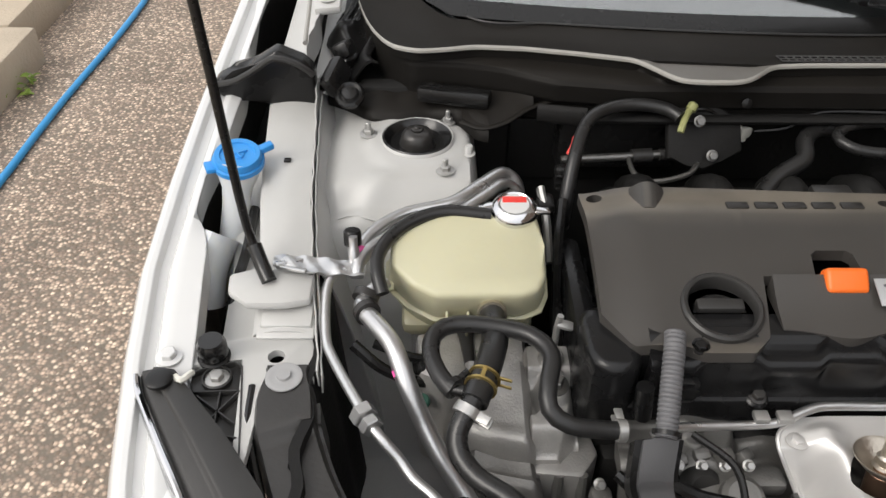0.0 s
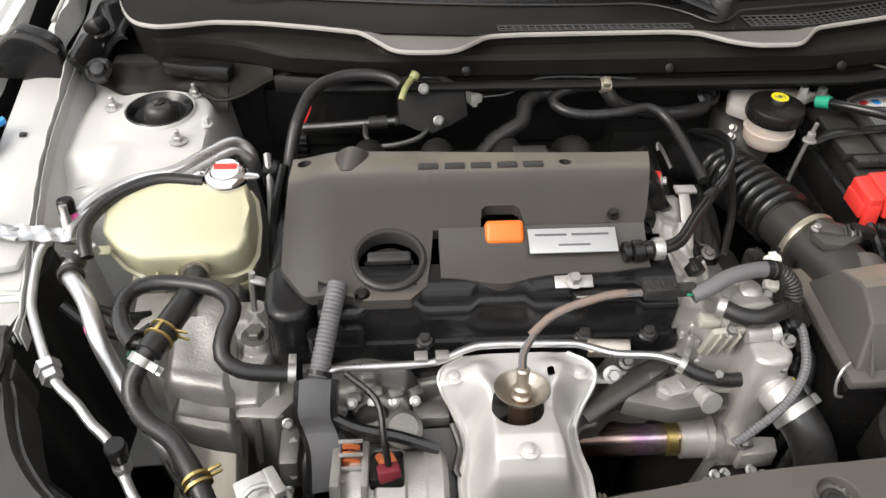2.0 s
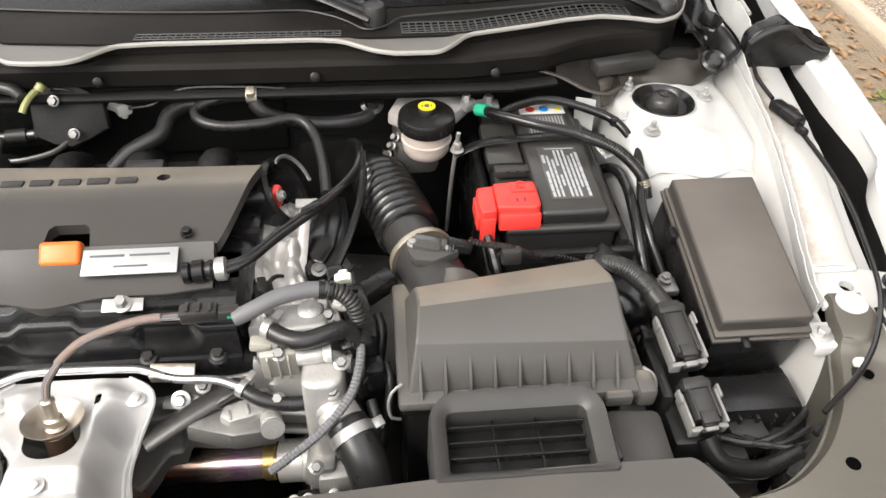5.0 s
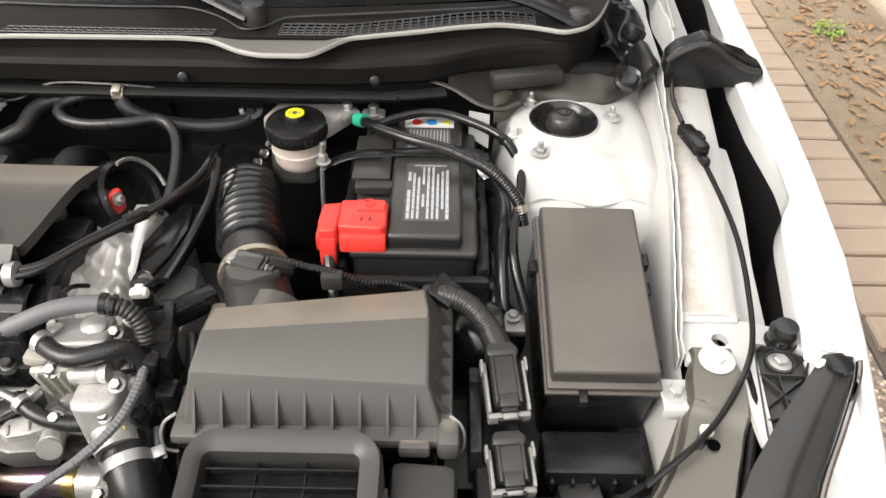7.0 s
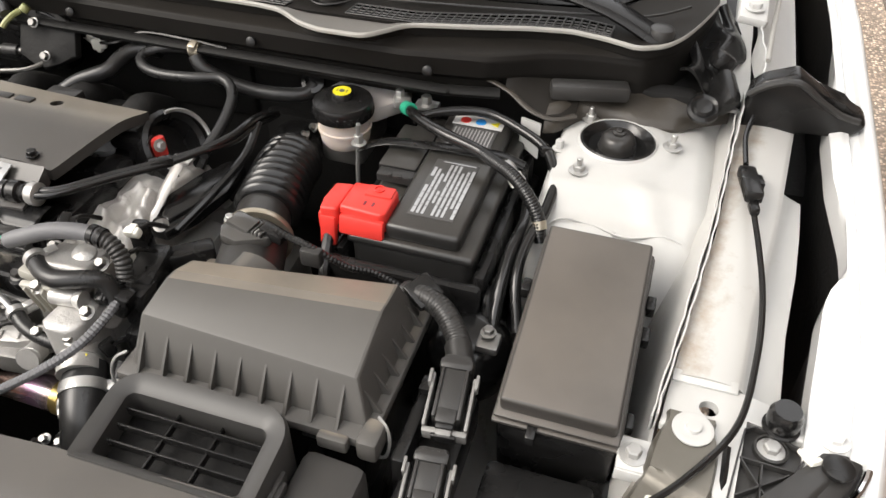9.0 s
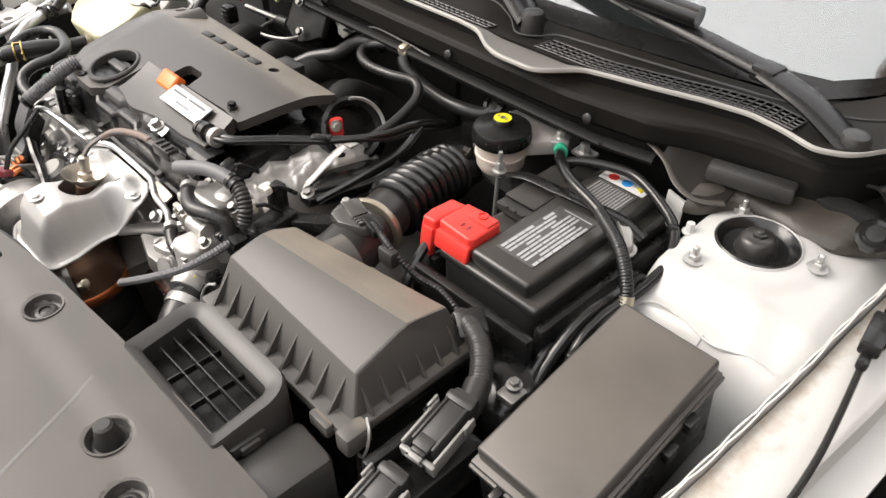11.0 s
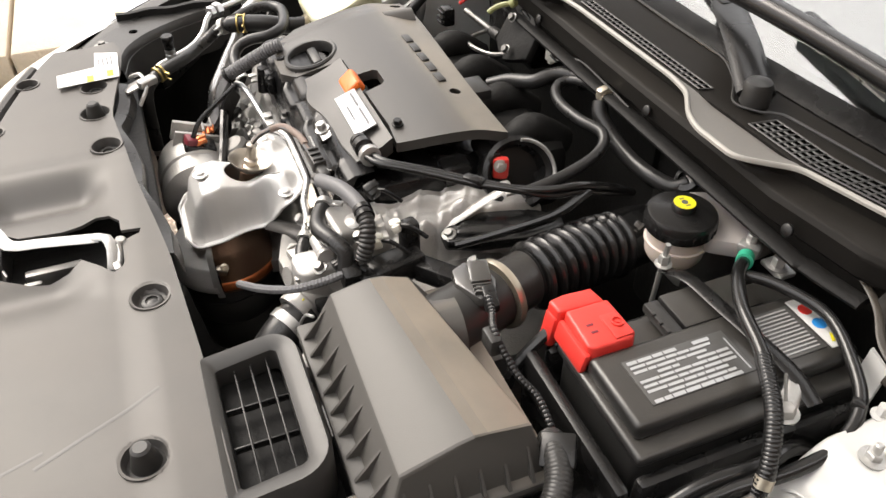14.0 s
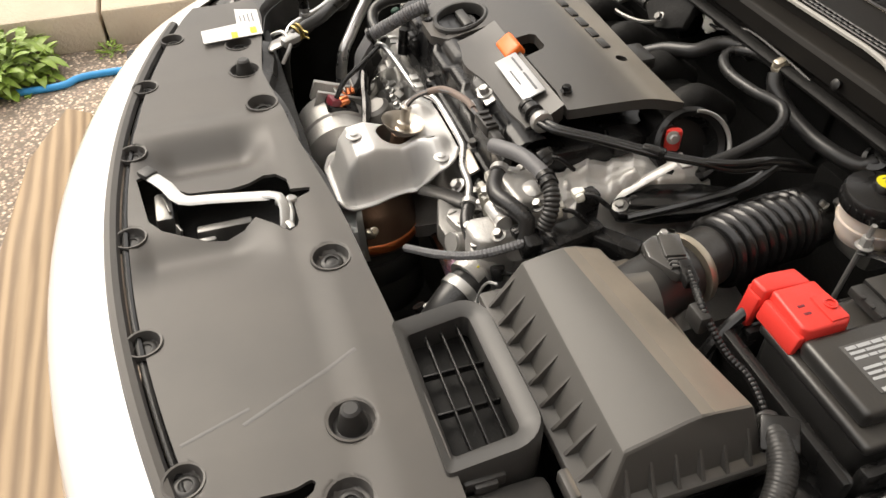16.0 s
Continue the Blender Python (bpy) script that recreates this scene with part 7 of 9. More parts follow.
for k in range(2):
    b = B()
    tube(b, [(-0.29 + 0.011 * k, -0.463, 0.789), (-0.286 + 0.011 * k, -0.472, 0.79), (-0.283 + 0.011 * k, -0.482, 0.785)], 0.004, 6)
    part("winding", b, COPPER, al, "lacquered copper winding")
b = B()
tube(b, [(-0.335, -0.425, 0.80), (-0.31, -0.432, 0.79), (-0.27, -0.44, 0.785), (-0.23, -0.45, 0.775)], 0.0065, 8)
part("cable", b, RUBBER, al)
b = B()
rbox(b, (-0.29, -0.405, 0.76), (0.05, 0.04, 0.03), 0.012)
lathe(b, [(0.02, 0), (0.02, 0.02), (0.015, 0.025)], (-0.265, -0.42, 0.762), (0, -0.4, 1), 20)
rbox(b, (-0.235, -0.40, 0.765), (0.04, 0.025, 0.02), 0.006)
part("housing", b, ALUD, al)
b = B()
tube(b, [(-0.215, -0.42, 0.775), (-0.208, -0.445, 0.765), (-0.214, -0.465, 0.76), (-0.206, -0.48, 0.75), (-0.225, -0.50, 0.735)], 0.0035, 8)
sheet(b, lambda u, v: (-0.245 + 0.035 * v, -0.42 - 0.09 * u, 0.768 - 0.05 * u), 8, 6, 0.003)
part("splash_plate", b, DARKPAINT, al)
b = B()
rbox(b, (-0.28, -0.484, 0.792), (0.022, 0.016, 0.014), 0.003, rot=(-20, 0, 10))
part("connector", b, MAROON, al, "maroon connector")
b = B()
tube(b, [(-0.28, -0.48, 0.797), (-0.284, -0.465, 0.82), (-0.29, -0.435, 0.84), (-0.32, -0.405, 0.845)], 0.0035, 8)
part("lead", b, PLAST, al)

b = B()
lathe(b, [(0.016, 0), (0.019, 0.003), (0.019, 0.03), (0.015, 0.036), (0, 0.037)], (-0.30, -0.385, 0.752), (0.15, -0.75, 0.5), 24)
part("solenoid", b, PLASTG, al)
b = B()
lathe(b, [(0.012, 0), (0.012, 0.02), (0.008, 0.024)], (-0.318, -0.385, 0.75), (-0.2, -0.6, 0.6), 18)
part("terminal_boot", b, RUBBER, al)
for k in range(4):
    b = B()
    rbox(b, (-0.315 + 0.021 * k, -0.388 + 0.004 * (k % 2), 0.781 + 0.003 * (k % 3)), (0.016, 0.012, 0.014), 0.003, rot=(20, 8 * k - 10, 12 * k))
    part("cast_lug", b, ALUD, al)
    b = B()
    hexnut(b, (-0.318 + 0.022 * k, -0.396, 0.784), 0.0042, 0.006, 0.0058, (0, -0.6, 0.8))
    part("bolt", b, STEEL, al)
b = B()
tube(b, [(-0.375, -0.40, 0.775), (-0.36, -0.42, 0.77), (-0.365, -0.45, 0.75), (-0.36, -0.48, 0.72)], 0.006, 8)
part("side_lead", b, RUBBER, al)
fw = thing("pipe_bracket", "dull plated bracket holding the coolant pipe to the cylinder head", "bracket", (-0.045, -0.366, 0.81))
b = B()
rbox(b, (-0.045, -0.362, 0.8215), (0.046, 0.014, 0.004), 0.0015, rot=(25, 0, -4))
rbox(b, (-0.045, -0.3685, 0.816), (0.046, 0.003, 0.012), 0.001, rot=(10, 0, -4))
part("plate", b, BRASS, fw)
b = B()
hexnut(b, (-0.04, -0.378, 0.792), 0.0065, 0.007, 0.010, (0, -0.7, 0.7))
part("bolt", b, STEEL, fw, "zinc-plated bolt")

# heat shield with the oxygen sensor
hs_ = thing("heat_shield", "stamped silver heat shield bolted over the exhaust manifold", "heat shield", (-0.148, -0.44, 0.7))


def half_w(y):
    return interp(y, [(-0.521, 0.036), (-0.517, 0.05), (-0.51, 0.061), (-0.498, 0.066), (-0.475, 0.066), (-0.455, 0.061), (-0.435, 0.059), (-0.42, 0.061), (-0.41, 0.066), (-0.402, 0.075), (-0.392, 0.083), (-0.38, 0.082), (-0.372, 0.074), (-0.365, 0.062), (-0.362, 0.056)])


def shield(u, v):
    y = -0.362 - 0.159 * u
    w = half_w(y)
    s = 2 * v - 1
    x = -0.145 + w * s
    top = interp(y, [(-0.521, 0.752), (-0.514, 0.753), (-0.508, 0.766), (-0.50, 0.795), (-0.488, 0.811), (-0.465, 0.815), (-0.43, 0.810), (-0.395, 0.812), (-0.362, 0.815)])
    hem = interp(y, [(-0.521, 0.751), (-0.50, 0.754), (-0.47, 0.757), (-0.44, 0.760), (-0.42, 0.761), (-0.412, 0.768), (-0.402, 0.789), (-0.392, 0.806), (-0.375, 0.811), (-0.362, 0.813)])
    # round shoulder, steep flank, a gutter and a flat hem
    fall = step01(abs(s), 0.48, 0.86)
    z = top + (hem - top) * fall
    z += (0.0035 * math.exp(-((abs(s) - 0.96) / 0.035) ** 2) - 0.003 * math.exp(-((abs(s) - 0.875) / 0.04) ** 2)) * (1 - step01(y, -0.415, -0.40))
    # shoulders beside the sensor and the flat pad round the lower bolt
    z += 0.011 * math.exp(-((abs(s) - 0.5) / 0.2) ** 2) * step01(y, -0.43, -0.4) * (1 - step01(y, -0.385, -0.366))
    z += 0.004 * step01(0.042 - abs(x + 0.148), 0, 0.018) * step01(y, -0.512, -0.497) * (1 - step01(y, -0.466, -0.44))
    return (x, y, z)


b = B()
sheet(b, shield, 110, 90, 0.0015)
cb = B()
lathe(cb, [(0.0265, -0.05), (0.0265, 0.05)], (-0.15, -0.427, 0.80), (0, 0, 1), 40)
rbox(cb, (-0.112, -0.392, 0.80), (0.007, 0.012, 0.1), 0.002)
part("stamping", carved(b, cb), SHIELD, hs_, angle=80)
b = B()
tube(b, [shield(k / 14, 0.0) for k in range(15)] + [shield(1, k / 10) for k in range(1, 11)] + [shield(1 - k / 14, 1.0) for k in range(1, 15)], 0.0021, 6, 0.005)
part("rolled_hem", b, SHIELD, hs_)
for x, y, z in ((-0.211, -0.388, 0.8105), (-0.079, -0.388, 0.8105), (-0.148, -0.484, 0.8185)):
    b = B()
    hexnut(b, (x, y, z), 0.0058, 0.003, 0.0098)
    part("bolt", b, SHIELD, hs_)
os_ = thing("oxygen_sensor", "browned steel oxygen sensor in a dished collar", "sensor", (-0.146, -0.415, 0.78))
b = B()
lathe(b, [(0.009, 0.0), (0.014, 0.001), (0.020, 0.005), (0.0255, 0.012), (0.0285, 0.0135), (0.0287, 0.0125), (0.0265, 0.010), (0.020, 0.0025), (0.014, -0.002), (0.009, -0.003)], (-0.146, -0.4205, 0.8155), (0, 0.22, 1), 44)
part("collar", b, BRASS, os_)
b = B()
lathe(b, [(0.013, -0.05), (0.013, -0.004), (0.0105, -0.001), (0.0105, 0.002)], (-0.146, -0.4205, 0.8155), (0, 0.2, 1), 20)
part("neck", b, RUST, os_, "rusty threaded neck")
b = B()
lathe(b, [(0.0105, 0), (0.0105, 0.004), (0.0075, 0.006), (0.009, 0.008), (0.009, 0.014), (0.007, 0.0155), (0.0062, 0.017), (0.0062, 0.032), (0.0068, 0.0325), (0.0068, 0.036), (0.005, 0.038)], (-0.146, -0.4195, 0.814), (0, 0.2, 1), 18)
part("body", b, BRASS, os_)
for k, m_ in enumerate((GREYT, SLEEVE, PLASTG)):
    b = B()
    o = 0.0025 * (k - 1)
    tube(b, [(-0.1465 + o, -0.412, 0.85), (-0.146 + o, -0.403, 0.86), (-0.138 + o, -0.392, 0.87), (-0.12, -0.377 + o, 0.883), (-0.082, -0.366 + o, 0.896), (-0.05, -0.362 + o, 0.90), (-0.024, -0.36 + o, 0.90)], 0.0018, 6)
    part("wire", b, m_, os_)
b = B()
tube(b, [(-0.137, -0.387, 0.871), (-0.12, -0.377, 0.883), (-0.10, -0.37, 0.8905), (-0.06, -0.363, 0.899), (-0.04, -0.3615, 0.9)], 0.0043, 10)
part("sleeve", b, SLEEVE, os_, "brownish braided sleeve")
b = B()
rbox(b, (-0.005, -0.358, 0.90), (0.036, 0.016, 0.015), 0.003, rot=(0, 0, 4))
rbox(b, (0.022, -0.357, 0.898), (0.022, 0.012, 0.012), 0.003, rot=(0, 0, 4))
for k in range(3):
    rbox(b, (-0.015 + 0.011 * k, -0.358, 0.9085), (0.004, 0.012, 0.003), 0.001)
part("plug", b, PLASTG, os_, "grey wiring plug")

# converter and heat tinted pipe below
cvt = thing("catalytic_converter", "catalytic converter with a rusty cone and bright flange", "converter", (-0.12, -0.49, 0.5))
CX, CY = -0.138, -0.476


def half_shell(a0, a1, r, prof):
    """A bulging half of the can, pressed from sheet."""
    def f(u, v):
        a = radians(a0 + (a1 - a0) * u)
        rr, z = interp(v, [(p[0], p[1]) for p in prof]) * r, interp(v, [(p[0], p[2]) for p in prof]) - 0.013
        return (CX + rr * math.cos(a), CY + rr * math.sin(a) - 0.1 * (z - 0.70), z)
    return f


b = B()
sheet(b, half_shell(-14, 178, 0.067, [(0, 0.5, 0.775), (0.2, 0.72, 0.768), (0.5, 0.93, 0.745), (0.8, 1.0, 0.712), (0.9, 1.04, 0.702), (1, 1.04, 0.692)]), 48, 20, 0.002)
part("rear_shell", b, RUST, cvt)
b = B()
sheet(b, half_shell(-14, 178, 0.071, [(0, 0.97, 0.708), (0.3, 1.0, 0.706), (0.7, 1.0, 0.697), (1, 0.95, 0.692)]), 48, 6, 0.002)
part("weld_rim", b, COPPER, cvt, "orange-browned weld rim")
b = B()
sheet(b, half_shell(178, 342, 0.074, [(0, 0.3, 0.748), (0.15, 0.62, 0.744), (0.45, 0.90, 0.730), (0.6, 0.98, 0.716), (0.75, 1.03, 0.703), (0.85, 1.0, 0.695), (1, 0.86, 0.688)]), 44, 24, 0.002)
part("front_shell", b, SHIELD, cvt, "silver half shell")
b = B()
sheet(b, half_shell(-21, -14, 0.074, [(0, 0.55, 0.772), (0.3, 0.86, 0.752), (0.7, 1.02, 0.716), (1, 1.0, 0.69)]), 4, 14, 0.004)
part("seam_flange", b, STEEL, cvt)
b = B()
rbox(b, (CX + 0.070, CY - 0.012, 0.719), (0.008, 0.012, 0.016), 0.002, rot=(0, 15, -10))
hexnut(b, (CX + 0.073, CY - 0.008, 0.725), 0.004, 0.004, 0.006, (0.8, 0, 0.6))
part("seam_clip", b, TAN, cvt, "tan clip on the seam")
b = B()
lathe(b, [(0.064, 0.0), (0.066, -0.02), (0.063, -0.024), (0.065, -0.030), (0.0655, -0.06), (0.062, -0.065), (0.064, -0.07), (0.064, -0.12), (0.05, -0.14)], (CX, CY, 0.677), (0, -0.1, 1), 40)
part("lower_can", b, PLASTG, cvt, "black lower can")
hp = thing("heat_tinted_pipe", "purple and straw heat-tinted steel pipe with a yellow ring", "pipe", (0.0, -0.39, 0.686))
b = B()
tube(b, [(-0.10, -0.386, 0.68), (-0.03, -0.388, 0.684), (0.05, -0.392, 0.689)], 0.019, 24)
part("tube", b, TINT, hp)
b = B()
lathe(b, [(0.019, 0), (0.0205, 0.001), (0.0205, 0.012), (0.019, 0.013)], (0.034, -0.3912, 0.688), (1, -0.04, 0.05), 24)
part("ring", b, GOLD, hp)
b = B()
lathe(b, [(0.019, 0), (0.024, 0.001), (0.024, 0.028), (0.027, 0.030), (0.027, 0.038)], (0.05, -0.392, 0.689), (1, -0.04, 0.05), 24)
part("socket", b, ALU, hp, "bright cast socket")

# aluminium coolant housing and gearbox at the end of the engine
th = thing("thermostat_housing", "cast aluminium coolant housing with ports and bolts", "housing", (0.09, -0.38, 0.6))
b = B()


def casting(x0, x1, y0, y1, z0, z1, seed, lumps, bump):
    """A cast block: rounded top with raised bosses and webs, falling sides."""
    rr = random.Random(seed)
    sp = [(rr.uniform(x0, x1), rr.uniform(y0, y1), rr.uniform(0.006, 0.013), rr.choice((-0.7, 1, 1))) for _ in range(lumps)]

    def fn(u, v):
        x, y = x0 + (x1 - x0) * u, y0 + (y1 - y0) * v
        e = step01(min(u, 1 - u), 0.0, 0.16) * step01(min(v, 1 - v), 0.0, 0.16)
        z = z0 + (z1 - z0) * e
        for cx, cy, r, k in sp:
            z += bump * k * e * (1 - step01(math.hypot(x - cx, y - cy), r * 0.7, r))
        z += bump * 0.7 * e * step01(abs(math.sin((x + 0.6 * y) * 95 + seed)), 0.86, 0.95)
        return (x, y, z)
    return fn


sheet(b, casting(0.028, 0.092, -0.376, -0.31, 0.74, 0.812, 3, 7, 0.008), 60, 60, 0.02)
part("casting", b, CAST, th, angle=50)
b = B()
prism(b, [(0.087, -0.412), (0.097, -0.42), (0.122, -0.418), (0.131, -0.408), (0.131, -0.37), (0.09, -0.366)], 0.66, 0.852, 0.006, 0.96, None, 3)
part("column", b, ALU, th, "pale machined column")
b = B()
sheet(b, casting(0.05, 0.125, -0.372, -0.30, 0.80, 0.862, 11, 8, 0.006), 60, 50, 0.02)
part("upper_casting", b, ALU, th, angle=50)
b = B()
rbox(b, (0.086, -0.352, 0.866), (0.056, 0.046, 0.03), 0.006, rot=(-14, 4, 8), seg=3)
for k in range(4):
    rbox(b, (0.066 + 0.013 * k, -0.376 + 0.0018 * k, 0.866), (0.0035, 0.010, 0.03), 0.0012, rot=(-14, 4, 8))
lathe(b, [(0.012, 0), (0.012, 0.004), (0.008, 0.007), (0, 0.007)], (0.098, -0.344, 0.879), (0.05, -0.25, 1), 20)
part("cover", b, CAST, th)
b = B()
lathe(b, [(0.02, 0), (0.02, 0.03), (0.018, 0.033), (0.0215, 0.036), (0.0215, 0.05)], (0.104, -0.385, 0.815), (0.42, -0.75, -0.22), 28)
part("outlet", b, ALU, th)
for p, ax, r, L in (((0.085, -0.385, 0.858), (1, 0.05, 0.05), 0.0085, 0.034), ((0.11, -0.37, 0.832), (0.9, -0.2, 0.1), 0.010, 0.03), ((0.118, -0.405, 0.79), (0.9, -0.3, 0.1), 0.009, 0.024), ((0.052, -0.402, 0.785), (0.2, -0.9, 0.3), 0.011, 0.02)):
    b = B()
    lathe(b, [(r, 0), (r, L * 0.7), (r * 0.85, L * 0.75), (r * 1.1, L * 0.85), (r * 1.1, L)], p, ax, 20)
    part("port", b, ALU, th)
b = B()
prism(b, [(0.082, -0.432), (0.09, -0.438), (0.115, -0.436), (0.118, -0.405), (0.085, -0.4)], 0.70, 0.735, 0.004, 0.94)
part("collar_flange", b, CAST, th)
b = B()
prism(b, [(0.095, -0.445), (0.14, -0.442), (0.145, -0.42), (0.1, -0.418)], 0.70, 0.728, 0.004, 0.95)
part("outlet_flange", b, ALU, th)
for p in ((0.128, -0.392, 0.854), (0.068, -0.383, 0.862), (0.116, -0.345, 0.872), (0.062, -0.4, 0.812), (0.096, -0.437, 0.742), (0.118, -0.412, 0.835), (0.058, -0.34, 0.874)):
    b = B()
    hexnut(b, p, 0.0055, 0.006, 0.0078, (0, -0.45, 0.9))
    part("bolt", b, BOLTM, th)
b = B()
rbox(b, (0.066, -0.378, 0.842), (0.036, 0.008, 0.05), 0.003, rot=(14, 0, 6))
for k in range(3):
    rbox(b, (0.056 + 0.010 * k, -0.3835, 0.842), (0.002, 0.006, 0.044), 0.0006, rot=(14, 0, 6))
rbox(b, (0.05, -0.37, 0.864), (0.022, 0.014, 0.012), 0.003, rot=(0, 10, 0))
part("gasket_plate", b, PALEY, th, "yellowed plastic plate")
for k in range(2):
    b = B()
    z0, y0 = 0.782 - 0.022 * k, -0.37 - 0.008 * k
    tube(b, [(-0.06 + 0.012 * k, y0, z0 - 0.004), (-0.01, y0 - 0.008, z0), (0.05, y0 - 0.014, z0 - 0.006), (0.09, y0 - 0.016, z0 - 0.010)], 0.0075 - 0.0008 * k, 10, flat=0.55)
    part("cast_web", b, ALUD if k % 2 else CAST, th)
b = B()
sheet(b, casting(0.075, 0.14, -0.45, -0.40, 0.6, 0.675, 21, 7, 0.008), 50, 30, 0.02)
part("lower_flange", b, CAST, th, angle=50)
b = B()
rbox(b, (0.092, -0.448, 0.69), (0.042, 0.024, 0.026), 0.006)
tube(b, [(0.06, -0.462, 0.705), (0.068, -0.455, 0.685), (0.07, -0.45, 0.65)], 0.008, 10)
part("sensor_plug", b, PLAST, th)
for k in range(5):
    b = B()
    hexnut(b, (0.07 + 0.014 * k, -0.452 + 0.004 * (k % 2), 0.706 - 0.005 * (k % 3)), 0.0042, 0.006, 0.006, (0, -0.5, 0.85))
    part("bolt", b, STEEL, th)

gx = thing("gearbox", "dull aluminium gearbox top deep beside the engine", "gearbox", (0.16, -0.25, 0.3))
b = B()
prism(b, [(0.05, -0.34), (0.15, -0.36), (0.23, -0.30), (0.22, -0.08), (0.08, -0.06), (0.05, -0.15)], 0.35, 0.73, 0.03, 0.9)
part("case", b, ALUD, gx)
b = B()
prism(b, [(0.055, -0.33), (0.13, -0.33), (0.15, -0.25), (0.14, -0.15), (0.06, -0.14)], 0.66, 0.79, 0.015, 0.88)
part("top_cover", b, ALU, gx)
b = B()
tube(b, [(0.086, -0.155, 0.868), (0.084, -0.19, 0.852), (0.078, -0.24, 0.822), (0.072, -0.27, 0.805)], 0.0068, 8, flat=0.3)
rbox(b, (0.088, -0.158, 0.868), (0.026, 0.014, 0.004), 0.001)
part("strap", b, ALU, gx, "bright steel strap")
b = B()
prism(b, [(0.088, -0.243), (0.068, -0.188), (0.087, -0.137), (0.108, -0.094), (0.133, -0.10), (0.139, -0.153), (0.129, -0.207), (0.112, -0.245)], 0.818, 0.832, 0.004, 0.98)
prism(b, [(0.093, -0.225), (0.078, -0.188), (0.094, -0.142), (0.112, -0.106), (0.124, -0.108), (0.128, -0.153), (0.119, -0.202), (0.107, -0.232)], 0.828, 0.837, 0.003, 0.96)
part("arm_bracket", b, RUBBER, gx, "black bracket arm")
b = B()
rbox(b, (0.142, -0.315, 0.842), (0.032, 0.062, 0.03), 0.005, rot=(0, 0, 12))
rbox(b, (0.124, -0.292, 0.862), (0.018, 0.020, 0.046), 0.004, rot=(0, 0, 12))
rbox(b, (0.165, -0.275, 0.838), (0.05, 0.022, 0.024), 0.004, rot=(0, 0, 40))
rbox(b, (0.128, -0.302, 0.884), (0.010, 0.008, 0.010), 0.002)
part("harness_tray", b, PLAST, gx)
b = B()
hexnut(b, (0.101, -0.236, 0.8325), 0.0055, 0.004, 0.009, (0.1, -0.3, 0.9))
part("bolt", b, BOLTM, gx)

gc = thing("grey_loom", "thick grey taped wiring loom over the coolant housing", "wiring loom", (0.09, -0.35, 0.86))
b = B()
tube(b, [(0.028, -0.362, 0.894), (0.045, -0.358, 0.90), (0.07, -0.348, 0.906), (0.10, -0.34, 0.906), (0.118, -0.338, 0.903)], 0.0085, 12)
part("sleeve", b, GREYT, gc)
b = B()
tube(b, [(0.114, -0.338, 0.904), (0.13, -0.339, 0.898), (0.142, -0.344, 0.885), (0.146, -0.352, 0.868)], 0.0082, 12, ridge=0.0018, pitch=0.0045)
part("corrugated_end", b, PLASTG, gc)
b = B()
clampring(b, (0.112, -0.338, 0.904), (1, 0, -0.1), 0.0088, 0.006, False)
clampring(b, (0.12, -0.338, 0.902), (1, 0, -0.2), 0.0088, 0.004, False)
part("tape", b, PLAST, gc)
b = B()
for k in range(3):
    tube(b, [(0.022, -0.358 - 0.003 * k, 0.898), (0.03, -0.362, 0.895)], 0.0014, 5)
part("wire", b, GREEN, gc)
hr = thing("heater_hose", "black moulded heater hose with a spring clamp", "hose", (0.1, -0.375, 0.86))
b = B()
tube(b, [(0.058, -0.366, 0.882), (0.075, -0.378, 0.88), (0.095, -0.383, 0.88), (0.12, -0.374, 0.88), (0.135, -0.366, 0.874), (0.142, -0.37, 0.855)], 0.0092, 12)
part("hose", b, HOSEM, hr)
b = B()
clampring(b, (0.06, -0.367, 0.882), (0.8, -0.5, 0), 0.0095, 0.008)
part("clamp", b, STEEL, hr, "bright spring clamp")
pipe_thing("grey_lead", "thin grey corrugated lead drooping across the coolant housing", [(0.148, -0.36, 0.86), (0.146, -0.392, 0.852), (0.135, -0.425, 0.842), (0.108, -0.452, 0.828), (0.075, -0.468, 0.81), (0.058, -0.474, 0.80)], 0.0045, GREYT, "wiring", 8, ridge=0.0008, pitch=0.004)
b = B()
rbox(b, (0.145, -0.365, 0.85), (0.022, 0.02, 0.03), 0.004, rot=(0, 20, 0))
rbox(b, (0.15, -0.345, 0.83), (0.03, 0.03, 0.05), 0.006)
rbox(b, (0.16, -0.37, 0.80), (0.02, 0.025, 0.05), 0.005)
solo("loom_bracket", b, PLAST, "black plastic loom bracket between housing and air box", "bracket", (0.15, -0.36, 0.77))
rh = thing("radiator_hose", "thick black radiator hose with a bright clamp", "hose", (0.14, -0.46, 0.7))
b = B()
tube(b, [(0.125, -0.415, 0.80), (0.138, -0.44, 0.792), (0.15, -0.463, 0.775), (0.156, -0.485, 0.74), (0.155, -0.49, 0.68)], 0.0215, 18)
part("hose", b, HOSEM, rh)
b = B()
clampring(b, (0.136, -0.436, 0.793), (0.45, -0.85, -0.3), 0.022, 0.011)
part("clamp", b, STEEL, rh, "bright spring clamp")
b = B()
rbox(b, (0.131, -0.418, 0.822), (0.008, 0.006, 0.002), 0.0005, rot=(30, 0, 0))
part("paint_dot", b, YELLOW, rh, "yellow paint dot")

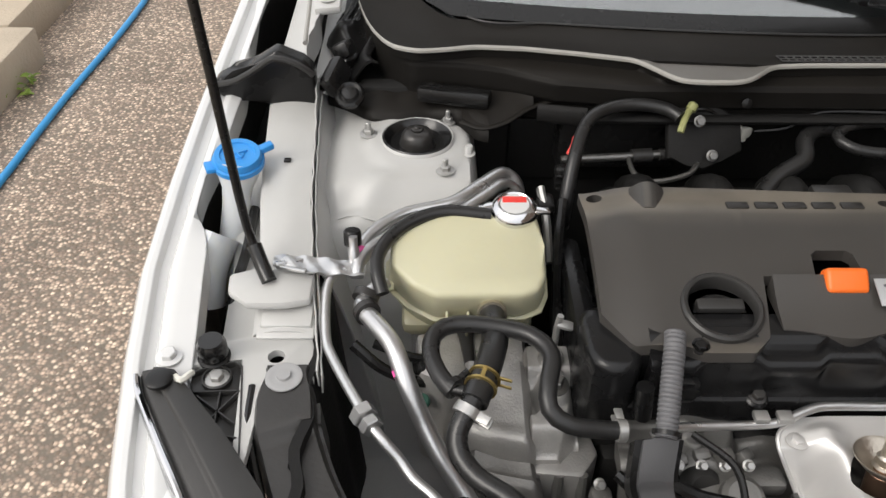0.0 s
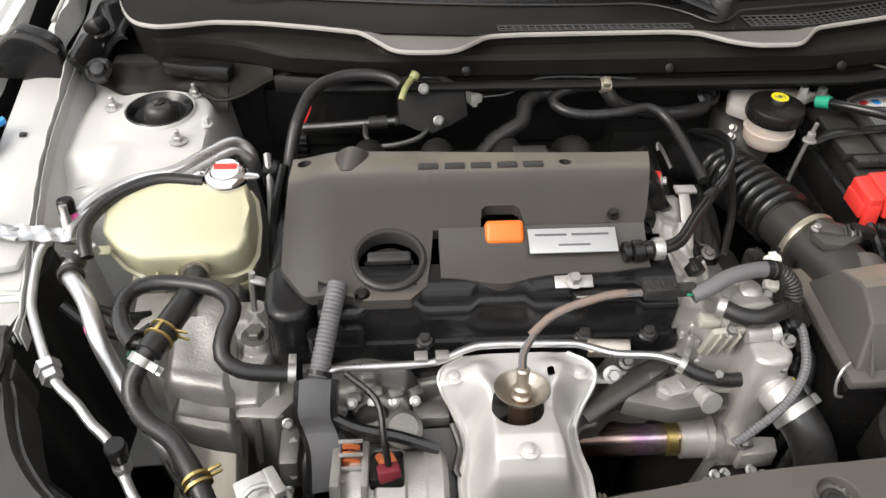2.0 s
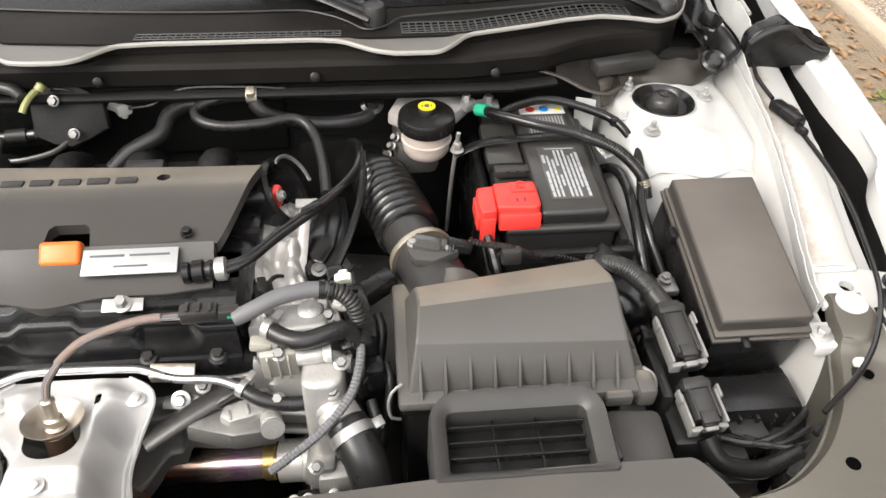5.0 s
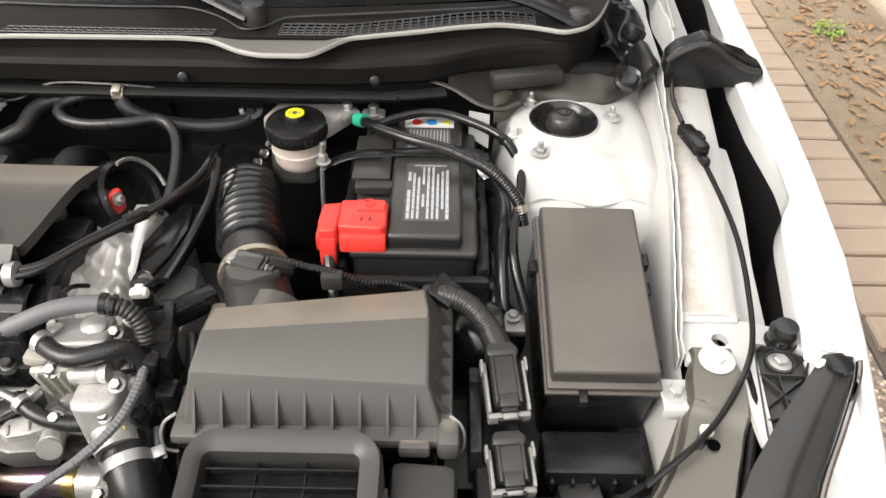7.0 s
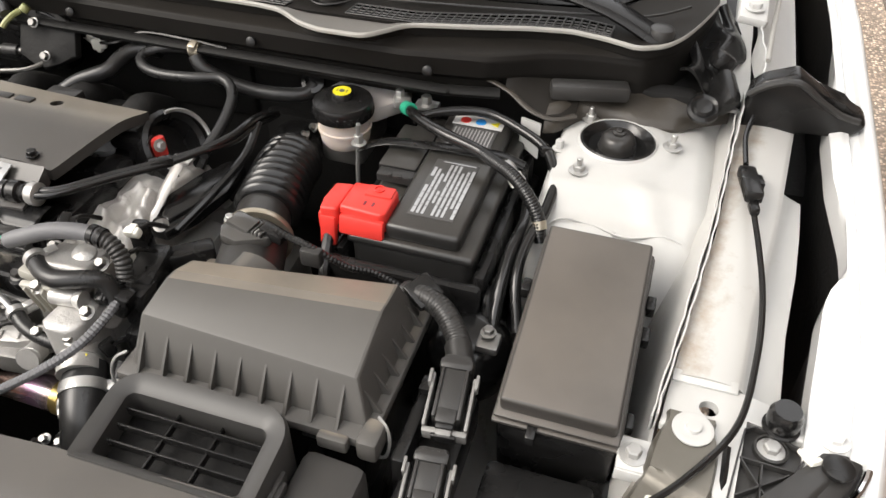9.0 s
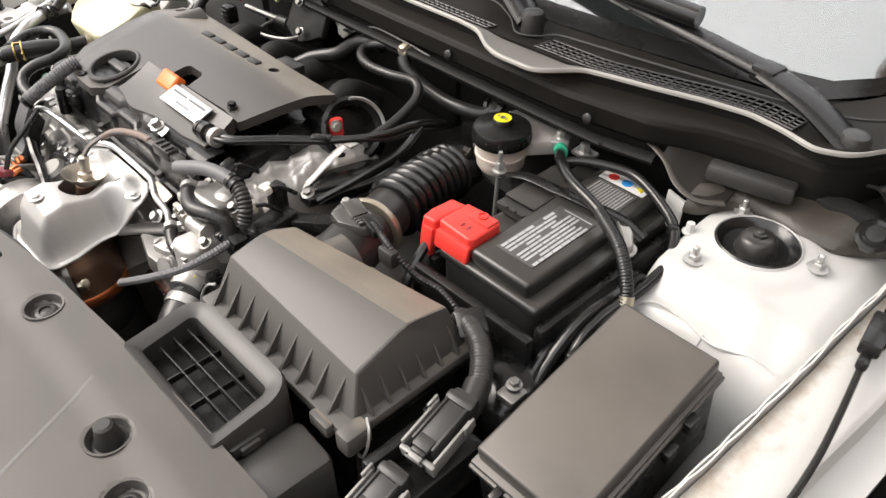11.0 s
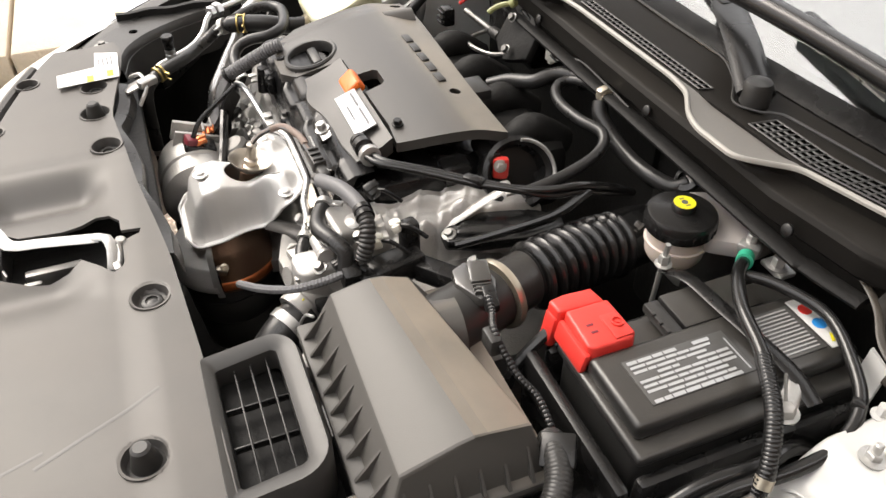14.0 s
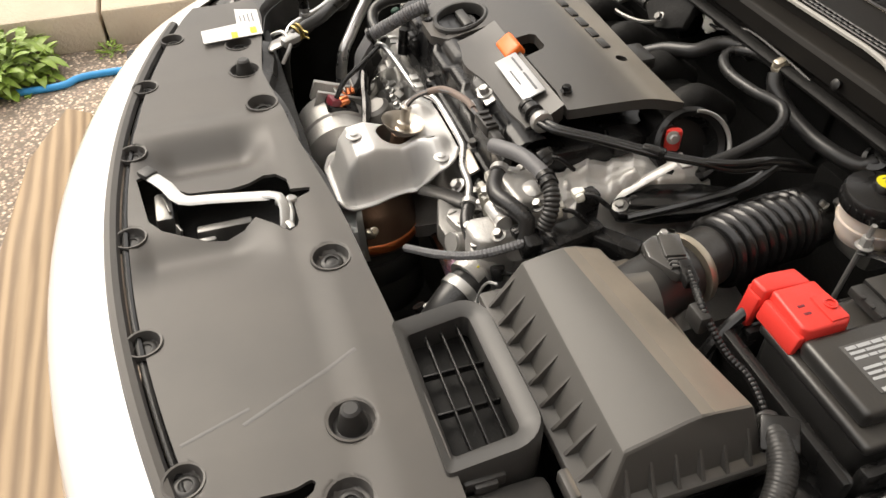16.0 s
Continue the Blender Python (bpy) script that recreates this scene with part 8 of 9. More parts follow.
for k, (p, r_, d_) in enumerate((((0.155, -0.40, 0.80), 0.006, 0.05), ((0.172, -0.36, 0.81), 0.005, 0.06), ((0.165, -0.30, 0.82), 0.007, 0.05))):
    pipe_thing("coolant_lead", "short black hose dropping beside the air box", [p, (p[0] + 0.004, p[1] - 0.02, p[2] - 0.01), (p[0] - 0.004, p[1] - 0.045, p[2] - d_), (p[0] - 0.01, p[1] - 0.05, p[2] - d_ - 0.06)], r_, HOSEM, "hose", 10)
hk = thing("sensor_cluster", "cluster of small black sensors and pale plugs on the coolant housing", "sensors", (0.1, -0.4, 0.79))
for k, (c, sz, mm) in enumerate((((0.142, -0.398, 0.815), (0.014, 0.012, 0.016), PLAST), ((0.135, -0.375, 0.86), (0.014, 0.012, 0.012), PLAST), ((0.128, -0.33, 0.872), (0.016, 0.012, 0.012), CLIPW), ((0.05, -0.31, 0.88), (0.018, 0.014, 0.014), PLAST), ((0.132, -0.31, 0.89), (0.018, 0.010, 0.010), CLIPW))):
    b = B()
    rbox(b, c, sz, 0.003, rot=(15, 13 * k % 40 - 20, 37 * k % 60 - 30))
    rbox(b, (c[0], c[1], c[2] + sz[2] * 0.45), (sz[0] * 0.5, sz[1] * 1.25, sz[2] * 0.35), 0.0015, rot=(15, 13 * k % 40 - 20, 37 * k % 60 - 30))
    part("plug", b, mm, hk)
    b = B()
    tube(b, [c, (c[0] + 0.01, c[1] + 0.012, c[2] + 0.004), (c[0] + 0.016, c[1] + 0.03, c[2] - 0.012)], 0.0026, 7)
    part("lead", b, PLAST, hk)

# ---- hoses and pipes behind the engine ----
vl = thing("vapour_lines", "pair of thin black vapour lines crossing the gearbox", "pipe", (0.08, -0.2, 0.86))
for k in range(2):
    o = 0.008 * k
    b = B()
    tube(b, [(0.012, -0.296 - o, 0.902), (0.035, -0.286 - o, 0.903), (0.065, -0.245 - o, 0.9), (0.10, -0.2 - o, 0.896), (0.128, -0.168 - o * 0.6, 0.897), (0.148, -0.135, 0.9 - o), (0.153, -0.10, 0.9 - o), (0.15, -0.06, 0.885 - o), (0.14, -0.02, 0.86)], 0.0046 - 0.0006 * k, 10)
    part("line", b, RUBBER, vl)
b = B()
rbox(b, (0.098, -0.205, 0.897), (0.012, 0.026, 0.012), 0.003, rot=(0, 0, -48))
part("spacer_clip", b, PLAST, vl)
b = B()
tube(b, [(0.155, -0.09, 0.892), (0.155, -0.13, 0.87), (0.14, -0.19, 0.85), (0.12, -0.235, 0.83)], 0.005, 8)
part("line", b, RUBBER, vl)

pc = thing("purge_hose", "black rubber purge hose with a yellow clip, looped behind the engine", "hose", (0.03, -0.02, 0.85))
b = B()
tube(b, [(0.055, 0.012, 0.916), (0.017, 0.008, 0.917), (-0.03, 0.008, 0.912), (-0.055, -0.008, 0.906), (-0.045, -0.027, 0.902), (-0.015, -0.037, 0.9), (0.032, -0.036, 0.902), (0.072, -0.026, 0.902), (0.095, -0.045, 0.893), (0.107, -0.095, 0.882), (0.112, -0.15, 0.875)], 0.0068, 12)
part("hose", b, HOSEM, pc)
b = B()
rbox(b, (0.017, 0.006, 0.918), (0.012, 0.014, 0.024), 0.003, rot=(20, 0, 0))
lathe(b, [(0.0072, -0.007), (0.010, -0.007), (0.010, 0.007), (0.0072, 0.007)], (0.017, 0.008, 0.917), (1, 0, 0), 16)
part("clip", b, TAN, pc, "pale brass clip")
pb_ = thing("booster_hose", "thick black vacuum hose to the brake booster", "hose", (0.1, 0.01, 0.85))
b = B()
tube(b, [(0.02, 0.0, 0.912), (0.03, -0.005, 0.9), (0.06, -0.002, 0.884), (0.10, 0.0, 0.876), (0.14, 0.006, 0.874), (0.165, 0.018, 0.874), (0.172, 0.03, 0.882)], 0.0095, 12)
part("hose", b, HOSEM, pb_)
b = B()
lathe(b, [(0.016, 0), (0.016, 0.006), (0.010, 0.008), (0.010, 0.003), (0, 0.003)], (0.172, 0.03, 0.885), (0, -0.7, 0.7), 20)
part("grommet", b, RUBBER, pb_)
pipe_thing("breather_hose", "black moulded breather hose behind the engine cover", [(-0.045, 0.016, 0.902), (-0.07, 0.014, 0.902), (-0.09, -0.004, 0.897), (-0.097, -0.03, 0.888), (-0.115, -0.042, 0.882), (-0.135, -0.052, 0.875), (-0.155, -0.07, 0.862)], 0.0105, HOSEM, "hose")
b = B()
tube(b, [(-0.40, -0.115, 0.845), (-0.396, -0.10, 0.88), (-0.386, -0.068, 0.915), (-0.367, -0.026, 0.936), (-0.337, -0.002, 0.94), (-0.30, 0.006, 0.94), (-0.268, -0.002, 0.938), (-0.255, -0.014, 0.934)], 0.008, 12)
lh = thing("evap_hose", "black hose arching up behind the engine to a yellow-green clip", "hose", (-0.35, 0.0, 0.84))
part("hose", b, HOSEM, lh)
b = B()
tube(b, [(-0.242, -0.003, 0.937), (-0.248, -0.012, 0.934), (-0.253, -0.022, 0.928), (-0.256, -0.028, 0.922)], 0.0042, 8)
lathe(b, [(0.0065, 0), (0.0065, 0.008), (0.004, 0.01)], (-0.24, 0.0, 0.936), (0.5, 0.5, 0.6), 12)
part("clip", b, CLIPY, lh, "yellow-green nylon clip")
b = B()
tube(b, [(-0.39, -0.006, 0.868), (-0.3, 0.0, 0.87), (-0.215, 0.008, 0.872)], 0.0055, 10)
tube(b, [(-0.305, -0.002, 0.87), (-0.303, -0.03, 0.866), (-0.292, -0.045, 0.864), (-0.27, -0.046, 0.864), (-0.235, -0.033, 0.866), (-0.218, -0.012, 0.87)], 0.0035, 8)
fr_ = thing("fuel_rail_pipe", "grey steel pipe with a bent bright branch behind the engine", "pipe", (-0.3, 0.0, 0.85))
part("tube", b, BOLTM, fr_)
b = B()
tube(b, [(-0.30, 0.0, 0.87), (-0.275, 0.002, 0.8705)], 0.009, 10)
tube(b, [(-0.265, 0.002, 0.871), (-0.215, 0.008, 0.872)], 0.0075, 10)
part("sleeve", b, PLASTG, fr_)

sv = thing("solenoid_unit", "black bracket plate with two bright bolts on the firewall", "bracket", (-0.22, 0.02, 0.85))
b = B()
m = Matrix(((1, 0, 0, 0), (0, 0.5, -0.866, 0.01), (0, 0.866, 0.5, 0.895), (0, 0, 0, 1)))
prism(b, [(-0.262, 0.01), (-0.255, 0.036), (-0.24, 0.042), (-0.2, 0.036), (-0.17, 0.02), (-0.165, -0.02), (-0.19, -0.032), (-0.215, -0.045), (-0.235, -0.035), (-0.26, -0.03)], 0.0, 0.012, 0.003, 0.97, m)
part("plate", b, DARK, sv)
for p in ((-0.226, -0.002, 0.922), (-0.207, -0.02, 0.884)):
    b = B()
    hexnut(b, p, 0.0058, 0.005, 0.0072, (0, -0.8, 0.5))
    part("bolt", b, BOLTM, sv, "grey bolt")
b = B()
rbox(b, (-0.175, 0.035, 0.897), (0.036, 0.016, 0.018), 0.005, rot=(10, 12, -18))
rbox(b, (-0.156, 0.03, 0.89), (0.02, 0.018, 0.018), 0.004, rot=(0, 0, 30))
rbox(b, (-0.155, 0.026, 0.882), (0.008, 0.008, 0.010), 0.002)
part("connector", b, CLIPW, sv, "pale nylon connector")
b = B()
tube(b, [(-0.23, 0.012, 0.93), (-0.215, 0.012, 0.93), (-0.18, 0.02, 0.91)], 0.0022, 6)
tube(b, [(-0.145, 0.02, 0.895), (-0.11, 0.012, 0.905), (-0.07, 0.02, 0.922), (0.01, 0.015, 0.925), (0.06, 0.014, 0.922)], 0.0022, 6)
part("thin_pipe", b, PLAST, sv, "thin black pipe")
b = B()
rbox(b, (-0.31, 0.045, 0.915), (0.055, 0.004, 0.014), 0.001, rot=(-25, 0, 0))
part("label", b, LABELG, sv, "plain grey label")
b = B()
rbox(b, (-0.31, 0.055, 0.87), (0.16, 0.04, 0.09), 0.01)
part("actuator_box", b, PLAST, sv)
b = B()
tube(b, [(-0.385, -0.02, 0.885), (-0.379, -0.012, 0.893), (-0.376, -0.004, 0.9)], 0.003, 6)
part("red_wire", b, RED, sv, "red wire end")
b = B()
rbox(b, (-0.39, -0.04, 0.865), (0.024, 0.02, 0.03), 0.004)
for k in range(3):
    rbox(b, (-0.39, -0.052, 0.856 + 0.009 * k), (0.022, 0.004, 0.003), 0.001)
part("plug", b, PLAST, sv)
# manifold and small dark parts behind the cover
b = B()
rbox(b, (-0.17, -0.07, 0.80), (0.36, 0.09, 0.1), 0.02)
im = thing("intake_manifold", "black intake manifold hidden behind the engine cover", "manifold", (-0.17, -0.07, 0.75))
part("plenum", b, DARK, im)
for k in range(4):
    b = B()
    tube(b, [(-0.30 + 0.09 * k, -0.11, 0.83), (-0.30 + 0.09 * k, -0.07, 0.86), (-0.30 + 0.09 * k, -0.02, 0.83)], 0.022, 12)
    part("runner", b, DARK, im)
b = B()
tube(b, [(-0.402, -0.11, 0.88), (-0.41, -0.16, 0.855), (-0.413, -0.2, 0.82), (-0.412, -0.24, 0.78)], 0.006, 8, flat=1.5)
rbox(b, (-0.42, -0.10, 0.862), (0.02, 0.03, 0.03), 0.005)
solo("side_loom", b, PLAST, "black wiring loom down the end of the engine", "wiring", (-0.41, -0.17, 0.76))
b = B()
tube(b, [(-0.425, -0.085, 0.88), (-0.42, -0.12, 0.86), (-0.418, -0.16, 0.83)], 0.005, 8, flat=1.8)
solo("silver_strap", b, STEEL, "bright steel strap beside the coolant tank", "strap", (-0.42, -0.12, 0.82))

# throttle end of the cover
tb_ = thing("throttle_body", "dark throttle body with a red lug and a painted ring highlight", "throttle body", (0.07, -0.16, 0.8))
b = B()
lathe(b, [(0.045, -0.04), (0.045, 0.0), (0.04, 0.004), (0.034, 0.0), (0.03, -0.02)], (0.062, -0.13, 0.865), (0.8, -0.1, 0.5), 36)
part("bore", b, PLAST, tb_)
b = B()
# pale steel crescent drawn as the highlight on the black ring's edge
a0 = turn_to((0.075, -0.132, 0.873), (0.8, -0.1, 0.5))
tube(b, [a0 @ Vector((0.040 * math.cos(t), 0.040 * math.sin(t), 0)) for t in (-0.5, -0.3, -0.1, 0.1, 0.3, 0.5, 0.7, 0.9, 1.1, 1.3, 1.5)], 0.0026, 8, flat=0.7)
part("ring_highlight", b, STEEL, tb_, "pale crescent drawn as the highlight on a black ring")
b = B()
tube(b, [(0.0, -0.155, 0.878), (0.03, -0.155, 0.878), (0.05, -0.155, 0.878)], 0.012, 14)
part("dark_barrel", b, PLAST, tb_)
b = B()
rbox(b, (0.052, -0.150, 0.872), (0.011, 0.02, 0.03), 0.005, rot=(0, 0, -25))
part("red_lug", b, RED, tb_, "red plastic lug")
b = B()
hexnut(b, (0.057, -0.153, 0.878), 0.005, 0.005, 0.008, (1, -0.3, 0.3))
part("bolt", b, STEEL, tb_)
b = B()
rbox(b, (0.022, -0.196, 0.862), (0.034, 0.04, 0.026), 0.008)
part("coil_loom", b, PLAST, tb_)

# ---- brake reservoir ----
br = thing("brake_reservoir", "milky brake fluid reservoir with a black cap and yellow mark", "brake reservoir", (0.241, -0.033, 0.84))
b = B()
lathe(b, [(0.02, -0.004), (0.027, -0.002), (0.0305, 0.004), (0.031, 0.010), (0.031, 0.017), (0.0335, 0.018), (0.0335, 0.021), (0.0315, 0.022), (0.0315, 0.037)], (0.241, -0.033, 0.852), seg=36)
part("bowl", b, MILK, br)
b = B()
prism(b, [(0.19, 0.0), (0.21, 0.05), (0.30, 0.055), (0.305, 0.02), (0.275, -0.02), (0.225, -0.03)], 0.872, 0.892, 0.005, 0.97)
part("rear_chamber", b, PALEG, br, "grey translucent rear chamber")
b = B()
lathe(b, [(0.036, 0), (0.037, 0.002), (0.037, 0.016), (0.0355, 0.019), (0.032, 0.0205), (0.0155, 0.0215), (0.0128, 0.0225), (0.0122, 0.0285), (0.0110, 0.030), (0, 0.030)], (0.241, -0.033, 0.889), seg=48)
cap = part("cap", b, PLAST, br, "black screw cap")
for k in range(28):
    a = k * math.tau / 28
    b = B()
    rbox(b, (0.241 + 0.0368 * math.cos(a), -0.033 + 0.0368 * math.sin(a), 0.8955), (0.0018, 0.0028, 0.009), 0.0004, rot=(0, 0, math.degrees(a)), seg=1)
    part("grip_rib", b, PLAST, cap)
b = B()
lathe(b, [(0.0112, 0.030), (0.0112, 0.0307), (0, 0.0307)], (0.241, -0.033, 0.889), seg=30)
mk = part("mark", b, YELLOW, cap, "yellow printed mark")
b = B()
lathe(b, [(0.0022, 0.0307), (0.0034, 0.0307), (0.0034, 0.0311), (0.0022, 0.0311)], (0.241, -0.033, 0.889), seg=24)
for dx in (-0.006, 0.006):
    rbox(b, (0.241 + dx, -0.033, 0.9199), (0.0014, 0.005, 0.0004), 0)
part("print", b, INK, mk)
b = B()
rbox(b, (0.23, 0.02, 0.83), (0.06, 0.10, 0.05), 0.012)
part("master_cylinder", b, ALUD, br)
b = B()
for k in range(3):
    hexnut(b, (0.19 + 0.006 * k, -0.04 + 0.014 * k, 0.85 + 0.004 * k), 0.0045, 0.006, 0.006, (-0.6, -0.5, 0.6))
tube(b, [(0.195, -0.05, 0.85), (0.17, -0.04, 0.84), (0.15, 0.0, 0.82)], 0.003, 6)
part("pipe_union", b, BOLTM, br, "grey brake pipe unions")

# ---- intake duct, bellows and air flow sensor ----
it = thing("intake_tube", "black corrugated intake tube with a clamp and air flow sensor", "intake duct", (0.2, -0.17, 0.78))
axis = [(0.178, -0.06, 0.8228), (0.186, -0.10, 0.831), (0.199, -0.15, 0.837), (0.209, -0.192, 0.8405)]
b = B()
tube(b, axis, 0.034, 36, ridge=0.013, pitch=0.0150)
part("bellows", b, RUBBER, it, "corrugated rubber bellows")
b = B()
tube(b, [(0.15, 0.0, 0.80), (0.166, -0.03, 0.816), (0.178, -0.065, 0.8235)], 0.036, 24)
part("rear_elbow", b, RUBBER, it)
b = B()
tube(b, [(0.2054, -0.1862, 0.8395), (0.2154, -0.2162, 0.8405), (0.2254, -0.2462, 0.8415)], 0.031, 28)
part("cuff", b, DARKPAINT, it, "dark steel sleeve")
b = B()
lathe(b, [(0.03, -0.004), (0.0385, -0.004), (0.0395, 0), (0.0385, 0.004), (0.03, 0.004)], (0.2199, -0.2292, 0.8410), (0.32, -0.95, 0.02), 36)
part("clamp", b, TAN, it, "tan hose clamp")
b = B()
tube(b, [(0.2214, -0.2362, 0.8415), (0.2334, -0.2712, 0.8415), (0.2474, -0.3162, 0.8395)], 0.034, 28, r2=0.036)
part("sensor_pipe", b, PLASTG, it)
b = B()
prism(b, [(0.200, -0.262), (0.208, -0.244), (0.236, -0.240), (0.262, -0.252), (0.258, -0.268), (0.228, -0.282), (0.208, -0.278)], 0.8695, 0.8815, 0.003, 0.97)
rbox(b, (0.2234, -0.2542, 0.8825), (0.030, 0.022, 0.008), 0.003, rot=(0, 6, -14))
for k in range(4):
    rbox(b, (0.2374 + 0.005 * k, -0.2582 - 0.001 * k, 0.8835), (0.002, 0.018, 0.006), 0.0005, rot=(0, 6, -14), seg=1)
part("air_flow_sensor", b, SENSPL, it, "glossy dark grey sensor plate")
for dx in (-0.018, 0.02):
    b = B()
    hexnut(b, (0.2254 + dx, -0.2582 - dx * 0.25, 0.8805 - dx * 0.1), 0.0045, 0.004, 0.006)
    part("screw", b, STEEL, it)
b = B()
rbox(b, (0.2594, -0.2582, 0.8805), (0.028, 0.014, 0.012), 0.003, rot=(0, 10, -10))
part("plug", b, PLAST, it)

# ---- air filter box ----
ab = thing("air_filter_box", "dark grey-brown plastic air filter box with a ribbed lid", "air filter box", (0.3, -0.38, 0.7))
b = B()
# lid: a straight front ridge, a soft slanting crest and a fall to the back
LID = [((0.192, -0.422, 0.836), (0.424, -0.420, 0.836)), ((0.200, -0.3995, 0.885), (0.411, -0.4035, 0.878)),
       ((0.204, -0.373, 0.8945), (0.411, -0.352, 0.8945)), ((0.205, -0.362, 0.897), (0.411, -0.340, 0.8965)), ((0.205, -0.350, 0.896), (0.411, -0.328, 0.8945)),
       ((0.204, -0.322, 0.884), (0.405, -0.286, 0.879)), ((0.196, -0.292, 0.836), (0.424, -0.276, 0.836))]
nl = len(LID)
add(b, [p for p, q in LID] + [q for p, q in LID], [(i, i + 1, nl + i + 1, nl + i) for i in range(nl - 1)] + [tuple(range(nl)), tuple(range(nl, 2 * nl)), (0, nl - 1, 2 * nl - 1, nl)])
bmesh.ops.recalc_face_normals(b, faces=b.faces)
bmesh.ops.bevel(b, geom=[e for e in b.edges if not (e.verts[0].index % nl in (2, 3, 4) and e.verts[1].index == e.verts[0].index + nl)], offset=0.0028, segments=2, profile=0.5, affect="EDGES")
part("lid_top", b, BOXPL, ab, angle=14)
for k in range(9):
    b = B()
    x = 0.204 + 0.0245 * k
    add(b, [(x - 0.0016, -0.414, 0.837), (x + 0.0016, -0.414, 0.837), (x + 0.0016, -0.4315, 0.838), (x - 0.0016, -0.4315, 0.838), (x - 0.001, -0.405, 0.872), (x + 0.001, -0.405, 0.872)],
        [(0, 1, 2, 3), (0, 3, 4), (1, 5, 2), (3, 2, 5, 4), (0, 4, 5, 1)])
    part("rib", b, BOXPL, ab)
for k in range(6):
    b = B()
    y = -0.402 + 0.0215 * k
    add(b, [(0.418, y - 0.0016, 0.837), (0.418, y + 0.0016, 0.837), (0.4315, y + 0.0016, 0.838), (0.4315, y - 0.0016, 0.838), (0.414, y - 0.001, 0.866), (0.414, y + 0.001, 0.866)],
        [(0, 1, 2, 3), (0, 3, 4), (1, 5, 2), (3, 2, 5, 4), (0, 4, 5, 1)])
    part("rib", b, BOXPL, ab)
b = B()
rbox(b, (0.308, -0.352, 0.831), (0.252, 0.166, 0.013), 0.004)
part("lid_rim", b, BOXPL, ab)
b = B()
rbox(b, (0.308, -0.352, 0.819), (0.246, 0.158, 0.012), 0.003)
prism(b, [(0.188, -0.42), (0.42, -0.42), (0.42, -0.285), (0.188, -0.285)], 0.60, 0.82, 0.012, 1.0)
part("base", b, PLAST, ab)
b = B()
rbox(b, (0.305, -0.4355, 0.834), (0.036, 0.0016, 0.0022), 0.0005)
part("printed_mark", b, LABELG, ab)
for sx, p in ((-1, (0.18, -0.418, 0.828)), (1, (0.437, -0.412, 0.824))):
    b = B()
    tube(b, [(p[0] - 0.006 * sx, p[1] + 0.002, p[2] + 0.018), (p[0] + 0.004 * sx, p[1] - 0.004, p[2] + 0.013), (p[0] + 0.008 * sx, p[1] - 0.010, p[2]), (p[0] + 0.005 * sx, p[1] - 0.014, p[2] - 0.014), (p[0] - 0.004 * sx, p[1] - 0.012, p[2] - 0.02)], 0.0016, 6, 0.004)
    part("wire_clip", b, STEEL, ab, "bright wire clip")
b = B()
rbox(b, (0.40, -0.438, 0.831), (0.028, 0.01, 0.016), 0.003)
rbox(b, (0.43, -0.425, 0.828), (0.02, 0.03, 0.026), 0.005)
part("hinge_lug", b, BOXPL, ab)
b = B()
tube(b, [(0.248, -0.318, 0.841), (0.249, -0.288, 0.841)], 0.036, 28)
part("outlet", b, BOXPL, ab)
b = B()
rbox(b, (0.313, -0.281, 0.884), (0.022, 0.012, 0.02), 0.003)
part("cable_clip", b, PLASTG, ab, "grey cable clip")

# intake scoop in front of the box
isc = thing("intake_scoop", "dark plastic intake scoop with a barred opening", "intake scoop", (0.29, -0.49, 0.75))


def ringpts(x0, x1, y0, y1, r, n=7, front=0.004):
    out = []
    for cx, cy, a0, rr in ((x1 - front, y0 + front, -90, front), (x1 - r, y1 - r, 0, r), (x0 + r, y1 - r, 90, r), (x0 + front, y0 + front, 180, front)):
        for k in range(n):
            a = radians(a0 + 90 * k / (n - 1))
            out.append((cx + rr * math.cos(a), cy + rr * math.sin(a)))
    return out


outer, inner = ringpts(0.207, 0.376, -0.531, -0.440, 0.032), ringpts(0.223, 0.356, -0.519, -0.461, 0.008)
b = B()
vs, fs = [], []
n = len(outer)


def rise(y):
    return 0.010 * step01(y, -0.51, -0.45)


for ring, dz in ((outer, -0.055), (outer, -0.004), ([(a[0] * 0.85 + c[0] * 0.15, a[1] * 0.85 + c[1] * 0.15) for a, c in zip(outer, inner)], 0.003), ([(a[0] * 0.35 + c[0] * 0.65, a[1] * 0.35 + c[1] * 0.65) for a, c in zip(outer, inner)], 0.001), (inner, -0.004), (inner, -0.03)):
    vs += [(x, y, 0.852 + dz + rise(y)) for x, y in ring]
for i in range(5):
    for k in range(n):
        k2 = (k + 1) % n
        fs.append((i * n + k, i * n + k2, (i + 1) * n + k2, (i + 1) * n + k))
add(b, vs, fs)
part("rim", b, SCOOPPL, isc, angle=30)
# solid black block under the bars, put there for the opening's deep shade
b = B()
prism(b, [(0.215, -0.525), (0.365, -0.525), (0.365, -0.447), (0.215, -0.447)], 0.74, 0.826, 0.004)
part("throat_shade", b, DARK, isc)
for k in range(3):
    b = B()
    y = -0.502 + 0.015 * k
    rbox(b, (0.289, y, 0.840 + rise(y) * 0.7), (0.128, 0.0018, 0.009), 0.0005)
    part("bar", b, PLAST, isc)
for k in range(2):
    b = B()
    rbox(b, (0.268 + 0.042 * k, -0.487, 0.838), (0.0018, 0.06, 0.008), 0.0005)
    part("bar", b, PLAST, isc)
b = B()
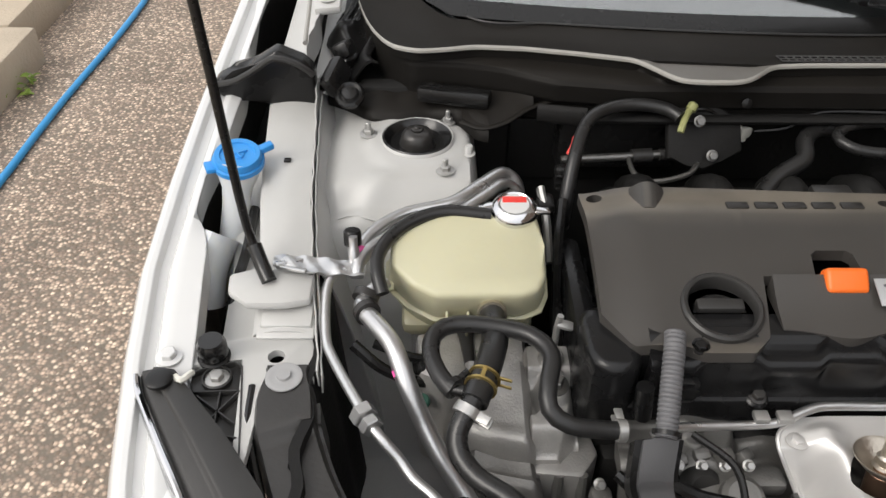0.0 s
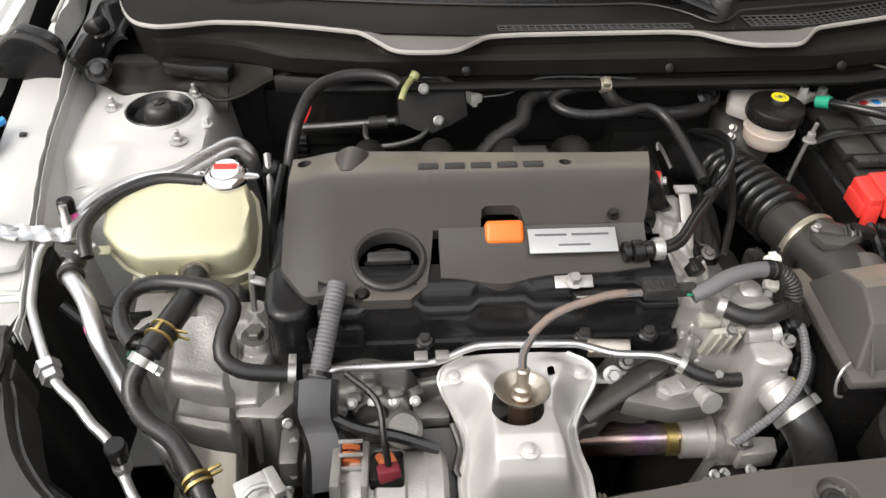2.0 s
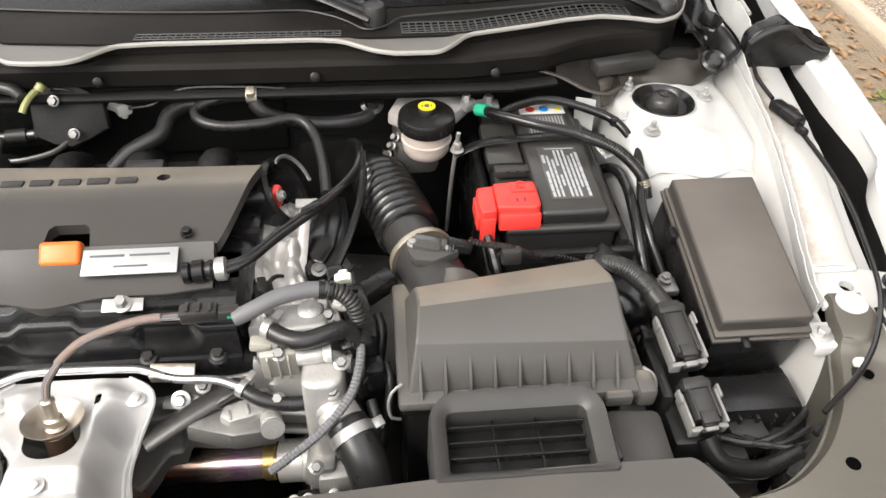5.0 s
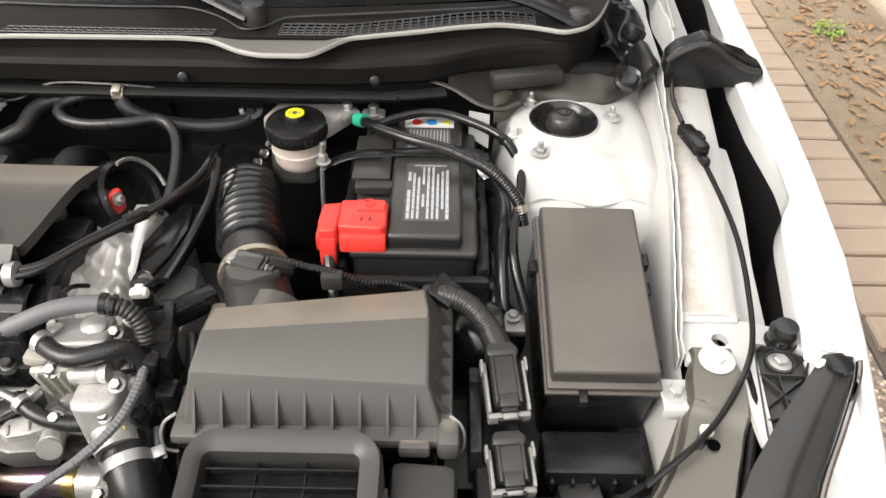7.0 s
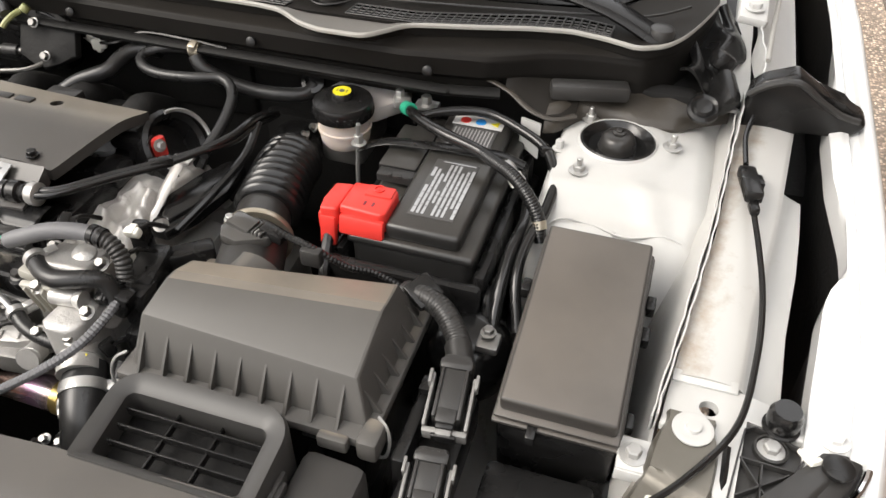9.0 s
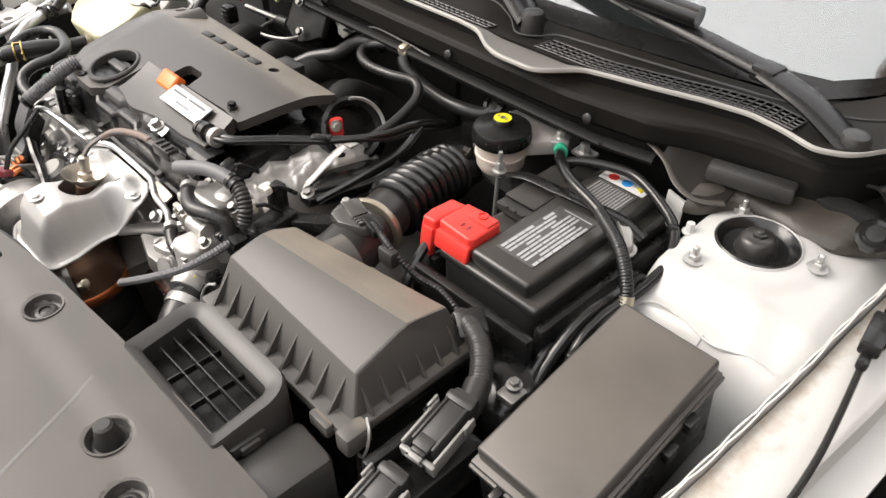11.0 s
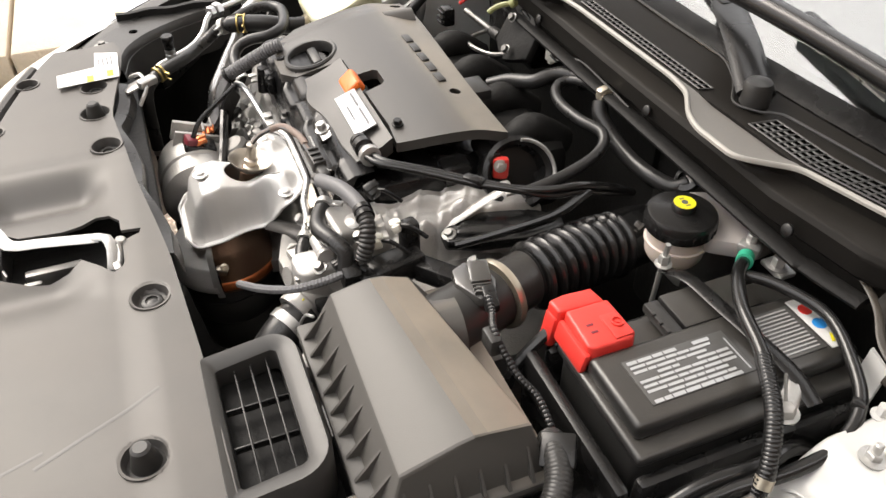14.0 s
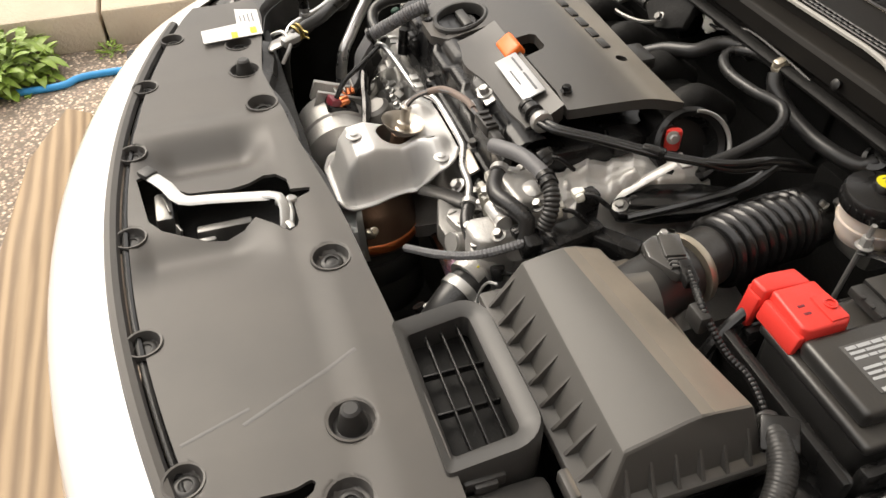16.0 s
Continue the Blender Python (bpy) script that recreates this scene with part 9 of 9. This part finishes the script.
rbox(b, (0.375, -0.50, 0.835), (0.010, 0.035, 0.014), 0.002)
rbox(b, (0.381, -0.50, 0.835), (0.006, 0.02, 0.010), 0.002)
part("side_lug", b, SCOOPPL, isc)
b = B()
prism(b, [(0.378, -0.53), (0.438, -0.528), (0.44, -0.45), (0.378, -0.446)], 0.74, 0.832, 0.01, 0.96)
part("side_tray", b, SCOOPPL, isc)

# ---- battery ----
bt = thing("battery", "black car battery with charcoal printed labels and ribbed cover", "battery", (0.39, -0.09, 0.66))
b = B()
rbox(b, (0.39, -0.092, 0.765), (0.135, 0.246, 0.19), 0.013, seg=4)
part("case", b, BATPL, bt)
b = B()
rbox(b, (0.39, -0.092, 0.858), (0.14, 0.251, 0.012), 0.005, seg=3)
part("rim", b, BATPL, bt)
b = B()
rbox(b, (0.402, -0.095, 0.873), (0.082, 0.232, 0.020), 0.006, seg=3)
rbox(b, (0.336, -0.06, 0.871), (0.046, 0.09, 0.014), 0.003)
part("cover", b, BATPL, bt)
b = B()
rbox(b, (0.345, -0.118, 0.875), (0.052, 0.016, 0.010), 0.002)
for k in range(3):
    rbox(b, (0.335 + 0.012 * k, -0.125, 0.88), (0.004, 0.004, 0.003), 0.0005)
part("vent_strip", b, PLASTG, bt)
b = B()
rbox(b, (0.403, -0.135, 0.8835), (0.05, 0.105, 0.0012), 0.0004)
lb_1 = part("label", b, BATLAB, bt, "charcoal label with pale printed lines")
b = B()
rl = random.Random(7)
for k in range(9):
    yl, big = -0.184, k in (0, 8)
    stop = rl.uniform(-0.11, -0.093)
    while yl < stop:
        L = min(rl.uniform(0.006, 0.022), -0.09 - yl)
        if rl.random() < 0.93:
            rbox(b, (0.4255 - 0.0054 * k, yl + L / 2, 0.8843), (0.0036 if big else 0.0028, L, 0.0004), 0)
        yl += L + 0.0012
rbox(b, (0.406, -0.0865, 0.8843), (0.038, 0.0012, 0.0004), 0)
part("print", b, SILVERL, lb_1, "pale printed lines")
b = B()
rbox(b, (0.402, -0.036, 0.8835), (0.055, 0.058, 0.0012), 0.0004)
lb_2 = part("label", b, BATLAB, bt, "dark printed label")
b = B()
for k in range(12):
    rbox(b, (0.379 + 0.0042 * k, -0.036 + 0.002 * (k % 3), 0.8845), (0.0015, 0.05 - 0.005 * (k % 3), 0.0006), 0)
part("print", b, LABELG, lb_2, "pale printed lines")
b = B()
rbox(b, (0.402, 0.007, 0.8838), (0.062, 0.022, 0.0014), 0.0004)
lb_3 = part("label", b, LABELW, bt, "white warning sticker")
for k, mm in enumerate((RED, BLUE, YELLOW)):
    b = B()
    lathe(b, [(0.0065, 0), (0.0065, 0.0005), (0, 0.0005)], (0.386 + 0.019 * k, 0.006, 0.8846), seg=(20, 24, 3)[k])
    part("print", b, mm, lb_3)
b = B()
prism(b, [(0.30, -0.24), (0.475, -0.24), (0.48, 0.045), (0.30, 0.045)], 0.63, 0.80, 0.012, 1.02)
part("tray", b, PLAST, bt)
for c, s in (((0.388, -0.236, 0.822), (0.17, 0.014, 0.05)), ((0.466, -0.10, 0.82), (0.014, 0.24, 0.05)), ((0.31, -0.10, 0.82), (0.014, 0.24, 0.05))):
    b = B()
    rbox(b, c, s, 0.006)
    part("tray_wall", b, PLAST, bt)

rt = thing("terminal_cover", "bright red plastic cover on the battery's positive terminal", "terminal cover", (0.33, -0.18, 0.86))
b = B()
prism(b, [(0.308, -0.207), (0.356, -0.210), (0.362, -0.204), (0.362, -0.164), (0.356, -0.158), (0.308, -0.160)], 0.866, 0.891, 0.003, 0.95, None, 3)
rbox(b, (0.336, -0.211, 0.872), (0.05, 0.008, 0.022), 0.003, rot=(-12, 0, 0))
part("cap", b, RED, rt)
b = B()
prism(b, [(0.287, -0.196), (0.290, -0.214), (0.309, -0.212), (0.311, -0.162), (0.289, -0.166)], 0.866, 0.8895, 0.003, 0.95, None, 3)
rbox(b, (0.2985, -0.212, 0.861), (0.018, 0.010, 0.036), 0.003, rot=(-8, 0, 0))
rbox(b, (0.288, -0.19, 0.868), (0.005, 0.04, 0.02), 0.002)
part("side_flap", b, RED, rt)
b = B()
rbox(b, (0.343, -0.172, 0.8915), (0.03, 0.018, 0.003), 0.001)
lathe(b, [(0.006, 0), (0.006, 0.0022), (0.0045, 0.0022), (0.0045, 0.0006), (0.002, 0.0006), (0.002, 0.0016), (0, 0.0016)], (0.341, -0.17, 0.8925), seg=22)
part("hinge_pad", b, RED, rt)
for dx in (0.0, 0.009):
    b = B()
    rbox(b, (0.334 + dx, -0.194, 0.8908), (0.003, 0.007, 0.0012), 0.0003)
    part("slot", b, MAROON, rt)
b = B()
tube(b, [(0.298, -0.212, 0.855), (0.302, -0.232, 0.845), (0.308, -0.255, 0.825), (0.315, -0.268, 0.79)], 0.006, 8)
part("cable", b, RUBBER, rt, "black battery cable")

hd_ = thing("battery_clamp", "black hold-down strap with a bright threaded rod across the battery", "hold-down", (0.37, -0.065, 0.8))
b = B()
tube(b, [(0.275, -0.07, 0.868), (0.31, -0.068, 0.884), (0.36, -0.066, 0.888), (0.44, -0.06, 0.889), (0.475, -0.06, 0.88)], 0.008, 10, flat=0.25)
part("strap", b, PLAST, hd_)
b = B()
tube(b, [(0.278, -0.075, 0.905), (0.272, -0.073, 0.83), (0.268, -0.072, 0.74)], 0.0028, 8)
hexnut(b, (0.277, -0.0745, 0.878), 0.006, 0.01, 0.009)
part("rod", b, STEEL, hd_, "bright threaded rod")
b = B()
hexnut(b, (0.472, -0.085, 0.876), 0.007, 0.01, 0.01, (0, -0.3, 1))
tube(b, [(0.45, -0.06, 0.886), (0.462, -0.075, 0.882), (0.475, -0.09, 0.872)], 0.008, 10, flat=0.4)
part("end_nut", b, STEEL, hd_)
b = B()
rbox(b, (0.455, -0.072, 0.884), (0.046, 0.008, 0.0022), 0.0008, rot=(-6, 14, -38))
tube(b, [(0.437, -0.058, 0.8885), (0.446, -0.068, 0.888), (0.47, -0.086, 0.88)], 0.0016, 6)
part("bracket_arm", b, BOLTM, hd_, "bare steel bracket arm")

nc = thing("negative_cable", "thick black battery cable with green tape at its terminal", "cable", (0.4, -0.06, 0.85))
b = B()
tube(b, [(0.318, -0.012, 0.897), (0.34, -0.04, 0.906), (0.38, -0.068, 0.909), (0.43, -0.085, 0.905), (0.475, -0.108, 0.895), (0.505, -0.13, 0.872), (0.515, -0.145, 0.845)], 0.0066, 12)
tube(b, [(0.43, -0.085, 0.905), (0.475, -0.108, 0.895), (0.505, -0.13, 0.872), (0.513, -0.142, 0.85)], 0.0074, 12, ridge=0.0006, pitch=0.0034)
part("cable", b, RUBBER, nc)
b = B()
tube(b, [(0.312, -0.005, 0.894), (0.323, -0.018, 0.9)], 0.0085, 12)
part("tape", b, GREEN, nc, "green tape wrap")
b = B()
tube(b, [(0.509, -0.134, 0.866), (0.512, -0.138, 0.858)], 0.0078, 10)
part("tie", b, TAN, nc, "pale clip")
b = B()
rbox(b, (0.302, 0.008, 0.893), (0.022, 0.016, 0.012), 0.003, rot=(0, 0, 30))
hexnut(b, (0.298, 0.012, 0.897), 0.006, 0.008, 0.008)
hexnut(b, (0.33, 0.02, 0.888), 0.007, 0.010, 0.011)
rbox(b, (0.33, 0.022, 0.885), (0.03, 0.02, 0.006), 0.002)
part("terminal", b, STEEL, nc, "bright terminal lug")
nc2 = thing("sensor_cable", "black taped cable arching behind the battery", "cable", (0.45, -0.01, 0.85))
b = B()
tube(b, [(0.33, -0.03, 0.895), (0.36, -0.01, 0.9), (0.41, 0.005, 0.9), (0.46, -0.012, 0.895), (0.495, -0.035, 0.888), (0.512, -0.07, 0.876), (0.512, -0.11, 0.864), (0.502, -0.16, 0.85), (0.502, -0.2, 0.835), (0.515, -0.24, 0.80)], 0.006, 10)
part("cable", b, RUBBER, nc2)
b = B()
rbox(b, (0.493, -0.036, 0.889), (0.012, 0.010, 0.012), 0.003, rot=(0, 0, 30))
part("clip", b, PLAST, nc2)
b = B()
tube(b, [(0.476, -0.03, 0.80), (0.486, -0.08, 0.845), (0.492, -0.12, 0.85), (0.488, -0.18, 0.845), (0.49, -0.24, 0.81), (0.50, -0.28, 0.76)], 0.007, 10)
tube(b, [(0.48, -0.12, 0.78), (0.478, -0.17, 0.81), (0.478, -0.22, 0.82), (0.485, -0.27, 0.78)], 0.005, 8)
part("branch", b, RUBBER, nc2)
pipe_thing("sensor_lead", "thin corrugated lead from the air flow sensor to the battery", [(0.268, -0.265, 0.894), (0.285, -0.268, 0.89), (0.312, -0.278, 0.893), (0.345, -0.272, 0.872), (0.37, -0.262, 0.862), (0.40, -0.262, 0.85)], 0.0035, PLAST, "wiring", 8, ridge=0.0008, pitch=0.004)

# ---- fuse box ----
fx = thing("fuse_box", "dark grey-brown fuse box with a flat clipped lid", "fuse box", (0.578, -0.27, 0.7))
fm = pose(0.578, -0.27, 0.866, 10.8, 0, 0)
b = B()
rbox(b, fm @ Vector((0, 0.002, -0.001)), (0.103, 0.203, 0.020), 0.0035, rot=(10.8, 0, 0), seg=3)
part("lid", b, FUSEPL, fx)
for dz, w, L in ((-0.0125, 0.110, 0.212), (-0.0195, 0.1135, 0.2165)):
    b = B()
    rbox(b, fm @ Vector((0, 0, dz)), (w, L, 0.005), 0.002, rot=(10.8, 0, 0))
    part("lid_rim", b, FUSEPL, fx)
b = B()
rbox(b, fm @ Vector((0, 0.0, -0.075)), (0.108, 0.21, 0.10), 0.008, rot=(10.8, 0, 0))
part("body", b, PLAST, fx)
for p in ((0.06, 0.05, -0.02), (0.06, 0.02, -0.03), (-0.02, -0.11, -0.022), (-0.06, 0.04, -0.02), (0.06, -0.07, -0.035)):
    b = B()
    rbox(b, fm @ Vector(p), (0.009, 0.016, 0.015), 0.002, rot=(10.8, 0, 0))
    part("clip", b, PLAST, fx)
b = B()
rbox(b, (0.648, -0.371, 0.829), (0.032, 0.034, 0.004), 0.0015)
rbox(b, (0.648, -0.3875, 0.822), (0.032, 0.003, 0.014), 0.001)
part("bracket", b, INNER, fx, "white painted bracket")
b = B()
hexnut(b, (0.645, -0.372, 0.831), 0.007, 0.007, 0.012)
part("bolt", b, STEEL, fx)
b = B()
tube(b, [(0.60, -0.38, 0.76), (0.61, -0.41, 0.75), (0.615, -0.44, 0.73), (0.58, -0.46, 0.72), (0.53, -0.46, 0.73)], 0.009, 10, ridge=0.0012, pitch=0.005)
part("loom", b, PLAST, fx)
b = B()
rbox(b, (0.572, -0.40, 0.72), (0.10, 0.05, 0.11), 0.006)
part("relay_block", b, PLAST, fx)
for k in range(5):
    b = B()
    rbox(b, (0.53 + 0.02 * k, -0.427, 0.725), (0.004, 0.008, 0.085), 0.001)
    part("rib", b, PLAST, fx)
for c, sz, rz in (((0.558, -0.438, 0.742), (0.042, 0.03, 0.034), 8), ((0.602, -0.44, 0.728), (0.03, 0.028, 0.03), -10), ((0.52, -0.47, 0.74), (0.05, 0.06, 0.04), 0)):
    b = B()
    rbox(b, c, sz, 0.004, rot=(0, 0, rz))
    part("plug", b, PLASTG, fx)
b = B()
rbox(b, (0.63, -0.40, 0.69), (0.05, 0.11, 0.12), 0.01)
part("lower_case", b, PLAST, fx)
for k in range(3):
    b = B()
    tube(b, [(0.52 + 0.012 * k, -0.45, 0.765), (0.55 + 0.012 * k, -0.462 - 0.006 * k, 0.77 + 0.004 * k), (0.59 + 0.01 * k, -0.45 - 0.008 * k, 0.772), (0.63 + 0.006 * k, -0.42 - 0.012 * k, 0.758), (0.65, -0.39 - 0.01 * k, 0.72)], 0.0042 - 0.0006 * k, 8)
    part("lead", b, HOSEM, fx, "loose black lead")

# ---- connectors between air box and fuse box ----


def big_plug(at, rz, L, label):
    t = thing("wiring_plug", label, "connector", at, "lever plugs")
    m = pose(at[0], at[1], at[2], 12, 0, rz)

    def blocks(name, items, material, text=""):
        b = B()
        for c, sz, r in items:
            t0 = bmesh.new()
            merge(b, rbox(t0, c, sz, r))
        bmesh.ops.transform(b, verts=b.verts, matrix=m)
        return part(name, b, material, t, text)

    body = [((0, 0.006, 0.002), (0.027, L, 0.026), 0.004), ((0, L * 0.42, 0.006), (0.031, 0.012, 0.024), 0.004), ((0, -L * 0.36, 0.014), (0.018, 0.014, 0.006), 0.002), ((-0.011, 0.0, 0.0155), (0.003, L * 0.8, 0.003), 0.001), ((0.011, 0.0, 0.0155), (0.003, L * 0.8, 0.003), 0.001)]
    blocks("body", body, PLASTG)
    frame_ = [((sx_ * 0.0185, -L * 0.12, 0.004), (0.003, L * 0.78, 0.018), 0.001) for sx_ in (-1, 1)]
    frame_ += [((0, -L * 0.53, 0.0), (0.04, 0.006, 0.016), 0.002), ((0, -L * 0.56, 0.008), (0.014, 0.007, 0.007), 0.002)]
    frame_ += [((sx_ * 0.021, L * 0.2, 0.010), (0.003, 0.014, 0.012), 0.001) for sx_ in (-1, 1)]
    blocks("lever", frame_, LEVER, "pale grey locking lever")
    blocks("latch", [((0, -L * 0.47, 0.010), (0.016, 0.008, 0.008), 0.002), ((0, -L * 0.60, 0.003), (0.022, 0.004, 0.012), 0.0015)], PLAST)


big_plug((0.483, -0.365, 0.832), 6, 0.065, "black wiring plug with a pale lever beside the air box")
big_plug((0.486, -0.442, 0.812), 6, 0.046, "smaller black wiring plug with a pale lever")
wl_ = thing("main_loom", "thick taped wiring loom beside the air box", "wiring loom", (0.46, -0.3, 0.78))
b = B()
tube(b, [(0.405, -0.268, 0.852), (0.425, -0.274, 0.858), (0.448, -0.283, 0.855), (0.468, -0.302, 0.845), (0.48, -0.325, 0.838), (0.482, -0.34, 0.834)], 0.0115, 14, ridge=0.0005, pitch=0.0034)
part("loom", b, PLASTG, wl_)
b = B()
tube(b, [(0.472, -0.31, 0.842), (0.481, -0.33, 0.837), (0.483, -0.345, 0.834)], 0.0132, 14)
part("tape", b, PLASTG, wl_)
b = B()
rbox(b, (0.425, -0.272, 0.862), (0.03, 0.03, 0.01), 0.003, rot=(10, 20, -30))
part("cover", b, PLAST, wl_)
b = B()
tube(b, [(0.487, -0.47, 0.80), (0.50, -0.49, 0.785), (0.54, -0.495, 0.775), (0.59, -0.48, 0.775)], 0.010, 10)
part("branch", b, PLAST, wl_)
b = B()
hexnut(b, (0.495, -0.285, 0.84), 0.0055, 0.005, 0.008)
rbox(b, (0.497, -0.29, 0.832), (0.022, 0.024, 0.010), 0.003)
part("bolted_lug", b, BOLTM, wl_, "bright bolt")
b = B()
rbox(b, (0.478, -0.40, 0.772), (0.046, 0.15, 0.05), 0.008)
part("bracket", b, PLAST, wl_)
b = B()
rbox(b, (0.4555, -0.392, 0.795), (0.012, 0.085, 0.055), 0.003)
rbox(b, (0.4555, -0.352, 0.826), (0.012, 0.018, 0.008), 0.002)
part("side_plate", b, PLAST, wl_)
b = B()
lathe(b, [(0.044, -0.05), (0.046, -0.01), (0.042, 0.006), (0.03, 0.018), (0.016, 0.023), (0, 0.024)], (0.47, -0.258, 0.79), (0.05, -0.2, 1), 32)
part("horn_dome", b, RUBBER, wl_, "glossy black dome")
# hood switch lead along the right rail
sl = thing("hood_switch_lead", "thin black lead with a small box connector along the white rail", "wiring", (0.72, -0.15, 0.85))
b = B()
tube(b, [(0.712, 0.055, 0.925), (0.706, 0.02, 0.918), (0.708, -0.03, 0.914)], 0.003, 8)
tube(b, [(0.719, -0.105, 0.907), (0.728, -0.16, 0.897), (0.734, -0.21, 0.885), (0.734, -0.265, 0.868), (0.724, -0.33, 0.853), (0.69, -0.39, 0.852), (0.65, -0.435, 0.848), (0.60, -0.47, 0.83)], 0.0031, 8)
part("lead", b, RUBBER, sl)
b = B()
rbox(b, (0.713, -0.065, 0.914), (0.018, 0.058, 0.014), 0.003, rot=(-6, 0, 8))
rbox(b, (0.722, -0.06, 0.914), (0.008, 0.02, 0.010), 0.002, rot=(-6, 0, 8))
rbox(b, (0.718, -0.10, 0.91), (0.010, 0.02, 0.010), 0.003, rot=(-6, 0, 8))
part("connector", b, PLAST, sl)
b = B()
tube(b, [(0.60, -0.475, 0.80), (0.64, -0.45, 0.815), (0.66, -0.42, 0.83)], 0.005, 8)
part("cable_end", b, PLAST, sl)
b = B()
rbox(b, (0.664, -0.415, 0.834), (0.012, 0.010, 0.010), 0.003)
part("tip", b, CLIPW, sl, "pale nylon tip")

# pavers last
pv = thing("paver_strip", "row of tan brick pavers beside the car", "pavers", (1.6, 2.0, 0), kind="structure")
bd = B()
rbox(bd, (1.6, 2.0, 0.003), (0.27, 7.6, 0.012), 0.002)
part("bedding", bd, LOAM, pv)
brick_me = None
for k in range(66):
    if brick_me is None:
        bb = B()
        rbox(bb, (0, 0, 0), (0.235, 0.105, 0.05), 0.006, seg=1)
        brick_me = bpy.data.meshes.new("paver")
        bb.to_mesh(brick_me)
        bb.free()
        brick_me.materials.append(BRICKM)
    ob = new("paver", brick_me)
    ob.parent = pv
    ob.location = (rng.uniform(-0.004, 0.004), -3.7 + 0.113 * k, rng.uniform(-0.003, 0.004))
    ob.rotation_euler = (rng.uniform(-0.015, 0.015), rng.uniform(-0.02, 0.02), rng.uniform(-0.02, 0.02))
